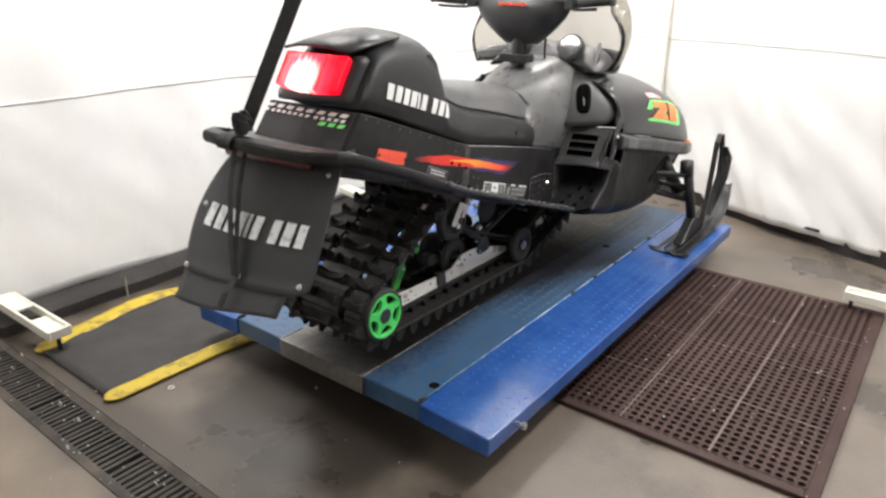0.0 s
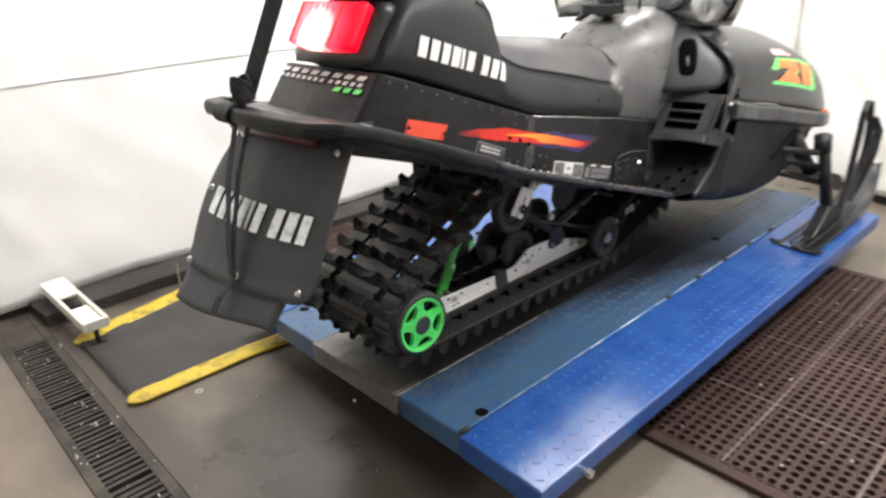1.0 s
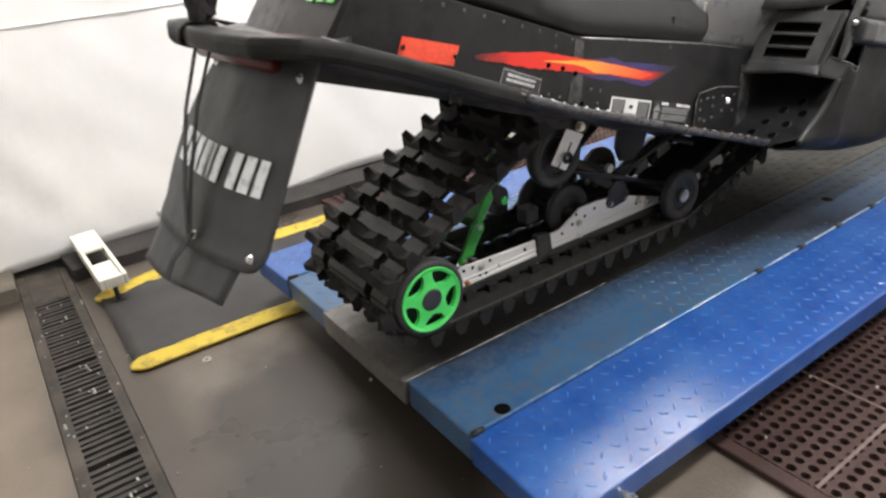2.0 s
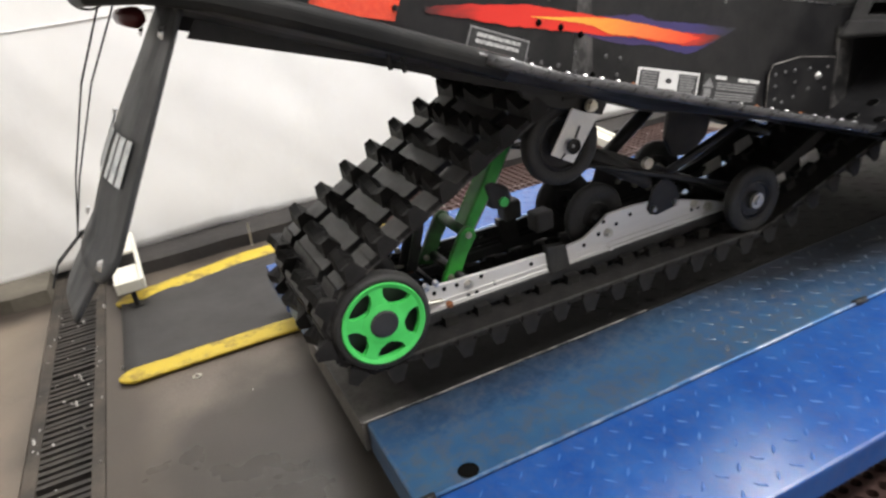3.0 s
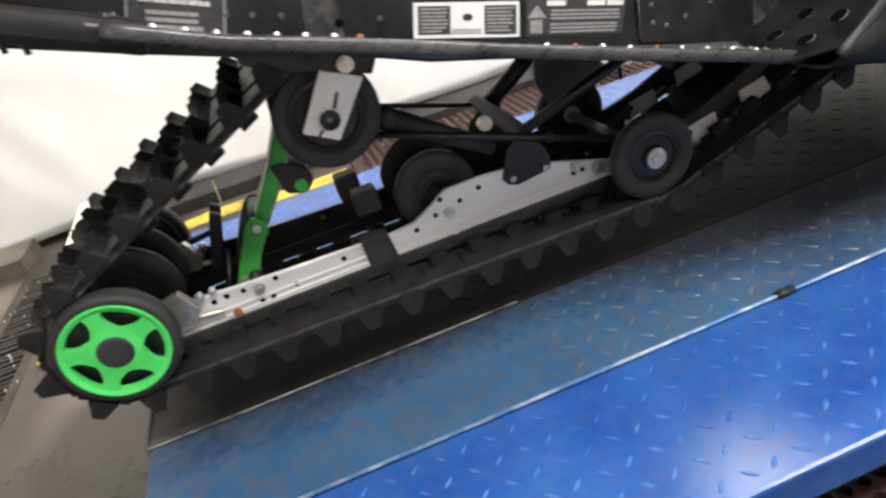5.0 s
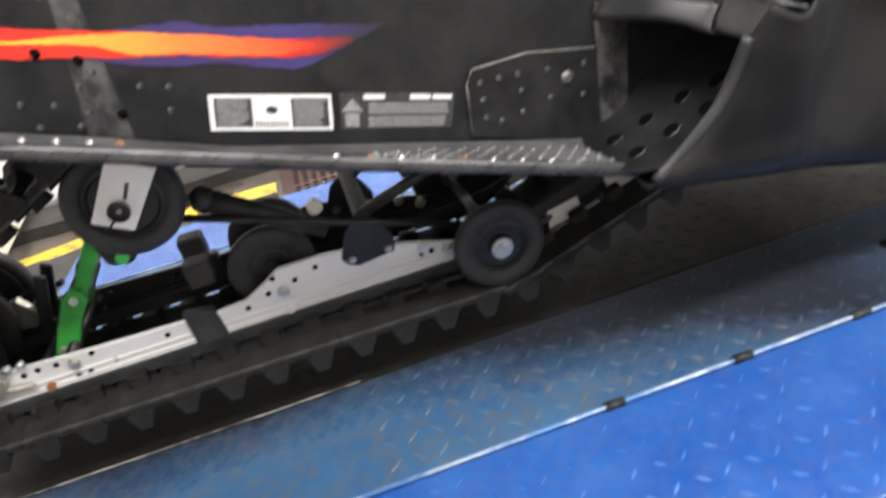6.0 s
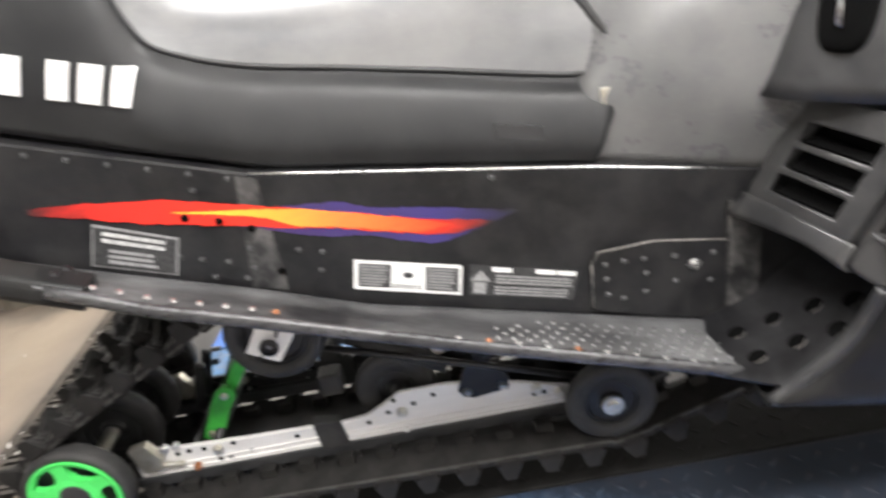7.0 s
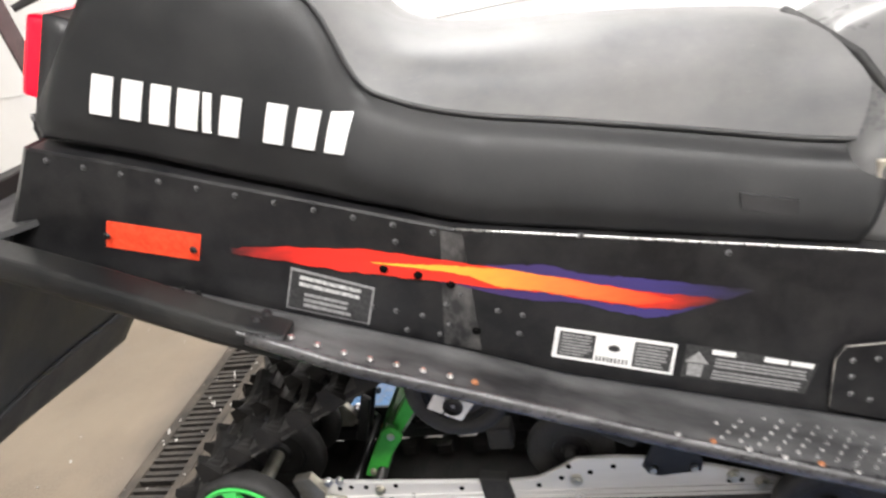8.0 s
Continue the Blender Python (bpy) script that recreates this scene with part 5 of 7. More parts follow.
# gusset plate in front of the footwell
bm = bmesh.new()
prism(bm, [(0.862, 0.545), (0.866, 0.615), (0.876, 0.632), (0.95, 0.633), (1.045, 0.615), (1.05, 0.49), (0.95, 0.515)], HW, HW + 0.005)
gusset = soften(part("gusset_plate", bm, "tunnel_paint", tunnel, "black gusset plate with a scuffed edge"), 0.002)
for y, z in ((0.885, 0.612), (0.885, 0.59), (0.885, 0.566), (0.91, 0.612), (0.935, 0.61), (0.937, 0.588), (0.935, 0.56), (0.905, 0.556), (0.975, 0.606), (0.975, 0.568), (1.02, 0.56), (1.025, 0.6)):
    piece("rivet", scuffed_me, gusset, pose(HW + 0.005, y, z) @ FACE_RIGHT)
piece("bolt", cap_me, gusset, pose(HW + 0.005, 1.0, 0.588) @ FACE_RIGHT)
bm = bmesh.new()
sweep(bm, [(HW + 0.005, 0.863, 0.55), (HW + 0.005, 0.867, 0.615), (HW + 0.005, 0.877, 0.6315), (HW + 0.005, 0.95, 0.633), (HW + 0.005, 1.045, 0.615)], loop(0.0011, 6), up=(1, 0, 0))
part("bright_edge", bm, "bare_edge", gusset, "scuffed grey edge", smooth=True)
bm = bmesh.new()
prism(bm, [(1.04, 0.497), (1.082, 0.512), (1.088, 0.66), (1.044, 0.672)], HW, HW + 0.009)
soften(part("frame_plate", bm, "splice_dust", tunnel, "dust-scuffed upright frame plate"), 0.003)

# ---- track and skid ----
CIRC = [(0.057, 0.385, 0.083), (0.424, 0.578, 0.069), (1.23, 0.49, 0.085), (0.886, 0.358, 0.068)]
pts = []
for cy, cz, r in CIRC[:1] + [(0.424, 0.578, 0.079)] + CIRC[2:]:
    for k in range(240):
        a = 2 * math.pi * k / 240
        pts.append((cy + (r + 0.004) * math.cos(a), cz + (r + 0.004) * math.sin(a)))
pts = sorted(set(pts))


def hull(p):
    def run(seq):
        h = []
        for q in seq:
            while len(h) > 1 and (h[-1][0] - h[-2][0]) * (q[1] - h[-2][1]) - (h[-1][1] - h[-2][1]) * (q[0] - h[-2][0]) <= 0:
                h.pop()
            h.append(q)
        return h[:-1]
    return run(p) + run(p[::-1])


belt = hull(pts)
seg = [math.dist(belt[i], belt[(i + 1) % len(belt)]) for i in range(len(belt))]
per = sum(seg)
N_LINK = round(per / 0.064)
pitch = per / N_LINK


def on_belt(s):
    s %= per
    for i, d in enumerate(seg):
        if s <= d:
            a, b = belt[i], belt[(i + 1) % len(belt)]
            t = s / d if d else 0
            return Vector((0, a[0] + (b[0] - a[0]) * t, a[1] + (b[1] - a[1]) * t))
        s -= d
    return Vector((0, *belt[0]))


track = part("track", bmesh.new(), "track_rubber", sled, "black rubber drive track with tall paddle lugs")
TC, TW = 0.0, 0.173


def lug(bm, x0, x1, h, dip=0.5):
    """A cupped paddle: two raised corners, broad foot."""
    n = 6
    front, rear = [], []
    for k in range(n + 1):
        t = k / n
        x = x0 + (x1 - x0) * t
        hh = h * (1 - dip * (1 - abs(2 * t - 1) ** 1.7))
        cup = 0.007 * (1 - abs(2 * t - 1))
        front.append((bm.verts.new((x, -0.02, 0)), bm.verts.new((x, -0.0095 + cup, hh))))
        rear.append((bm.verts.new((x, 0.02, 0)), bm.verts.new((x, 0.0065 + cup, hh))))
    for k in range(n):
        bm.faces.new((front[k][0], front[k + 1][0], front[k + 1][1], front[k][1]))
        bm.faces.new((rear[k + 1][0], rear[k][0], rear[k][1], rear[k + 1][1]))
        bm.faces.new((front[k][1], front[k + 1][1], rear[k + 1][1], rear[k][1]))
    bm.faces.new((front[0][0], front[0][1], rear[0][1], rear[0][0]))
    bm.faces.new((front[n][0], rear[n][0], rear[n][1], front[n][1]))


def link_mesh(kind):
    """One pitch of belt: outer bands, centre band, cross bar, paddles and drive lugs; z points outwards."""
    bm = bmesh.new()
    L = pitch / 2 + 0.0012
    for a, b, lo, hi in ((0.005 - TW, -0.107, -0.0065, 0.005), (-0.08, 0.08, -0.0055, 0.0045), (0.107, TW - 0.005, -0.0065, 0.005)):
        box(bm, a, b, -L, L, lo, hi)
    bmesh.ops.recalc_face_normals(bm, faces=bm.faces[:])
    for fc in bm.faces:
        if fc.normal.z > 0.5:
            fc.material_index = 1
    box(bm, -TW, TW, -0.014, 0.014, -0.006, 0.0085)
    # raised selvage along each edge of the belt, in a paler colour
    for a, b in ((0.0045 - TW, 0.008 - TW), (TW - 0.008, TW - 0.0045)):
        n0 = len(bm.faces)
        box(bm, a, b, -L, L, -0.0075, -0.0035)
        bm.faces.ensure_lookup_table()
        for fc in bm.faces[n0:]:
            fc.material_index = 2
    for a, b in ((-0.177, -0.105), (0.105, 0.177)):
        lug(bm, a, b, 0.03 if kind else 0.0275, 0.5)
    if kind:
        lug(bm, -0.055, 0.055, 0.03)
    else:
        for a, b in ((-0.078, -0.03), (0.03, 0.078)):
            lug(bm, a, b, 0.03)
    for x in (-0.118, -0.045, 0.045, 0.118):
        box(bm, x - 0.008, x + 0.008, -0.014, 0.012, -0.024, -0.004)
    return mesh_of("track_link", bm, ["track_rubber", "belt_rubber", "belt_edge"])


links = [link_mesh(1), link_mesh(0)]
bm = bmesh.new()
box(bm, -0.0055, 0.0055, -0.0145, 0.0145, -0.0062, 0.0072)
clip_me = mesh_of("guide_clip", bm, "clip_steel")
START = 0.017
for k in range(N_LINK):
    s = START + k * pitch
    c = on_belt(s)
    d = (on_belt(s + 0.012) - on_belt(s - 0.012)).normalized()
    out = Vector((0, d.z, -d.y))
    m = Matrix(((1, 0, 0, TC), (0, d.y, out.y, c.y), (0, d.z, out.z, c.z), (0, 0, 0, 1)))
    o = piece("track_link", links[k % 2], track, m)
    for x in (-0.094, 0.094):
        piece("guide_clip", clip_me, track, m @ pose(x, 0, 0))


def wheel(name, at, r, w, parent, rim_r=0.62, material="rubber", hub="dark_steel", seg=40, bolt=0.011):
    cx, cy, cz = at
    bm = bmesh.new()
    i = r * rim_r
    lathe(bm, [(i, -w / 2), (r - 0.006, -w / 2), (r - 0.0015, -w / 2 + 0.003), (r, -w / 4), (r, w / 4), (r - 0.0015, w / 2 - 0.003), (r - 0.006, w / 2), (i, w / 2), (i - 0.004, 0.0)], at, seg)
    wh = part(name, bm, material, parent, smooth=False)
    for f in wh.data.polygons:
        f.use_smooth = True
    bm = bmesh.new()
    lathe(bm, [(0.004, -w * 0.36), (i + 0.001, -w * 0.36), (i + 0.001, w * 0.3), (i * 0.86, w * 0.36), (i * 0.8, w * 0.2), (i * 0.45, w * 0.2), (i * 0.38, w * 0.46), (0.004, w * 0.46)], at, seg)
    part("rim", bm, hub, wh, smooth=False)
    if bolt:
        bm = bmesh.new()
        rod(bm, (cx + w * 0.44, cy, cz), (cx + w * 0.44 + 0.006, cy, cz), bolt, 18)
        rod(bm, (cx + w * 0.44 + 0.006, cy, cz), (cx + w * 0.44 + 0.011, cy, cz), bolt * 0.6, 6)
        part("axle_bolt", bm, "zinc", wh)
    return wh


def green_wheel(cx, rim="green"):
    cy, cz, r = CIRC[0]
    bm = bmesh.new()
    w = 0.034
    lathe(bm, [(0.066, -w / 2), (0.076, -w / 2), (0.081, -w / 2 + 0.004), (0.083, -0.006), (0.083, 0.006), (0.081, w / 2 - 0.004), (0.076, w / 2), (0.068, w / 2 - 0.002)], (cx, cy, cz), 56)
    wh = part("rear_wheel", bm, "rubber", sled, "black rubber rear idler wheel")
    for f in wh.data.polygons:
        f.use_smooth = True
    bm = bmesh.new()
    x0, x1 = cx + w / 2 - 0.012, cx + w / 2 + 0.001
    lathe(bm, [(0.061, x0 - cx), (0.07, x0 - cx), (0.07, x1 - cx), (0.068, x1 - cx + 0.001), (0.061, x1 - cx - 0.002)], (cx, cy, cz), 56)
    lathe(bm, [(0.0235, x0 - cx), (0.034, x0 - cx), (0.0345, x1 - cx - 0.001), (0.0235, x1 - cx)], (cx, cy, cz), 40)
    for k in range(5):
        a = math.radians(90 + 72 * k + 4)
        out = []
        for rr, ww in ((0.026, 0.019), (0.034, 0.0155), (0.041, 0.0112), (0.05, 0.0098), (0.057, 0.0112), (0.063, 0.0155)):
            out.append((rr, ww))
        poly = [(rr, ww) for rr, ww in out] + [(rr, -ww) for rr, ww in reversed(out)]
        prism(bm, [(cy + rr * math.cos(a) - ww * math.sin(a), cz + rr * math.sin(a) + ww * math.cos(a)) for rr, ww in poly], x0 + 0.001, x1 - 0.0015)
    part("rim", bm, rim, wh, "bright green spoked rim" if rim == "green" else "dark spoked rim")
    bm = bmesh.new()
    lathe(bm, [(0.0005, x0 - cx), (0.0237, x0 - cx), (0.0237, x1 - cx), (0.02, x1 - cx + 0.002), (0.0005, x1 - cx + 0.002)], (cx, cy, cz), 32)
    lathe(bm, [(0.0222, -0.012), (0.066, -0.012), (0.066, -0.008), (0.0222, -0.008)], (cx, cy, cz), 40)
    part("hub_cap", bm, "black_plastic", wh)


green_wheel(0.166)
for x in (0.03, -0.055):
    wheel("inner_idler_wheel", (x, CIRC[0][0], CIRC[0][1]), 0.083, 0.022, sled, bolt=0)
green_wheel(-0.166, "black_plastic")
bm = bmesh.new()
rod(bm, (-0.16, 0.057, 0.385), (0.16, 0.057, 0.385), 0.012, 14)
part("rear_axle", bm, "zinc", sled, smooth=True)

for x in (0.148, -0.14):
    wheel("front_idler_wheel", (x, 0.88, 0.357), 0.069, 0.024, sled, bolt=0.0165)
for x in (0.06, -0.045):
    wheel("middle_idler_wheel", (x, 0.552, 0.39), 0.066, 0.02, sled, rim_r=0.5, bolt=0)
for x in (0.148, -0.14):
    wheel("carrier_wheel", (x, 0.426, 0.584), 0.071, 0.03, sled, rim_r=0.7, bolt=0)
wheel("drive_sprocket", (0.09, 1.23, 0.49), 0.08, 0.04, sled, bolt=0)
wheel("drive_sprocket", (-0.08, 1.23, 0.49), 0.08, 0.04, sled, bolt=0)
for y, z, r, hw in ((0.424, 0.578, 0.01, 0.165), (1.23, 0.49, 0.014, 0.17), (0.88, 0.357, 0.009, 0.14), (0.552, 0.39, 0.009, 0.08)):
    bm = bmesh.new()
    rod(bm, (-hw, y, z), (hw, y, z), r, 12)
    part("cross_axle", bm, "dark_steel", sled, smooth=True)

# carrier wheel hanger plates
for s, cx in ((1, 0.176), (-1, -0.168)):
    bm = bmesh.new()
    prism(bm, [(0.388, 0.578), (0.430, 0.554), (0.484, 0.622), (0.434, 0.646)], cx, cx + 0.004)
    hang = soften(part("wheel_hanger", bm, "plate_aluminium", sled, "bright aluminium carrier wheel plate"), 0.0015)
    bm = bmesh.new()
    lathe(bm, [(0.003, 0.012), (0.013, 0.012), (0.013, 0.015), (0.011, 0.016), (0.011, 0.012), (0.003, 0.013)], (cx, 0.426, 0.586), 24)
    part("axle_nut", bm, "dark_steel", hang)
    bm = bmesh.new()
    a, b = (0.402, 0.564), (0.415, 0.575)
    rod(bm, (cx + 0.0042, *a), (cx + 0.0042, *b), 0.0016, 6)
    part("slot", bm, "dark_steel", hang)
    bm = bmesh.new()
    a, b = (0.436, 0.596), (0.446, 0.614)
    rod(bm, (cx + 0.0042, *a), (cx + 0.0042, *b), 0.0022, 6)
    part("slot", bm, "dark_steel", hang)
    bm = bmesh.new()
    prism(bm, [(0.327, 0.733), (0.342, 0.698), (0.348, 0.680), (0.384, 0.656), (0.442, 0.640), (0.496, 0.620), (0.510, 0.642), (0.532, 0.663)], min(s * 0.162, s * 0.175), max(s * 0.162, s * 0.175))
    soften(part("hanger_bracket", bm, "dark_steel", sled), 0.002)
    bm = bmesh.new()
    rod(bm, (cx + 0.006, 0.466, 0.644), (cx + 0.012, 0.466, 0.644), 0.0105, 18)
    rod(bm, (cx + 0.012, 0.466, 0.644), (cx + 0.018, 0.466, 0.644), 0.0085, 6)
    part("hanger_bolt", bm, "zinc", hang)

# slide rails
RAIL_TOP = [(0.118, 0.371), (0.15, 0.374), (0.30, 0.367), (0.46, 0.362), (0.5, 0.366), (0.535, 0.385), (0.56, 0.401), (0.62, 0.401), (0.68, 0.395), (0.75, 0.377), (0.83, 0.352), (0.86, 0.34)]
for cx in (0.092, -0.09):
    bm = bmesh.new()
    prism(bm, RAIL_TOP + [(0.86, 0.322), (0.105, 0.322), (0.105, 0.345)], cx - 0.004, cx + 0.004)
    bare = "aluminium" if cx > 0 else "dark_steel"
    rail = soften(part("slide_rail", bm, bare, sled, "bare aluminium slide rail with drilled holes" if cx > 0 else "dark slide rail with bright bolts"), 0.0012, 1)
    bm = bmesh.new()
    sweep(bm, [(cx + 0.0045, y, 0.341) for y in (0.11, 0.4, 0.86)], [(-0.002, -0.0015), (0.002, -0.0015), (0.002, 0.0015), (-0.002, 0.0015)])
    sweep(bm, [(cx + 0.0045, y, 0.329) for y in (0.11, 0.4, 0.86)], [(-0.003, -0.003), (0.003, -0.003), (0.003, 0.003), (-0.003, 0.003)])
    part("rail_ridge", bm, bare, rail)
    bm = bmesh.new()
    prism(bm, [(0.10, 0.326), (0.87, 0.326), (0.93, 0.334), (0.985, 0.352), (0.985, 0.342), (0.935, 0.318), (0.87, 0.305), (0.10, 0.305)], cx - 0.01, cx + 0.011)
    soften(part("slider_shoe", bm, "black_plastic", rail), 0.002)
    bm = bmesh.new()
    a = [(0.965, 0.366), (1.0, 0.376), (1.055, 0.398), (1.15, 0.44), (1.17, 0.43), (1.08, 0.375), (1.0, 0.344), (0.93, 0.325), (0.86, 0.322), (0.86, 0.345)]
    prism(bm, a, cx - 0.004, cx + 0.004)
    part("rail_nose", bm, "dark_steel", rail)
    for q in (((0.978, 0.356), (1.029, 0.366), (1.037, 0.338), (0.979, 0.326)), ((1.077, 0.385), (1.124, 0.396), (1.138, 0.37), (1.084, 0.352))):
        bm = bmesh.new()
        prism(bm, q, cx + 0.006, cx + 0.009)
        part("nose_plate", bm, "aluminium", rail)
    holes = [(0.18, 0.36), (0.2, 0.362), (0.225, 0.361), (0.275, 0.362), (0.245, 0.333), (0.262, 0.334), (0.38, 0.352), (0.5, 0.353), (0.535, 0.366), (0.548, 0.388), (0.578, 0.375), (0.612, 0.385), (0.70, 0.372), (0.728, 0.378), (0.77, 0.35), (0.786, 0.351), (0.3, 0.34)]
    # thin black discs stand for the shaded insides of the drilled holes
    bm = bmesh.new()
    rod(bm, (0, 0, -0.0005), (0, 0, 0.0006), 0.0042, 12)
    hole_me = mesh_of("bolt_hole", bm, "hole_black")
    for y, z in holes:
        piece("bolt_hole", hole_me, rail, pose(cx + 0.004, y, z) @ FACE_RIGHT)
    if cx < 0:
        for y, z in ((0.272, 0.359), (0.364, 0.33), (0.196, 0.36), (0.174, 0.331), (0.251, 0.334), (0.371, 0.352)):
            piece("rivet", bright_me, rail, pose(cx + 0.004, y, z) @ FACE_RIGHT)
    for y, z, r, mat_name in ((0.248, 0.356, 0.0085, "zinc"), (0.557, 0.363, 0.0095, "zinc"), (0.558, 0.331, 0.008, "aluminium"), (0.667, 0.381, 0.008, "zinc"), (0.723, 0.381, 0.0075, "zinc"), (0.775, 0.361, 0.009, "zinc"), (0.812, 0.346, 0.0105, "zinc"), (0.205, 0.33, 0.007, "rust"), (0.165, 0.377, 0.0075, "steel"), (0.185, 0.379, 0.006, "steel")):
        bm = bmesh.new()
        rod(bm, (cx + 0.003, y, z), (cx + 0.008, y, z), r, 16)
        rod(bm, (cx + 0.008, y, z), (cx + 0.013, y, z), r * 0.65, 6)
        part("rail_bolt", bm, mat_name, rail)
    # clamp pad and adjuster block
    bm = bmesh.new()
    prism(bm, [(0.412, 0.378), (0.455, 0.372), (0.462, 0.322), (0.415, 0.318)], cx - 0.008, cx + 0.012)
    soften(part("clamp_pad", bm, "rubber", rail), 0.003)
    bm = bmesh.new()
    prism(bm, [(0.112, 0.392), (0.142, 0.398), (0.162, 0.365), (0.15, 0.342), (0.12, 0.345)], cx + 0.002, cx + 0.018)
    rod(bm, (cx + 0.012, 0.14, 0.352), (cx + 0.012, 0.19, 0.345), 0.005)
    soften(part("axle_adjuster", bm, "zinc", rail), 0.002)
    # bracket over the rail hump
    bm = bmesh.new()
    prism(bm, [(0.652, 0.385), (0.66, 0.372), (0.676, 0.366), (0.732, 0.373), (0.736, 0.394), (0.72, 0.424), (0.69, 0.44), (0.668, 0.425)], cx + 0.003, cx + 0.008)
    soften(part("arm_bracket", bm, "dark_steel", rail), 0.002)

# rear suspension arm: a folded channel above, a two-sided yoke below, tubes across and a bump stop
for cx, mat_name in ((0.056, "green_dirty"), (-0.054, "green_dark")):
    bm = bmesh.new()
    prism(bm, [(0.212, 0.352), (0.243, 0.343), (0.27, 0.395), (0.292, 0.424), (0.29, 0.442), (0.275, 0.449), (0.26, 0.438), (0.24, 0.405)], cx - 0.006, cx + 0.006)
    yoke = soften(part("yoke_plate", bm, mat_name, sled, "green painted yoke plate" if cx > 0 else "dark green yoke plate"), 0.003)
    for y, z in ((0.276, 0.432), (0.23, 0.362)):
        bm = bmesh.new()
        rod(bm, (cx + 0.005, y, z), (cx + 0.0085, y, z), 0.0062, 16)
        rod(bm, (cx + 0.0083, y, z), (cx + 0.012, y, z), 0.0042, 6)
        part("pivot_bolt", bm, "zinc", yoke)
bm = bmesh.new()
ARM = [(0.27, 0.432), (0.29, 0.426), (0.346, 0.5), (0.396, 0.58), (0.39, 0.598), (0.374, 0.598), (0.328, 0.517)]
prism(bm, ARM, 0.003, 0.008)
prism(bm, ARM, 0.042, 0.047)
prism(bm, [(0.27, 0.432), (0.328, 0.517), (0.374, 0.598), (0.378, 0.596), (0.332, 0.515), (0.274, 0.43)], 0.008, 0.042)
channel = soften(part("suspension_arm", bm, "green_dirty", sled, "green painted rear suspension arm, a folded channel"), 0.0015, 1)
bm = bmesh.new()
sweep(bm, [(0.0448, y, z) for y, z in ((0.291, 0.427), (0.347, 0.501), (0.397, 0.58))], loop(0.0024, 6), up=(1, 0, 0))
part("bright_edge", bm, "bare_edge", channel, "rubbed tan edge of the channel", smooth=True)
bm = bmesh.new()
rod(bm, (-0.054, 0.276, 0.434), (0.056, 0.276, 0.434), 0.0105, 14)
part("knee_tube", bm, "green_dark", sled, smooth=True)
bm = bmesh.new()
prism(bm, [(0.322, 0.514), (0.345, 0.515), (0.378, 0.492), (0.382, 0.468), (0.366, 0.452), (0.335, 0.46)], 0.008, 0.05)
stop = soften(part("bump_stop", bm, "rubber", sled), 0.009, 3)
bm = bmesh.new()
rod(bm, (0.049, 0.36, 0.47), (0.055, 0.36, 0.47), 0.0095, 18)
part("bump_stop_pin", bm, "green", stop)
for y, z, r, hw in ((0.246, 0.362, 0.009, 0.085), (0.2, 0.352, 0.006, 0.085), (0.368, 0.588, 0.012, 0.075)):
    bm = bmesh.new()
    rod(bm, (-hw, y, z), (hw, y, z), r, 12)
    part("shackle_tube", bm, "dark_steel", sled, smooth=True)
for cx in (-0.02, -0.06):
    bm = bmesh.new()
    prism(bm, [(0.175, 0.36), (0.195, 0.355), (0.225, 0.445), (0.21, 0.455)], cx - 0.006, cx + 0.006)
    soften(part("rear_link", bm, "dark_steel", sled), 0.004)
# torsion spring blocks beside the far rail
for cx, y in ((0.035, 0.445), (-0.06, 0.43)):
    bm = bmesh.new()
    box(bm, cx - 0.018, cx + 0.018, y - 0.02, y + 0.02, 0.385, 0.425)
    soften(part("spring_block", bm, "rubber", sled), 0.005)
# front arm: twin tubes up to the tunnel, and the long limiter rods
bm = bmesh.new()
rod(bm, (-0.12, 0.7, 0.42), (-0.12, 0.88, 0.535), 0.0155, 12)
part("front_arm", bm, "dark_steel", sled, smooth=True)
bm = bmesh.new()
rod(bm, (0.1, 0.7, 0.449), (0.1, 0.93, 0.522), 0.0085, 12)
arm_ob = part("front_arm", bm, "dark_steel", sled, smooth=True)
bm = bmesh.new()
prism(bm, [(0.775, 0.575), (0.9, 0.545), (0.872, 0.47), (0.83, 0.44), (0.78, 0.448), (0.76, 0.49)], 0.02, 0.03)
soften(part("front_plate", bm, "dark_steel", sled), 0.003)
bm = bmesh.new()
rod(bm, (0.11, 0.64, 0.487), (0.12, 0.64, 0.487), 0.011, 14)
part("arm_bolt", bm, "zinc", arm_ob)
for p, q, r in (((-0.11, 0.46, 0.522), (-0.11, 0.74, 0.428), 0.0045), ((0.127, 0.46, 0.537), (0.127, 0.84, 0.394), 0.0055)):
    bm = bmesh.new()
    rod(bm, p, q, r, 8)
    part("spring_leg", bm, "dark_steel", sled, smooth=True)
for p, q, r in (((-0.12, 0.7, 0.445), (0.105, 0.7, 0.445), 0.013), ((-0.12, 0.88, 0.52), (0.105, 0.88, 0.52), 0.012)):
    bm = bmesh.new()
    rod(bm, p, q, r)
    part("cross_tube", bm, "rubber", sled)
bm = bmesh.new()
rod(bm, (0.108, 0.505, 0.54), (0.108, 0.645, 0.445), 0.017, 14, 0.012)
bmesh.ops.create_uvsphere(bm, u_segments=14, v_segments=8, radius=0.019, matrix=Matrix.Translation((0.108, 0.505, 0.54)))
spring = part("torsion_spring", bm, "rubber", sled, smooth=True)
bm = bmesh.new()
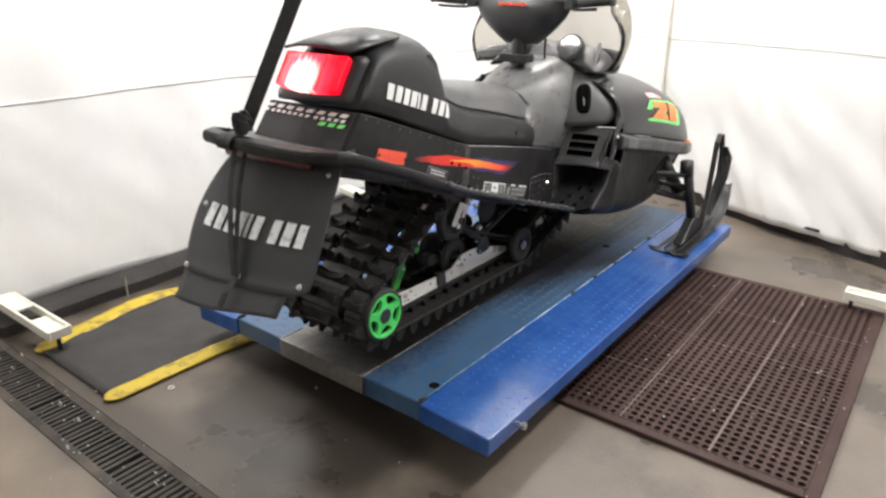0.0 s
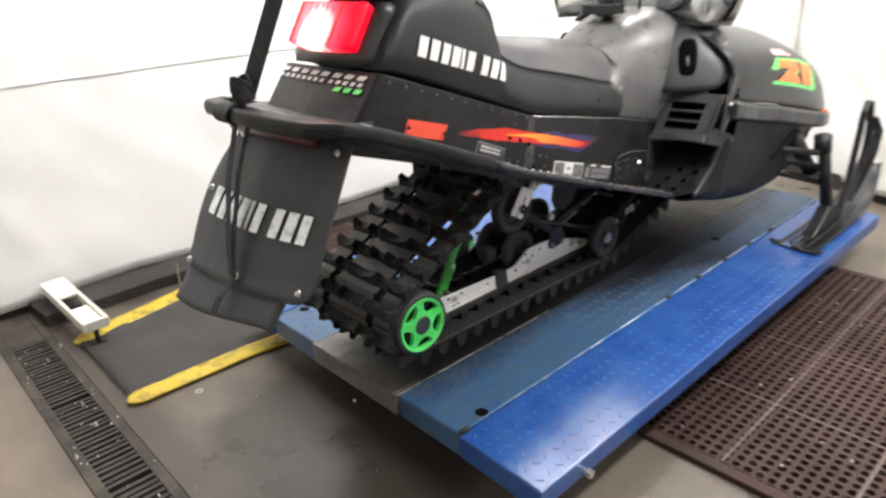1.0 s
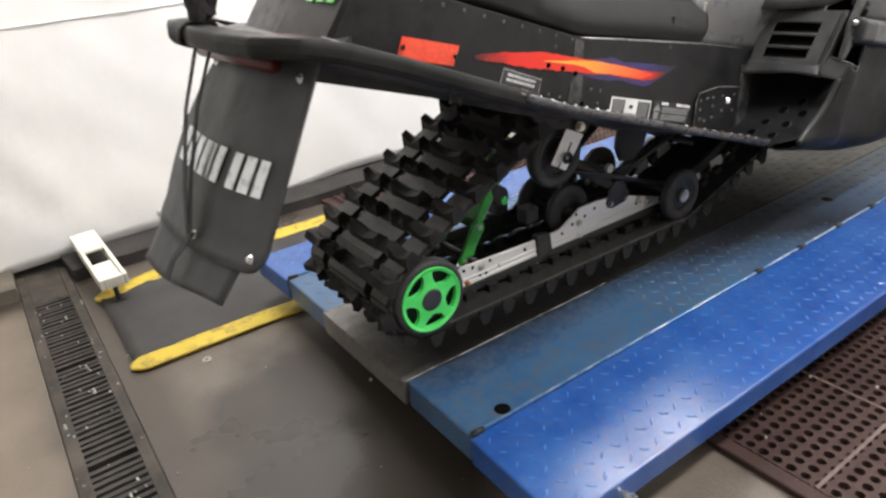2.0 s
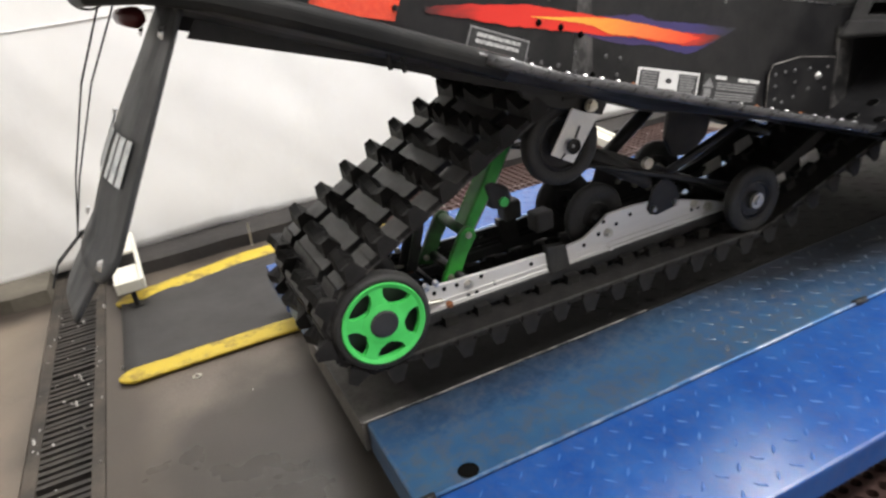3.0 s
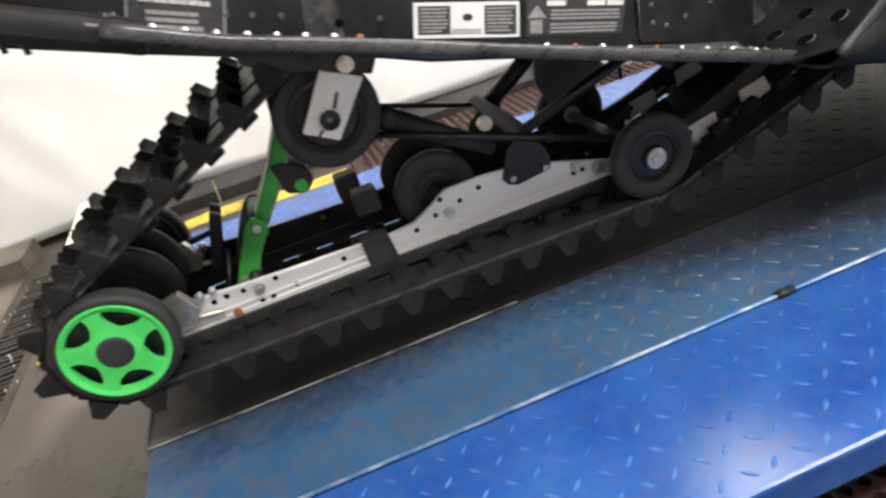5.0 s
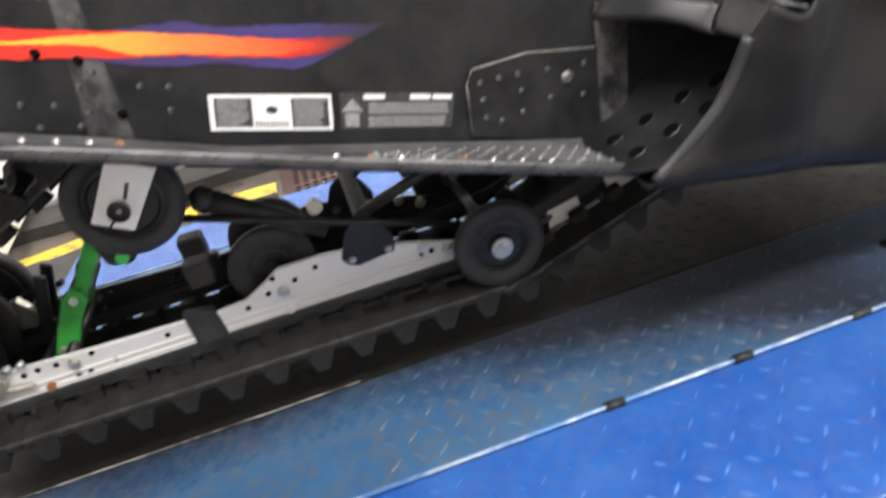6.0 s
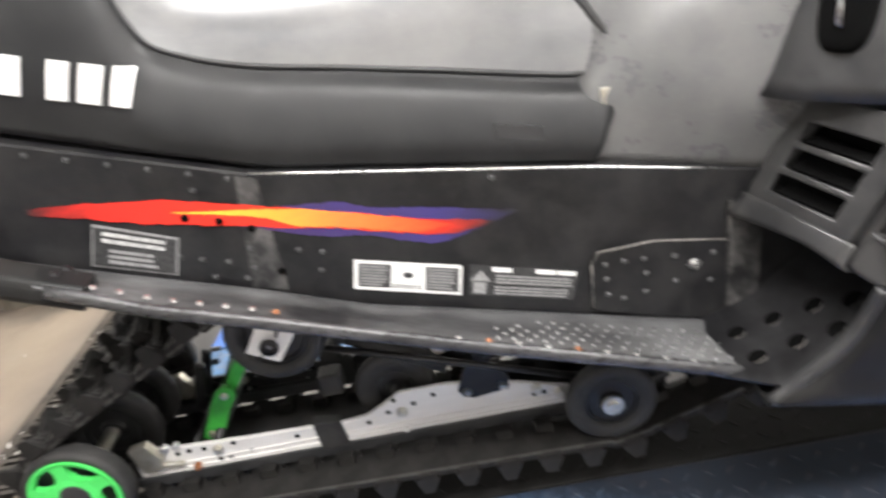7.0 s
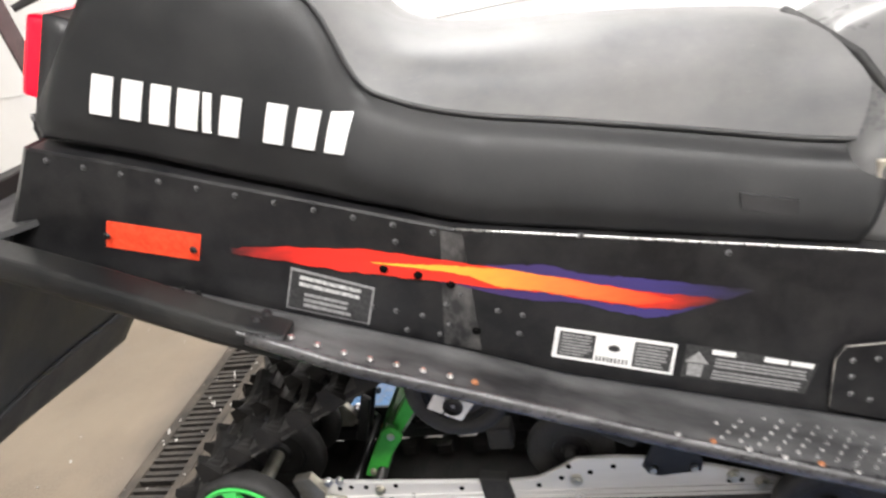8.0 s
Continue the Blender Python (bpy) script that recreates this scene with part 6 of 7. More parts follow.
box(bm, -0.012, 0.012, -0.009, 0.009, -0.007, 0.007, pose(0.112, 0.482, 0.548, -30, 0, 0))
soften(part("spring_end", bm, "clip_steel", spring), 0.002)
for z, y in ((0.505, 0.93), (0.48, 0.94)):
    bm = bmesh.new()
    rod(bm, (-0.12, y + 0.02, z), (0.13, y, z), 0.007, 10)
    part("front_tube", bm, "steel" if z > 0.5 else "dark_steel", sled, smooth=True)
# blue clamp showing behind the skid
bm = bmesh.new()
rod(bm, (-0.12, 0.10, 0.375), (-0.12, 0.20, 0.385), 0.006)
part("adjuster_rod", bm, "dark_steel", sled)

# ---- front body ----
# (y, parting half-width, parting z, shoulder x, shoulder z, top x, top z, middle z)
HOOD = ((1.21, 0.372, 0.765, 0.335, 0.90, 0.22, 0.965, 0.975), (1.32, 0.38, 0.745, 0.35, 0.89, 0.23, 0.97, 0.99), (1.5, 0.385, 0.71, 0.357, 0.872, 0.23, 0.95, 0.975), (1.75, 0.385, 0.655, 0.355, 0.832, 0.22, 0.905, 0.925), (1.98, 0.372, 0.605, 0.335, 0.758, 0.2, 0.82, 0.835), (2.16, 0.33, 0.572, 0.29, 0.675, 0.17, 0.72, 0.73), (2.29, 0.245, 0.555, 0.21, 0.61, 0.12, 0.64, 0.645), (2.36, 0.12, 0.55, 0.1, 0.575, 0.05, 0.59, 0.592))
bm = bmesh.new()
hood_grid = skin(bm, [[(wp, y, zp + 0.004), (wp, y, zp + 0.03), (ws, y, zs), (xt, y, zt), (xt * 0.5, y, zm), (0, y, zm)] for y, wp, zp, ws, zs, xt, zt, zm in HOOD])
hood = thick(part("hood", bm, "hood_paint", sled, "glossy black hood with orange and green graphics", smooth=True), 0.004, -1)
BELLY = [[(0.0, 1.04, 0.475), (0.25, 1.035, 0.48), (0.335, 1.02, 0.488), (0.371, 1.015, 0.51), (0.375, 1.05, 0.54), (0.384, 1.084, 0.582), (0.389, 1.102, 0.622), (0.395, 1.109, 0.65), (0.404, 1.126, 0.68)]]
for y, wp, zp, zb, k in ((1.168, 0.408, 0.663, 0.44, 1.0), (1.205, 0.398, 0.725, 0.43, 1.0), (1.27, 0.378, 0.756, 0.41, 1.0), (1.45, 0.382, 0.72, 0.37, 1.0), (1.72, 0.384, 0.662, 0.355, 0.97), (1.98, 0.372, 0.605, 0.375, 0.92), (2.16, 0.33, 0.572, 0.415, 0.85), (2.29, 0.245, 0.555, 0.465, 0.8), (2.36, 0.12, 0.55, 0.51, 0.7)):
    BELLY.append([(0.0, y, zb - 0.015), (0.62 * wp * k, y, zb - 0.005), (0.84 * wp * k, y, zb + 0.02)] + [(wp * k * (0.92 + 0.0135 * i) + wp * (1 - k) * i / 6, y, zb + 0.045 + (zp - zb - 0.045) * (i / 5)) for i in range(0, 6)])
bm = bmesh.new()
rows = []
for s in BELLY:
    rows.append(list(reversed(s)))
belly_grid = skin(bm, rows)
belly = thick(part("belly_pan", bm, "belly_plastic", sled, "dark grey plastic belly pan", smooth=True), 0.005, -1)
# rolled lip round the footwell opening
for s in (1, -1):
    bm = bmesh.new()
    sweep(bm, [(s * x, y - 0.002, z) for x, y, z in spline(BELLY[0][3:8], 5)], loop(0.0065, 8), up=(1, 0, 0))
    part("footwell_lip", bm, "black_plastic", belly, smooth=True)
# parting strip between hood and belly pan
for s in (1, -1):
    bm = bmesh.new()
    ps = [(1.156, 0.384, 0.752), (1.2, 0.389, 0.742)] + [(y, wp - 0.002, zp - 0.03) for y, wp, zp, *_ in HOOD[1:7]]
    sweep(bm, [(s * x, y, z) for y, x, z in ps], [(-0.012, -0.032), (0.02, -0.028), (0.03, -0.02), (0.029, 0.02), (0.02, 0.028), (-0.012, 0.032)] if s > 0 else [(0.012, 0.032), (-0.02, 0.028), (-0.029, 0.02), (-0.03, -0.02), (-0.02, -0.028), (0.012, -0.032)])
    soften(part("side_moulding", bm, "black_plastic", sled, "thick grey plastic side moulding"), 0.005, 2)
    bm = bmesh.new()
    box(bm, -0.008, 0.006, -0.02, 0.02, -0.012, 0.012, pose(s * 0.366, 2.05, 0.585, 8, 0, -14 * s))
    part("marker_light", bm, "amber", sled, "small amber side marker")
# front slots in the belly pan
def belly_x(y, z):
    """How far out the pan's right side stands at (y, z)."""
    g = belly_grid.reshape(-1, 3)
    g = g[g[:, 0] > 0.2]
    return float(g[np.argmin((g[:, 1] - y) ** 2 + (g[:, 2] - z) ** 2), 0])


# each slot is a black bar painting the shade inside it
for ya, za, yb, zb in ((1.6, 0.5, 1.75, 0.588), (1.835, 0.468, 1.98, 0.545)):
    bm = bmesh.new()
    sweep(bm, [(belly_x(ya + (yb - ya) * t, za + (zb - za) * t) + 0.001, ya + (yb - ya) * t, za + (zb - za) * t) for t in (0, 0.33, 0.66, 1)], [(-0.008, -0.016), (0.004, -0.013), (0.004, 0.013), (-0.008, 0.016)])
    part("air_slot", bm, "hole_black", belly)

# hood graphics: plain shapes
def hood_point(y, t, out):
    """On the right side of the hood skin: t from just above the parting line (0) to the shoulder (1) and over it."""
    col = 4 + 4 * t
    i = int(col)
    line = hood_grid[:, i] + (hood_grid[:, i + 1] - hood_grid[:, i]) * (col - i)
    return Vector((float(np.interp(y, line[:, 1], line[:, 0])) + out, y, float(np.interp(y, line[:, 1], line[:, 2])) + out * 0.4))


def hood_patch(corners, material, out, label):
    (y0, t0), (y1, t1), (y2, t2), (y3, t3) = ((1.5 + 0.85 * (y - 1.5), 0.26 + 0.62 * t) for y, t in corners)
    b = bmesh.new()
    grid(b, lambda u, v: hood_point((y0 + (y1 - y0) * u) * (1 - v) + (y3 + (y2 - y3) * u) * v, (t0 + (t1 - t0) * u) * (1 - v) + (t3 + (t2 - t3) * u) * v, out), 10, 8)
    part("graphic", b, material, hood, label, smooth=True)


for q in (((1.45, 0.1), (1.93, 0.1), (1.93, 0.22), (1.47, 0.25)), ((1.44, 0.62), (1.52, 0.62), (1.53, 1.0), (1.5, 1.05)), ((1.5, 0.98), (1.9, 1.0), (1.9, 1.1), (1.5, 1.1)), ((1.55, 0.3), (1.66, 0.3), (1.74, 0.7), (1.58, 0.6)), ((1.86, 0.2), (1.95, 0.2), (1.92, 0.9), (1.88, 0.9))):
    hood_patch(q, "logo_green", 0.003, "green graphic outline")
for q in (((1.5, 0.24), (1.74, 0.24), (1.72, 0.48), (1.56, 0.5)), ((1.52, 0.7), (1.72, 0.72), (1.7, 1.0), (1.54, 1.0)), ((1.56, 0.46), (1.68, 0.46), (1.72, 0.74), (1.62, 0.74)), ((1.76, 0.24), (1.88, 0.24), (1.88, 0.98), (1.74, 0.98))):
    hood_patch(q, "logo_orange", 0.0045, "orange graphic shape")
hood_patch(((1.5, 1.2), (1.68, 1.2), (1.6, 1.5), (1.5, 1.5)), "logo_pink", 0.003, "pale pink graphic flash")

# footwell: toe plate with drain holes, inner walls
TOE = [(0.985, 0.495), (1.03, 0.508), (1.07, 0.525), (1.12, 0.56), (1.15, 0.583), (1.25, 0.64), (1.335, 0.704)]
for s in (-1, 1):
    bm = bmesh.new()
    grid(bm, lambda u, v, s=s: (s * (HW + 0.002 + (0.118 + 0.072 * min(1, v * 5)) * u), 0.985 + 0.35 * v, lerp(TOE, 0.985 + 0.35 * v)), 4, 16)
    foot = thick(part("toe_plate", bm, "toe_paint", sled, "scuffed black footwell plate with drain holes"), 0.003, 0)
# drain holes are black discs, the shade inside painted on the plate
for x, y in ((0.241, 1.03), (0.25, 1.071), (0.272, 1.108), (0.294, 1.032), (0.303, 1.074), (0.323, 1.108), (0.302, 1.136)):
    bm = bmesh.new()
    lathe(bm, [(0.0005, 0.0), (0.0098, 0.0), (0.0115, -0.0015), (0.0098, -0.003), (0.0005, -0.003)], (0, 0, 0), 20)
    slope = math.degrees(math.atan((lerp(TOE, y + 0.01) - lerp(TOE, y - 0.01)) / 0.02))
    bmesh.ops.transform(bm, matrix=pose(x, y, lerp(TOE, y) + 0.0035, slope, 0, 0) @ pose(0, 0, 0, 0, -90, 0), verts=bm.verts)
    part("drain_hole", bm, "hole_black", foot)
    # pale arc on one side of the hole paints the glint of its rim
    bm = bmesh.new()
    sweep(bm, [(0.0114 * math.cos(a), 0.0114 * math.sin(a), 0) for a in (radians(v) for v in range(-40, 60, 10))], loop(0.0006, 5))
    bmesh.ops.transform(bm, matrix=pose(x, y, lerp(TOE, y) + 0.004, slope, 0, 0), verts=bm.verts)
    part("rim_glint", bm, "bare_edge", foot, "painted glint on one side of the drain hole", smooth=True)
for s in (1, -1):
    bm = bmesh.new()
    prism(bm, [(1.32, 0.685), (1.345, 0.685), (1.345, 0.712), (1.165, 0.712), (1.165, 0.706), (1.32, 0.706)], min(s * HW, s * 0.375), max(s * HW, s * 0.375))
    part("footwell_liner", bm, "tunnel_paint", sled)

# louvre panel
for s in (1, -1):
    TL, TR, BR, BL = (Vector((0.196, 1.133, 0.792)), Vector((0.37, 1.176, 0.791)), Vector((0.36, 1.112, 0.672)), Vector((0.197, 1.069, 0.674)))

    def lou(u, v, out=0.0, s=s):
        p = TL.lerp(TR, u).lerp(BL.lerp(BR, u), v)
        nrm = (TR - TL).cross(BL - TL).normalized() * -1
        p = p + nrm * out
        return (s * p.x, p.y, p.z)

    bm = bmesh.new()
    us, vs = [-0.06, 0.11, 0.69, 0.87], [0, 0.23, 0.41, 0.47, 0.65, 0.71, 0.88, 1]
    gv = {(i, j): bm.verts.new(lou(us[i] + (0.0 if i in (0, 3) else 0.02 * (0.5 - vs[j])), vs[j])) for i in range(4) for j in range(8)}
    for i in range(3):
        for j in range(7):
            if i == 1 and j in (1, 3, 5):
                continue
            bm.faces.new((gv[i, j], gv[i + 1, j], gv[i + 1, j + 1], gv[i, j + 1]))
    lp = soften(thick(part("louvre_panel", bm, "dusty_plastic", sled, "grey plastic louvre panel with three slots"), 0.007, 0), 0.0025, 2)
    # black sheet behind the slots paints their inner shade
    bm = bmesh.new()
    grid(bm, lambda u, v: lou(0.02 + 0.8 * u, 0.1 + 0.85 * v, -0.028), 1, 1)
    part("slot_shade", bm, "hole_black", lp)
    # slats coloured near-black so the slots look shaded inside
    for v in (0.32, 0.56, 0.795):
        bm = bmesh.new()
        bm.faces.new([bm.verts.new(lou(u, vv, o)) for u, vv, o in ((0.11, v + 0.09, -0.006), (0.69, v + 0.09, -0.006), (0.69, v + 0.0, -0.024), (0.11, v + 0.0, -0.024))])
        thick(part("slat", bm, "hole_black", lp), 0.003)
    # moulded lip below the slots, turned in over the top of the footwell
    bm = bmesh.new()
    skin(bm, [[(s * x, y, z) for x, y, z in row] for row in (
        ((0.187, 1.064, 0.678), (0.23, 1.075, 0.678), (0.298, 1.094, 0.676), (0.35, 1.107, 0.675)),
        ((0.185, 1.051, 0.662), (0.226, 1.064, 0.663), (0.298, 1.084, 0.664), (0.352, 1.097, 0.66)),
        ((0.184, 1.046, 0.653), (0.225, 1.061, 0.656), (0.298, 1.082, 0.659), (0.354, 1.095, 0.653)),
        ((0.186, 1.056, 0.65), (0.226, 1.072, 0.653), (0.298, 1.094, 0.656), (0.354, 1.107, 0.651)))], 4, 4, mirror=False)
    thick(part("louvre_lip", bm, "dusty_plastic", lp, smooth=True), 0.004)
    # lower border beside the slots, a step behind the raised panel
    bm = bmesh.new()
    skin(bm, [[lou(u, v, o) for v in (-0.02, 0.35, 0.7, 1.04)] for u, o in ((0.845, -0.005), (0.9, -0.004), (0.945, -0.005), (0.955, -0.011), (0.957, -0.03))], 3, 3, mirror=False)
    thick(part("cheek_panel", bm, "dusty_plastic", sled, smooth=True), 0.003)
    # near-black sheet that paints the shade of the groove the latch lies in
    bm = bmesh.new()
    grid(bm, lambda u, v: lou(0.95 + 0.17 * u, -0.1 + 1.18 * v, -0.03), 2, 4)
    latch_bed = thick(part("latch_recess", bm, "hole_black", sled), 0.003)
    # corner of the pan below the groove, its upper rim painted pale as a lit edge
    bm = bmesh.new()
    skin(bm, [[(s * x, y, z) for x, y, z in row] for row in (
        ((0.364, 1.122, 0.694), (0.386, 1.132, 0.686), (0.402, 1.142, 0.678)),
        ((0.364, 1.111, 0.695), (0.388, 1.118, 0.688), (0.405, 1.128, 0.681)),
        ((0.356, 1.104, 0.676), (0.38, 1.111, 0.668), (0.402, 1.119, 0.666)),
        ((0.35, 1.096, 0.654), (0.374, 1.102, 0.65), (0.397, 1.111, 0.648)),
        ((0.35, 1.108, 0.652), (0.374, 1.114, 0.648), (0.394, 1.122, 0.646)))], 3, 4, mirror=False)
    thick(part("pan_corner", bm, "dusty_plastic", sled, smooth=True), 0.003)
    bm = bmesh.new()
    sweep(bm, spline([(s * 0.366, 1.11, 0.6965), (s * 0.388, 1.117, 0.69), (s * 0.4055, 1.128, 0.682), (s * 0.4055, 1.145, 0.674), (s * 0.404, 1.166, 0.666)], 3), loop(0.0022, 6), up=(0, 1, 0))
    part("recess_rim", bm, "scuffed_paint", latch_bed, "pale rim of the latch groove, its lit edge painted on", smooth=True)
    # panel that closes the gap between console and hood
    bm = bmesh.new()
    skin(bm, [[(s * x, y, z) for x, y, z in row] for row in (
        ((0.35, 1.2, 0.8), (0.342, 1.24, 0.88), (0.3, 1.272, 0.94)),
        ((0.366, 1.208, 0.798), (0.352, 1.235, 0.87), (0.302, 1.255, 0.935)),
        ((0.38, 1.225, 0.795), (0.352, 1.235, 0.865), (0.296, 1.24, 0.927)))], 3, 3, mirror=False)
    thick(part("hood_side_panel", bm, "dusty_plastic", sled, smooth=True), 0.004)
    # rubber hood latch
    bm = bmesh.new()
    sweep(bm, [(s * 0.386, 1.122, 0.69), (s * 0.387, 1.132, 0.73), (s * 0.383, 1.149, 0.77), (s * 0.378, 1.18, 0.802), (s * 0.366, 1.225, 0.835)], [(-0.004, -0.0125), (0.004, -0.0125), (0.0065, 0.0), (0.004, 0.0125), (-0.004, 0.0125)], up=(0, 1, 0))
    latch = soften(part("hood_latch", bm, "rubber", sled, "black rubber hood latch strap"), 0.002)
    bm = bmesh.new()
    sweep(bm, [(s * 0.389, 1.121, 0.694), (s * 0.3925, 1.126, 0.714), (s * 0.393, 1.136, 0.742)], [(-0.002, -0.0105), (0.002, -0.0105), (0.0035, 0.0), (0.002, 0.0105), (-0.002, 0.0105)], up=(0, 1, 0))
    part("pull_tab", bm, "dusty_plastic", latch, "ribbed grey pull tab")
    bm = bmesh.new()
    bmesh.ops.create_uvsphere(bm, u_segments=14, v_segments=8, radius=0.0075, matrix=Matrix.Translation((s * 0.391, 1.147, 0.77)))
    part("latch_stud", bm, "steel", latch, smooth=True)

# tank and console
bm = bmesh.new()
TANK = []
for y, zb, xb, xm, zm, xs, zs, zt in ((0.885, 0.744, 0.152, 0.153, 0.8, 0.12, 0.86, 0.953), (0.95, 0.728, 0.158, 0.166, 0.8, 0.14, 0.9, 0.98), (1.04, 0.705, 0.168, 0.19, 0.79, 0.165, 0.925, 1.01), (1.15, 0.68, 0.18, 0.21, 0.79, 0.185, 0.945, 1.035), (1.3, 0.66, 0.18, 0.22, 0.8, 0.19, 0.95, 1.035), (1.42, 0.66, 0.16, 0.2, 0.82, 0.17, 0.93, 0.995)):
    TANK.append([(xb, y, zb), (xm, y, zm), (xm * 0.98, y, (zm + zs) / 2), (xs, y, zs), (xs * 0.6, y, zt - 0.012), (0, y, zt)])
skin(bm, TANK, caps=True)
tank = part("fuel_tank", bm, "tank_plastic", sled, "dusty dark grey fuel tank behind the handlebar", smooth=True)
bm = bmesh.new()
rim = [(0.153, 0.89, 0.757), (0.152, 0.915, 0.80), (0.14, 0.932, 0.845), (0.124, 0.928, 0.885), (0.095, 0.905, 0.925), (0.05, 0.875, 0.952), (0, 0.862, 0.962)]
rim += [(-x, y, z) for x, y, z in reversed(rim[:-1])]
sweep(bm, [(x * 1.02, y, z + 0.002) for x, y, z in rim], loop(0.006, 8))
part("tank_seam", bm, "rubber", tank, smooth=True)
bm = bmesh.new()
box(bm, 0.149, 0.158, 0.905, 0.918, 0.80, 0.835)
soften(part("seat_clip", bm, "zinc", tank), 0.002)

# console cheek with grab slot
for s in (1, -1):
    bm = bmesh.new()
    loft(bm, [
        [(s * 0.17, 1.06, 0.80), (s * 0.225, 1.085, 0.80), (s * 0.262, 1.125, 0.80), (s * 0.352, 1.195, 0.80)],
        [(s * 0.165, 1.09, 0.88), (s * 0.215, 1.115, 0.88), (s * 0.25, 1.155, 0.88), (s * 0.345, 1.235, 0.88)],
        [(s * 0.16, 1.125, 0.95), (s * 0.2, 1.15, 0.955), (s * 0.235, 1.185, 0.955), (s * 0.3, 1.27, 0.94)],
        [(s * 0.15, 1.2, 0.985), (s * 0.18, 1.21, 0.99), (s * 0.215, 1.24, 0.985), (s * 0.26, 1.32, 0.97)],
    ], mirror=False, caps=False)
    cons = thick(rounder(part("console_cheek", bm, "black_plastic", sled, "dark plastic console beside the tank", smooth=True), 2), 0.006, -1)
    bm = bmesh.new()
    ax = Vector((s * 0.8, 0.6, 0)).normalized()
    nm = Vector((s * 0.6, -0.8, 0.25)).normalized()
    turn_m = Matrix((ax, nm.cross(ax), nm)).transposed().to_4x4()
    # recess drawn as a near-black solid, its shade put in the colour
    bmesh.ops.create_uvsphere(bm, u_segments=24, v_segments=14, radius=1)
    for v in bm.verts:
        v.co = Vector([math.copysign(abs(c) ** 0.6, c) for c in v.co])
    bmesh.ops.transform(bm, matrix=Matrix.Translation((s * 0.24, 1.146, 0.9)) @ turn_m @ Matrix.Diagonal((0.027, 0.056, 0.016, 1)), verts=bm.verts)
    slot = part("grab_slot", bm, "hole_black", cons, "grab-handle recess, its shade drawn as a black solid", smooth=True)
    # steel rod added to paint the tall highlight inside the recess
    bm = bmesh.new()
    rod(bm, (s * 0.252, 1.128, 0.875), (s * 0.238, 1.14, 0.93), 0.0035, 8)
    part("round_bar", bm, "steel", slot, smooth=True)

# handlebar
bars_l_r = []
bm = bmesh.new()
loft(bm, [
    [(0.0, 0.95, 1.275), (0.1, 0.955, 1.272), (0.17, 0.97, 1.264), (0.188, 1.0, 1.255), (0.17, 1.03, 1.25), (0.0, 1.045, 1.25)],
    [(0.0, 0.925, 1.235), (0.1, 0.93, 1.232), (0.175, 0.962, 1.226), (0.19, 1.0, 1.22), (0.17, 1.04, 1.215), (0.0, 1.06, 1.215)],
    [(0.0, 0.925, 1.18), (0.09, 0.932, 1.18), (0.145, 0.965, 1.178), (0.158, 1.0, 1.172), (0.14, 1.04, 1.17), (0.0, 1.06, 1.17)],
    [(0.0, 0.945, 1.125), (0.065, 0.95, 1.125), (0.1, 0.975, 1.122), (0.108, 1.005, 1.12), (0.095, 1.04, 1.12), (0.0, 1.055, 1.12)],
    [(0.0, 0.975, 1.085), (0.04, 0.978, 1.085), (0.06, 0.99, 1.083), (0.064, 1.01, 1.08), (0.055, 1.035, 1.08), (0.0, 1.04, 1.08)],
], mirror=False, caps=False)
g = bmesh.ops.duplicate(bm, geom=bm.verts[:] + bm.edges[:] + bm.faces[:])
dup = [e for e in g["geom"] if isinstance(e, bmesh.types.BMVert)]
bmesh.ops.scale(bm, vec=(-1, 1, 1), verts=dup)
bmesh.ops.remove_doubles(bm, verts=bm.verts[:], dist=0.0008)
pod = rounder(part("handlebar_pad", bm, "black_plastic", sled, "black handlebar pad with a faded red print", smooth=True), 2)
thick(pod, 0.006, -1)
bm = bmesh.new()
grid(bm, lambda u, v: (-0.17 + 0.34 * u, 0.962 + 0.08 * v, 1.272 - 0.014 * abs(2 * u - 1) - 0.014 * v), 8, 3)
thick(part("pad_top", bm, "black_plastic", pod, smooth=True), 0.008)
for k in range(4):
    bm = bmesh.new()
    x = -0.055 + 0.028 * k
    box(bm, x, x + 0.022, 0.925, 0.929, 1.24, 1.251, )
    part("printed_bar", bm, "reflector", pod, "faded red printed bar")
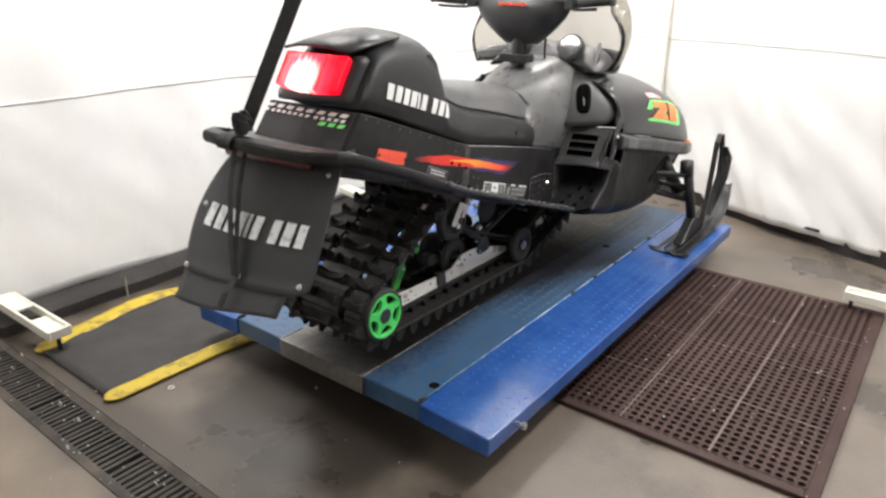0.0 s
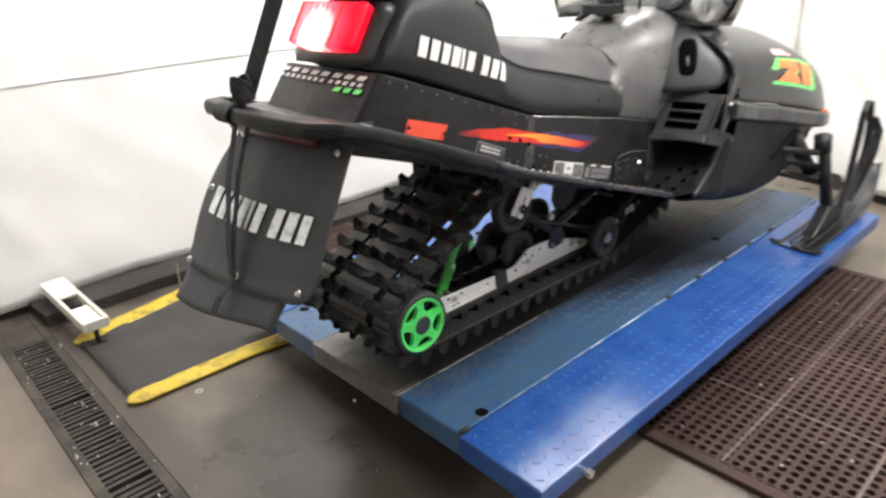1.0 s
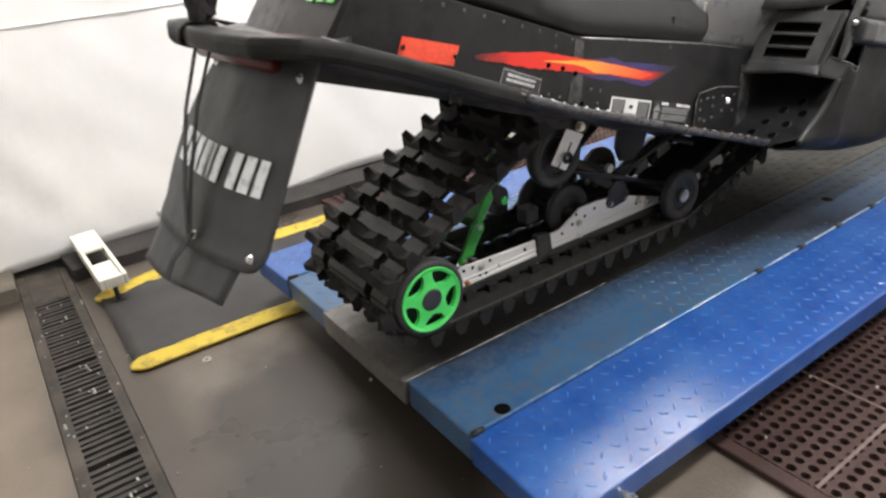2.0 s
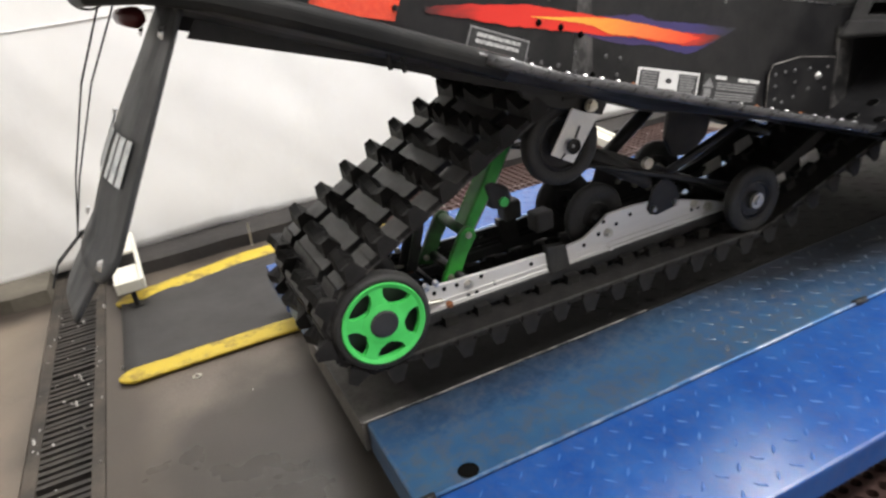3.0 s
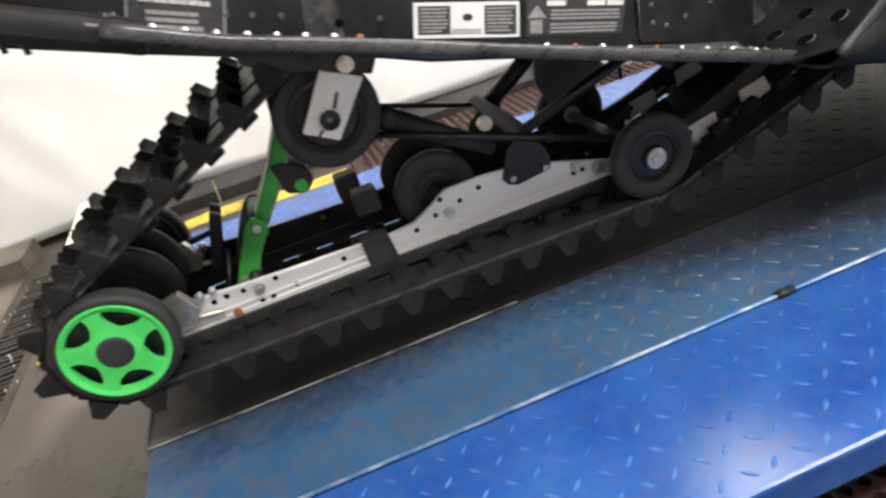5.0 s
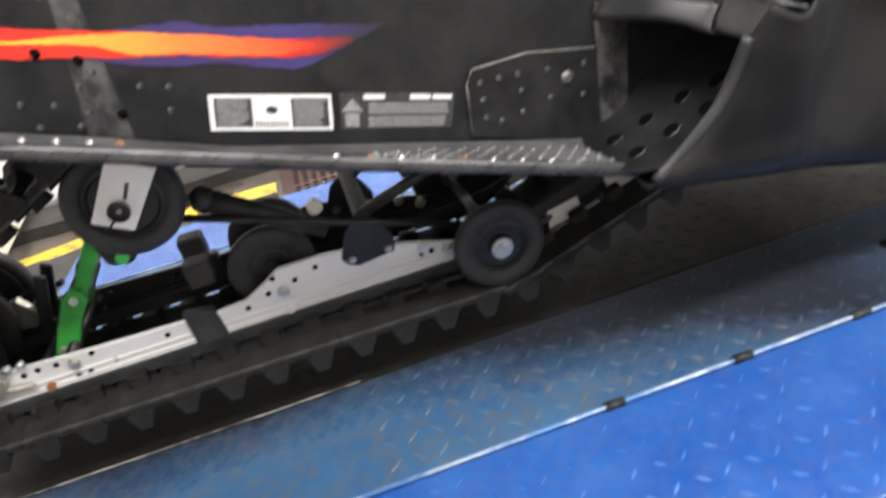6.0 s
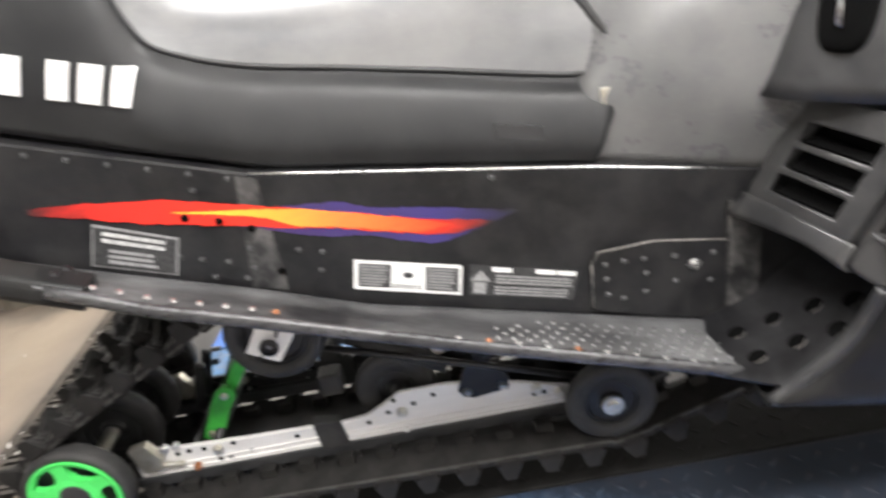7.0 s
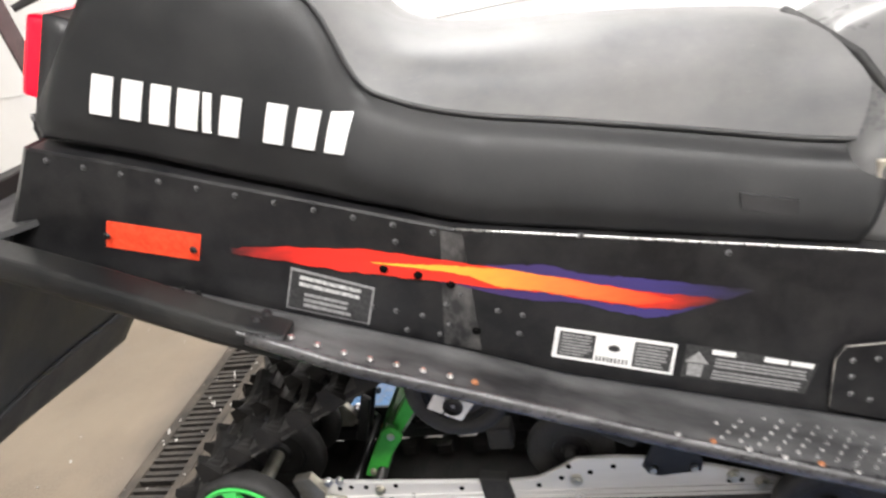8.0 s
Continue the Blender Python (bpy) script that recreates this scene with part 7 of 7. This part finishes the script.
for s in (1, -1):
    bm = bmesh.new()
    sweep(bm, [(s * 0.12, 1.0, 1.245), (s * 0.2, 0.99, 1.25), (s * 0.26, 0.975, 1.258)], loop(0.011))
    bar = part("handlebar_tube", bm, "dark_steel", sled, smooth=True)
    bars_l_r.append(bar)
    bm = bmesh.new()
    rod(bm, (s * 0.25, 0.977, 1.257), (s * 0.385, 0.945, 1.268), 0.0165, 14)
    rod(bm, (s * 0.383, 0.9455, 1.268), (s * 0.39, 0.944, 1.2685), 0.02, 14)
    part("grip", bm, "rubber", bar, smooth=True)
    bm = bmesh.new()
    box(bm, -0.022, 0.022, -0.02, 0.02, -0.022, 0.026, pose(s * 0.215, 0.987, 1.255, 0, 0, -14 * s))
    soften(part("control_block", bm, "black_plastic", bar), 0.007, 3)
    bm = bmesh.new()
    sweep(bm, [(s * 0.23, 0.97, 1.235), (s * 0.28, 0.94, 1.236), (s * 0.34, 0.925, 1.24)], loop(0.006, 6))
    part("brake_lever", bm, "dark_steel", bar, smooth=True)
    bm = bmesh.new()
    sweep(bm, [(s * 0.2, 1.0, 1.25), (s * 0.16, 1.05, 1.30), (s * 0.1, 1.1, 1.24), (s * 0.06, 1.14, 1.1), (s * 0.05, 1.16, 1.03)], loop(0.004, 6))
    part("control_cable", bm, "rubber", sled, smooth=True)
bm = bmesh.new()
rod(bm, (0, 1.04, 1.02), (0, 1.055, 1.14), 0.03, 16)
box(bm, -0.06, 0.06, 1.0, 1.06, 1.03, 1.06)
soften(part("steering_post", bm, "dark_steel", sled), 0.004)

pod.matrix_basis = pose(0, 0.06, -0.008) @ Matrix.Translation((0, 0, 1.265)) @ Matrix.Diagonal((1.1, 1, 0.88, 1)) @ Matrix.Translation((0, 0, -1.265))
for ob in bars_l_r:
    ob.matrix_basis = pose(0, 0.055, -0.01)

# dash, gauges and windshield
bm = bmesh.new()
loft(bm, [[(0.25, 1.2, 0.985), (0.2, 1.2, 1.02), (0.0, 1.22, 1.04)], [(0.275, 1.3, 0.985), (0.25, 1.3, 1.085), (0.0, 1.32, 1.115)], [(0.26, 1.42, 0.965), (0.22, 1.42, 1.06), (0.0, 1.44, 1.09)]], caps=False)
dash = thick(rounder(part("dash", bm, "black_plastic", sled, smooth=True), 2), 0.005)
for x in (0.12, -0.12):
    bm = bmesh.new()
    m = pose(x, 1.25, 1.068, 62, 0, 0)
    bmesh.ops.create_cone(bm, cap_ends=True, segments=28, radius1=0.052, radius2=0.056, depth=0.05, matrix=m)
    gz = soften(part("gauge_pod", bm, "black_plastic", dash, smooth=False), 0.006)
    bm = bmesh.new()
    bmesh.ops.create_cone(bm, cap_ends=True, segments=28, radius1=0.043, radius2=0.043, depth=0.004, matrix=m @ pose(0, 0, 0.026))
    part("gauge_face", bm, "gauge_glass", gz, "grey gauge glass")
SH = []
for k in range(13):
    a = math.radians(-100 + 200 * k / 12)
    SH.append((0.3 * math.sin(a), 1.25 + 0.2 * math.cos(a)))
bm = bmesh.new()


def shield(u, v):
    a = math.radians(-102 + 204 * u)
    side = abs(2 * u - 1)
    h = 0.42 * (1 - 0.4 * side ** 4)
    base = 1.0 - 0.02 * (1 - side)
    w = 0.3 + 0.048 * math.sin(math.pi * min(1, v * 1.15 + 0.05)) - 0.06 * max(0, v - 0.6)
    return (w * math.sin(a), 1.25 + 0.24 * math.cos(a) * (1 - 0.35 * v) + 0.03 * side * v, base + h * v)


grid(bm, shield, 28, 10)
ws = thick(part("windshield", bm, "smoked_glass", sled, "clear grey windshield with a dark rim", smooth=True), 0.003, 0)
ws.visible_shadow = False
bm = bmesh.new()
sweep(bm, [shield(k / 40, 1.0) for k in range(41)], loop(0.0045, 6))
part("windshield_rim", bm, "rubber", ws, smooth=True)
bm = bmesh.new()
sweep(bm, [shield(1.0, k / 6) for k in range(7)], loop(0.0028, 6), up=(1, 0, 0))
part("windshield_edge", bm, "rubber", ws, smooth=True)
bm = bmesh.new()
sweep(bm, [shield(0.0, k / 6) for k in range(7)], loop(0.0028, 6), up=(1, 0, 0))
part("windshield_edge", bm, "rubber", ws, smooth=True)
bm = bmesh.new()
grid(bm, lambda u, v: tuple(c * (0.985 if i == 0 else 1) for i, c in enumerate(shield(u, 0.2 * v * (1 - 0.3 * abs(2 * u - 1))))), 28, 3)
thick(part("windshield_base", bm, "black_plastic", ws, "black moulded base of the windshield", smooth=True), 0.004, 0)
bm = bmesh.new()
prism(bm, [(1.24, 1.0), (1.27, 1.0), (1.275, 1.1), (1.262, 1.1)], 0.225, 0.235)
part("windshield_stay", bm, "steel", ws)

# skis and front suspension
for s in (1, -1):
    cx = s * 0.497
    bm = bmesh.new()
    prof = [(1.6, 0.178), (1.62, 0.17), (1.85, 0.169), (2.05, 0.17), (2.16, 0.19), (2.24, 0.235), (2.29, 0.29), (2.315, 0.345)]
    secs = []
    for i, (y, z) in enumerate(prof):
        w = 0.064 if 1 <= i < 5 else 0.058 - 0.008 * (i - 5)
        e = 0.02 if i < 6 else 0.014
        secs.append([(cx - w, y, z + e), (cx - w * 0.82, y, z + 0.004), (cx - 0.018, y, z + 0.004), (cx, y, z + 0.014), (cx + 0.018, y, z + 0.004), (cx + w * 0.82, y, z + 0.004), (cx + w, y, z + e)])
    loft(bm, secs, mirror=False, caps=False)
    ski = thick(part("ski", bm, "black_plastic", sled, "black ski with a tall looped tip", smooth=True), 0.006, 1)
    bm = bmesh.new()
    # the loop: a broad flat bar bent into a closed handle, lashed with cord
    flat = [(-0.011, -0.007), (0.011, -0.007), (0.011, 0.007), (-0.011, 0.007)]
    sweep(bm, [(cx, 2.02, 0.19), (cx, 2.07, 0.33), (cx, 2.09, 0.48), (cx, 2.1, 0.6), (cx, 2.13, 0.632), (cx, 2.165, 0.625), (cx, 2.175, 0.59)], flat, up=(0, 1, 0.2))
    sweep(bm, [(cx, 2.175, 0.6), (cx, 2.205, 0.54), (cx, 2.215, 0.44), (cx, 2.19, 0.33), (cx, 2.14, 0.22)], flat, up=(0, 1, 0.2))
    ski_loop = part("ski_loop", bm, "rubber", ski, "tall black loop at the ski tip")
    for q in range(5):
        off = 0.006 * (q - 2)
        bm = bmesh.new()
        sweep(bm, [(cx + 0.02 + off, 2.165, 0.57), (cx + 0.026 + off, 2.22 + 0.008 * q, 0.5), (cx + 0.022 + off, 2.225 + 0.006 * q, 0.4), (cx + off, 2.16, 0.25)], loop(0.004, 5), up=(1, 0, 0))
        part("cord", bm, "webbing", ski_loop, smooth=True)
    bm = bmesh.new()
    prism(bm, [(1.7, 0.19), (2.0, 0.19), (1.96, 0.24), (1.89, 0.285), (1.83, 0.285), (1.77, 0.235)], cx - 0.022, cx + 0.022)
    soften(part("ski_saddle", bm, "dark_steel", ski), 0.006)
    bm = bmesh.new()
    sweep(bm, [(cx - 0.03, 1.63, 0.188), (cx - 0.03, 1.9, 0.192), (cx - 0.03, 2.1, 0.215)], loop(0.006, 6))
    sweep(bm, [(cx + 0.03, 1.63, 0.188), (cx + 0.03, 1.9, 0.192), (cx + 0.03, 2.1, 0.215)], loop(0.006, 6))
    part("ski_rib", bm, "dark_steel", ski, smooth=True)
    bm = bmesh.new()
    rod(bm, (cx, 1.86, 0.27), (cx - s * 0.03, 1.8, 0.53), 0.022, 14)
    rod(bm, (cx - s * 0.03, 1.8, 0.5), (cx - s * 0.035, 1.79, 0.56), 0.03, 14)
    part("spindle", bm, "dark_steel", sled, smooth=True)
    bm = bmesh.new()
    rod(bm, (cx - s * 0.02, 1.82, 0.43), (s * 0.2, 1.75, 0.47), 0.014)
    rod(bm, (cx - s * 0.02, 1.84, 0.37), (s * 0.2, 1.68, 0.44), 0.014)
    rod(bm, (cx - s * 0.03, 1.77, 0.5), (s * 0.2, 1.62, 0.52), 0.012)
    part("radius_rod", bm, "dark_steel", sled, smooth=True)
    bm = bmesh.new()
    rod(bm, (cx - s * 0.07, 1.84, 0.4), (s * 0.33, 1.78, 0.6), 0.028, 14)
    part("front_shock", bm, "dark_steel", sled, smooth=True)

# ---- lifting strap ----
strap = thing("lifting_strap", (-0.1, -0.2, 0.93), "black webbing strap knotted round the rear bumper, running up", "strap")
bm = bmesh.new()
top = Vector((0.655, 0.3, 2.745))
foot_p = Vector((-0.085, -0.175, 0.955))
sweep(bm, [foot_p, foot_p.lerp(top, 0.3), foot_p.lerp(top, 0.7), top], [(-0.022, -0.0015), (0.022, -0.0015), (0.022, 0.0015), (-0.022, 0.0015)], up=(0.3, -1, 0.2))
part("webbing", bm, "webbing", strap)
bm = bmesh.new()
for k, (a, b) in enumerate(((0.021, 0.0), (0.023, 0.5), (0.02, 1.1))):
    ringp = [(-0.08 + a * math.cos(t + b), -0.19 + 0.9 * a * math.sin(t + b), 0.955 + 0.012 * k + 0.008 * math.sin(2 * t)) for t in np.linspace(0, 6.1, 18)]
    sweep(bm, ringp, [(-0.0025, -0.011), (0.0025, -0.011), (0.0025, 0.011), (-0.0025, 0.011)])
box(bm, -0.1, -0.062, -0.195, -0.168, 0.945, 0.985)
soften(part("knot", bm, "webbing", strap, "bunched webbing knot"), 0.006)
bm = bmesh.new()
for dx in (0.0, 0.03):
    sweep(bm, [(-0.118 + dx + 0.006 * math.sin(t), -0.212 + 0.026 * math.cos(t), 0.918 + 0.022 * math.sin(t)) for t in np.linspace(0, 6.28, 24)], [(-0.0015, -0.014), (0.0015, -0.014), (0.0015, 0.014), (-0.0015, 0.014)], up=(1, 0, 0))
part("bumper_wrap", bm, "webbing", strap)
c = flap_at(0.525, 0.815, 0.012)
for p, w in (((-0.105, -0.2, 0.905), 0.0105), ((-0.085, -0.178, 0.905), 0.009)):
    bm = bmesh.new()
    q = c + Vector((-0.008 if p[0] < -0.1 else 0.006, -0.004, 0.0))
    a = Vector(p)
    sweep(bm, [a, a.lerp(q, 0.35) + Vector((0.0, -0.014, 0)), a.lerp(q, 0.75) + Vector((0, -0.01, 0)), q], [(-w, -0.0008), (w, -0.0008), (w, 0.0008), (-w, 0.0008)], up=(0, -1, 0.3))
    part("hanging_tail", bm, "webbing", strap)
bm = bmesh.new()
tail = flap_at(0.5, 0.99, 0.016)
sweep(bm, [c, c.lerp(tail, 0.5) + Vector((0.004, -0.012, 0)), tail], [(-0.009, -0.0012), (0.009, -0.0012), (0.009, 0.0012), (-0.009, 0.0012)], up=(0, -1, 0.3))
part("strap_end", bm, "webbing", strap)
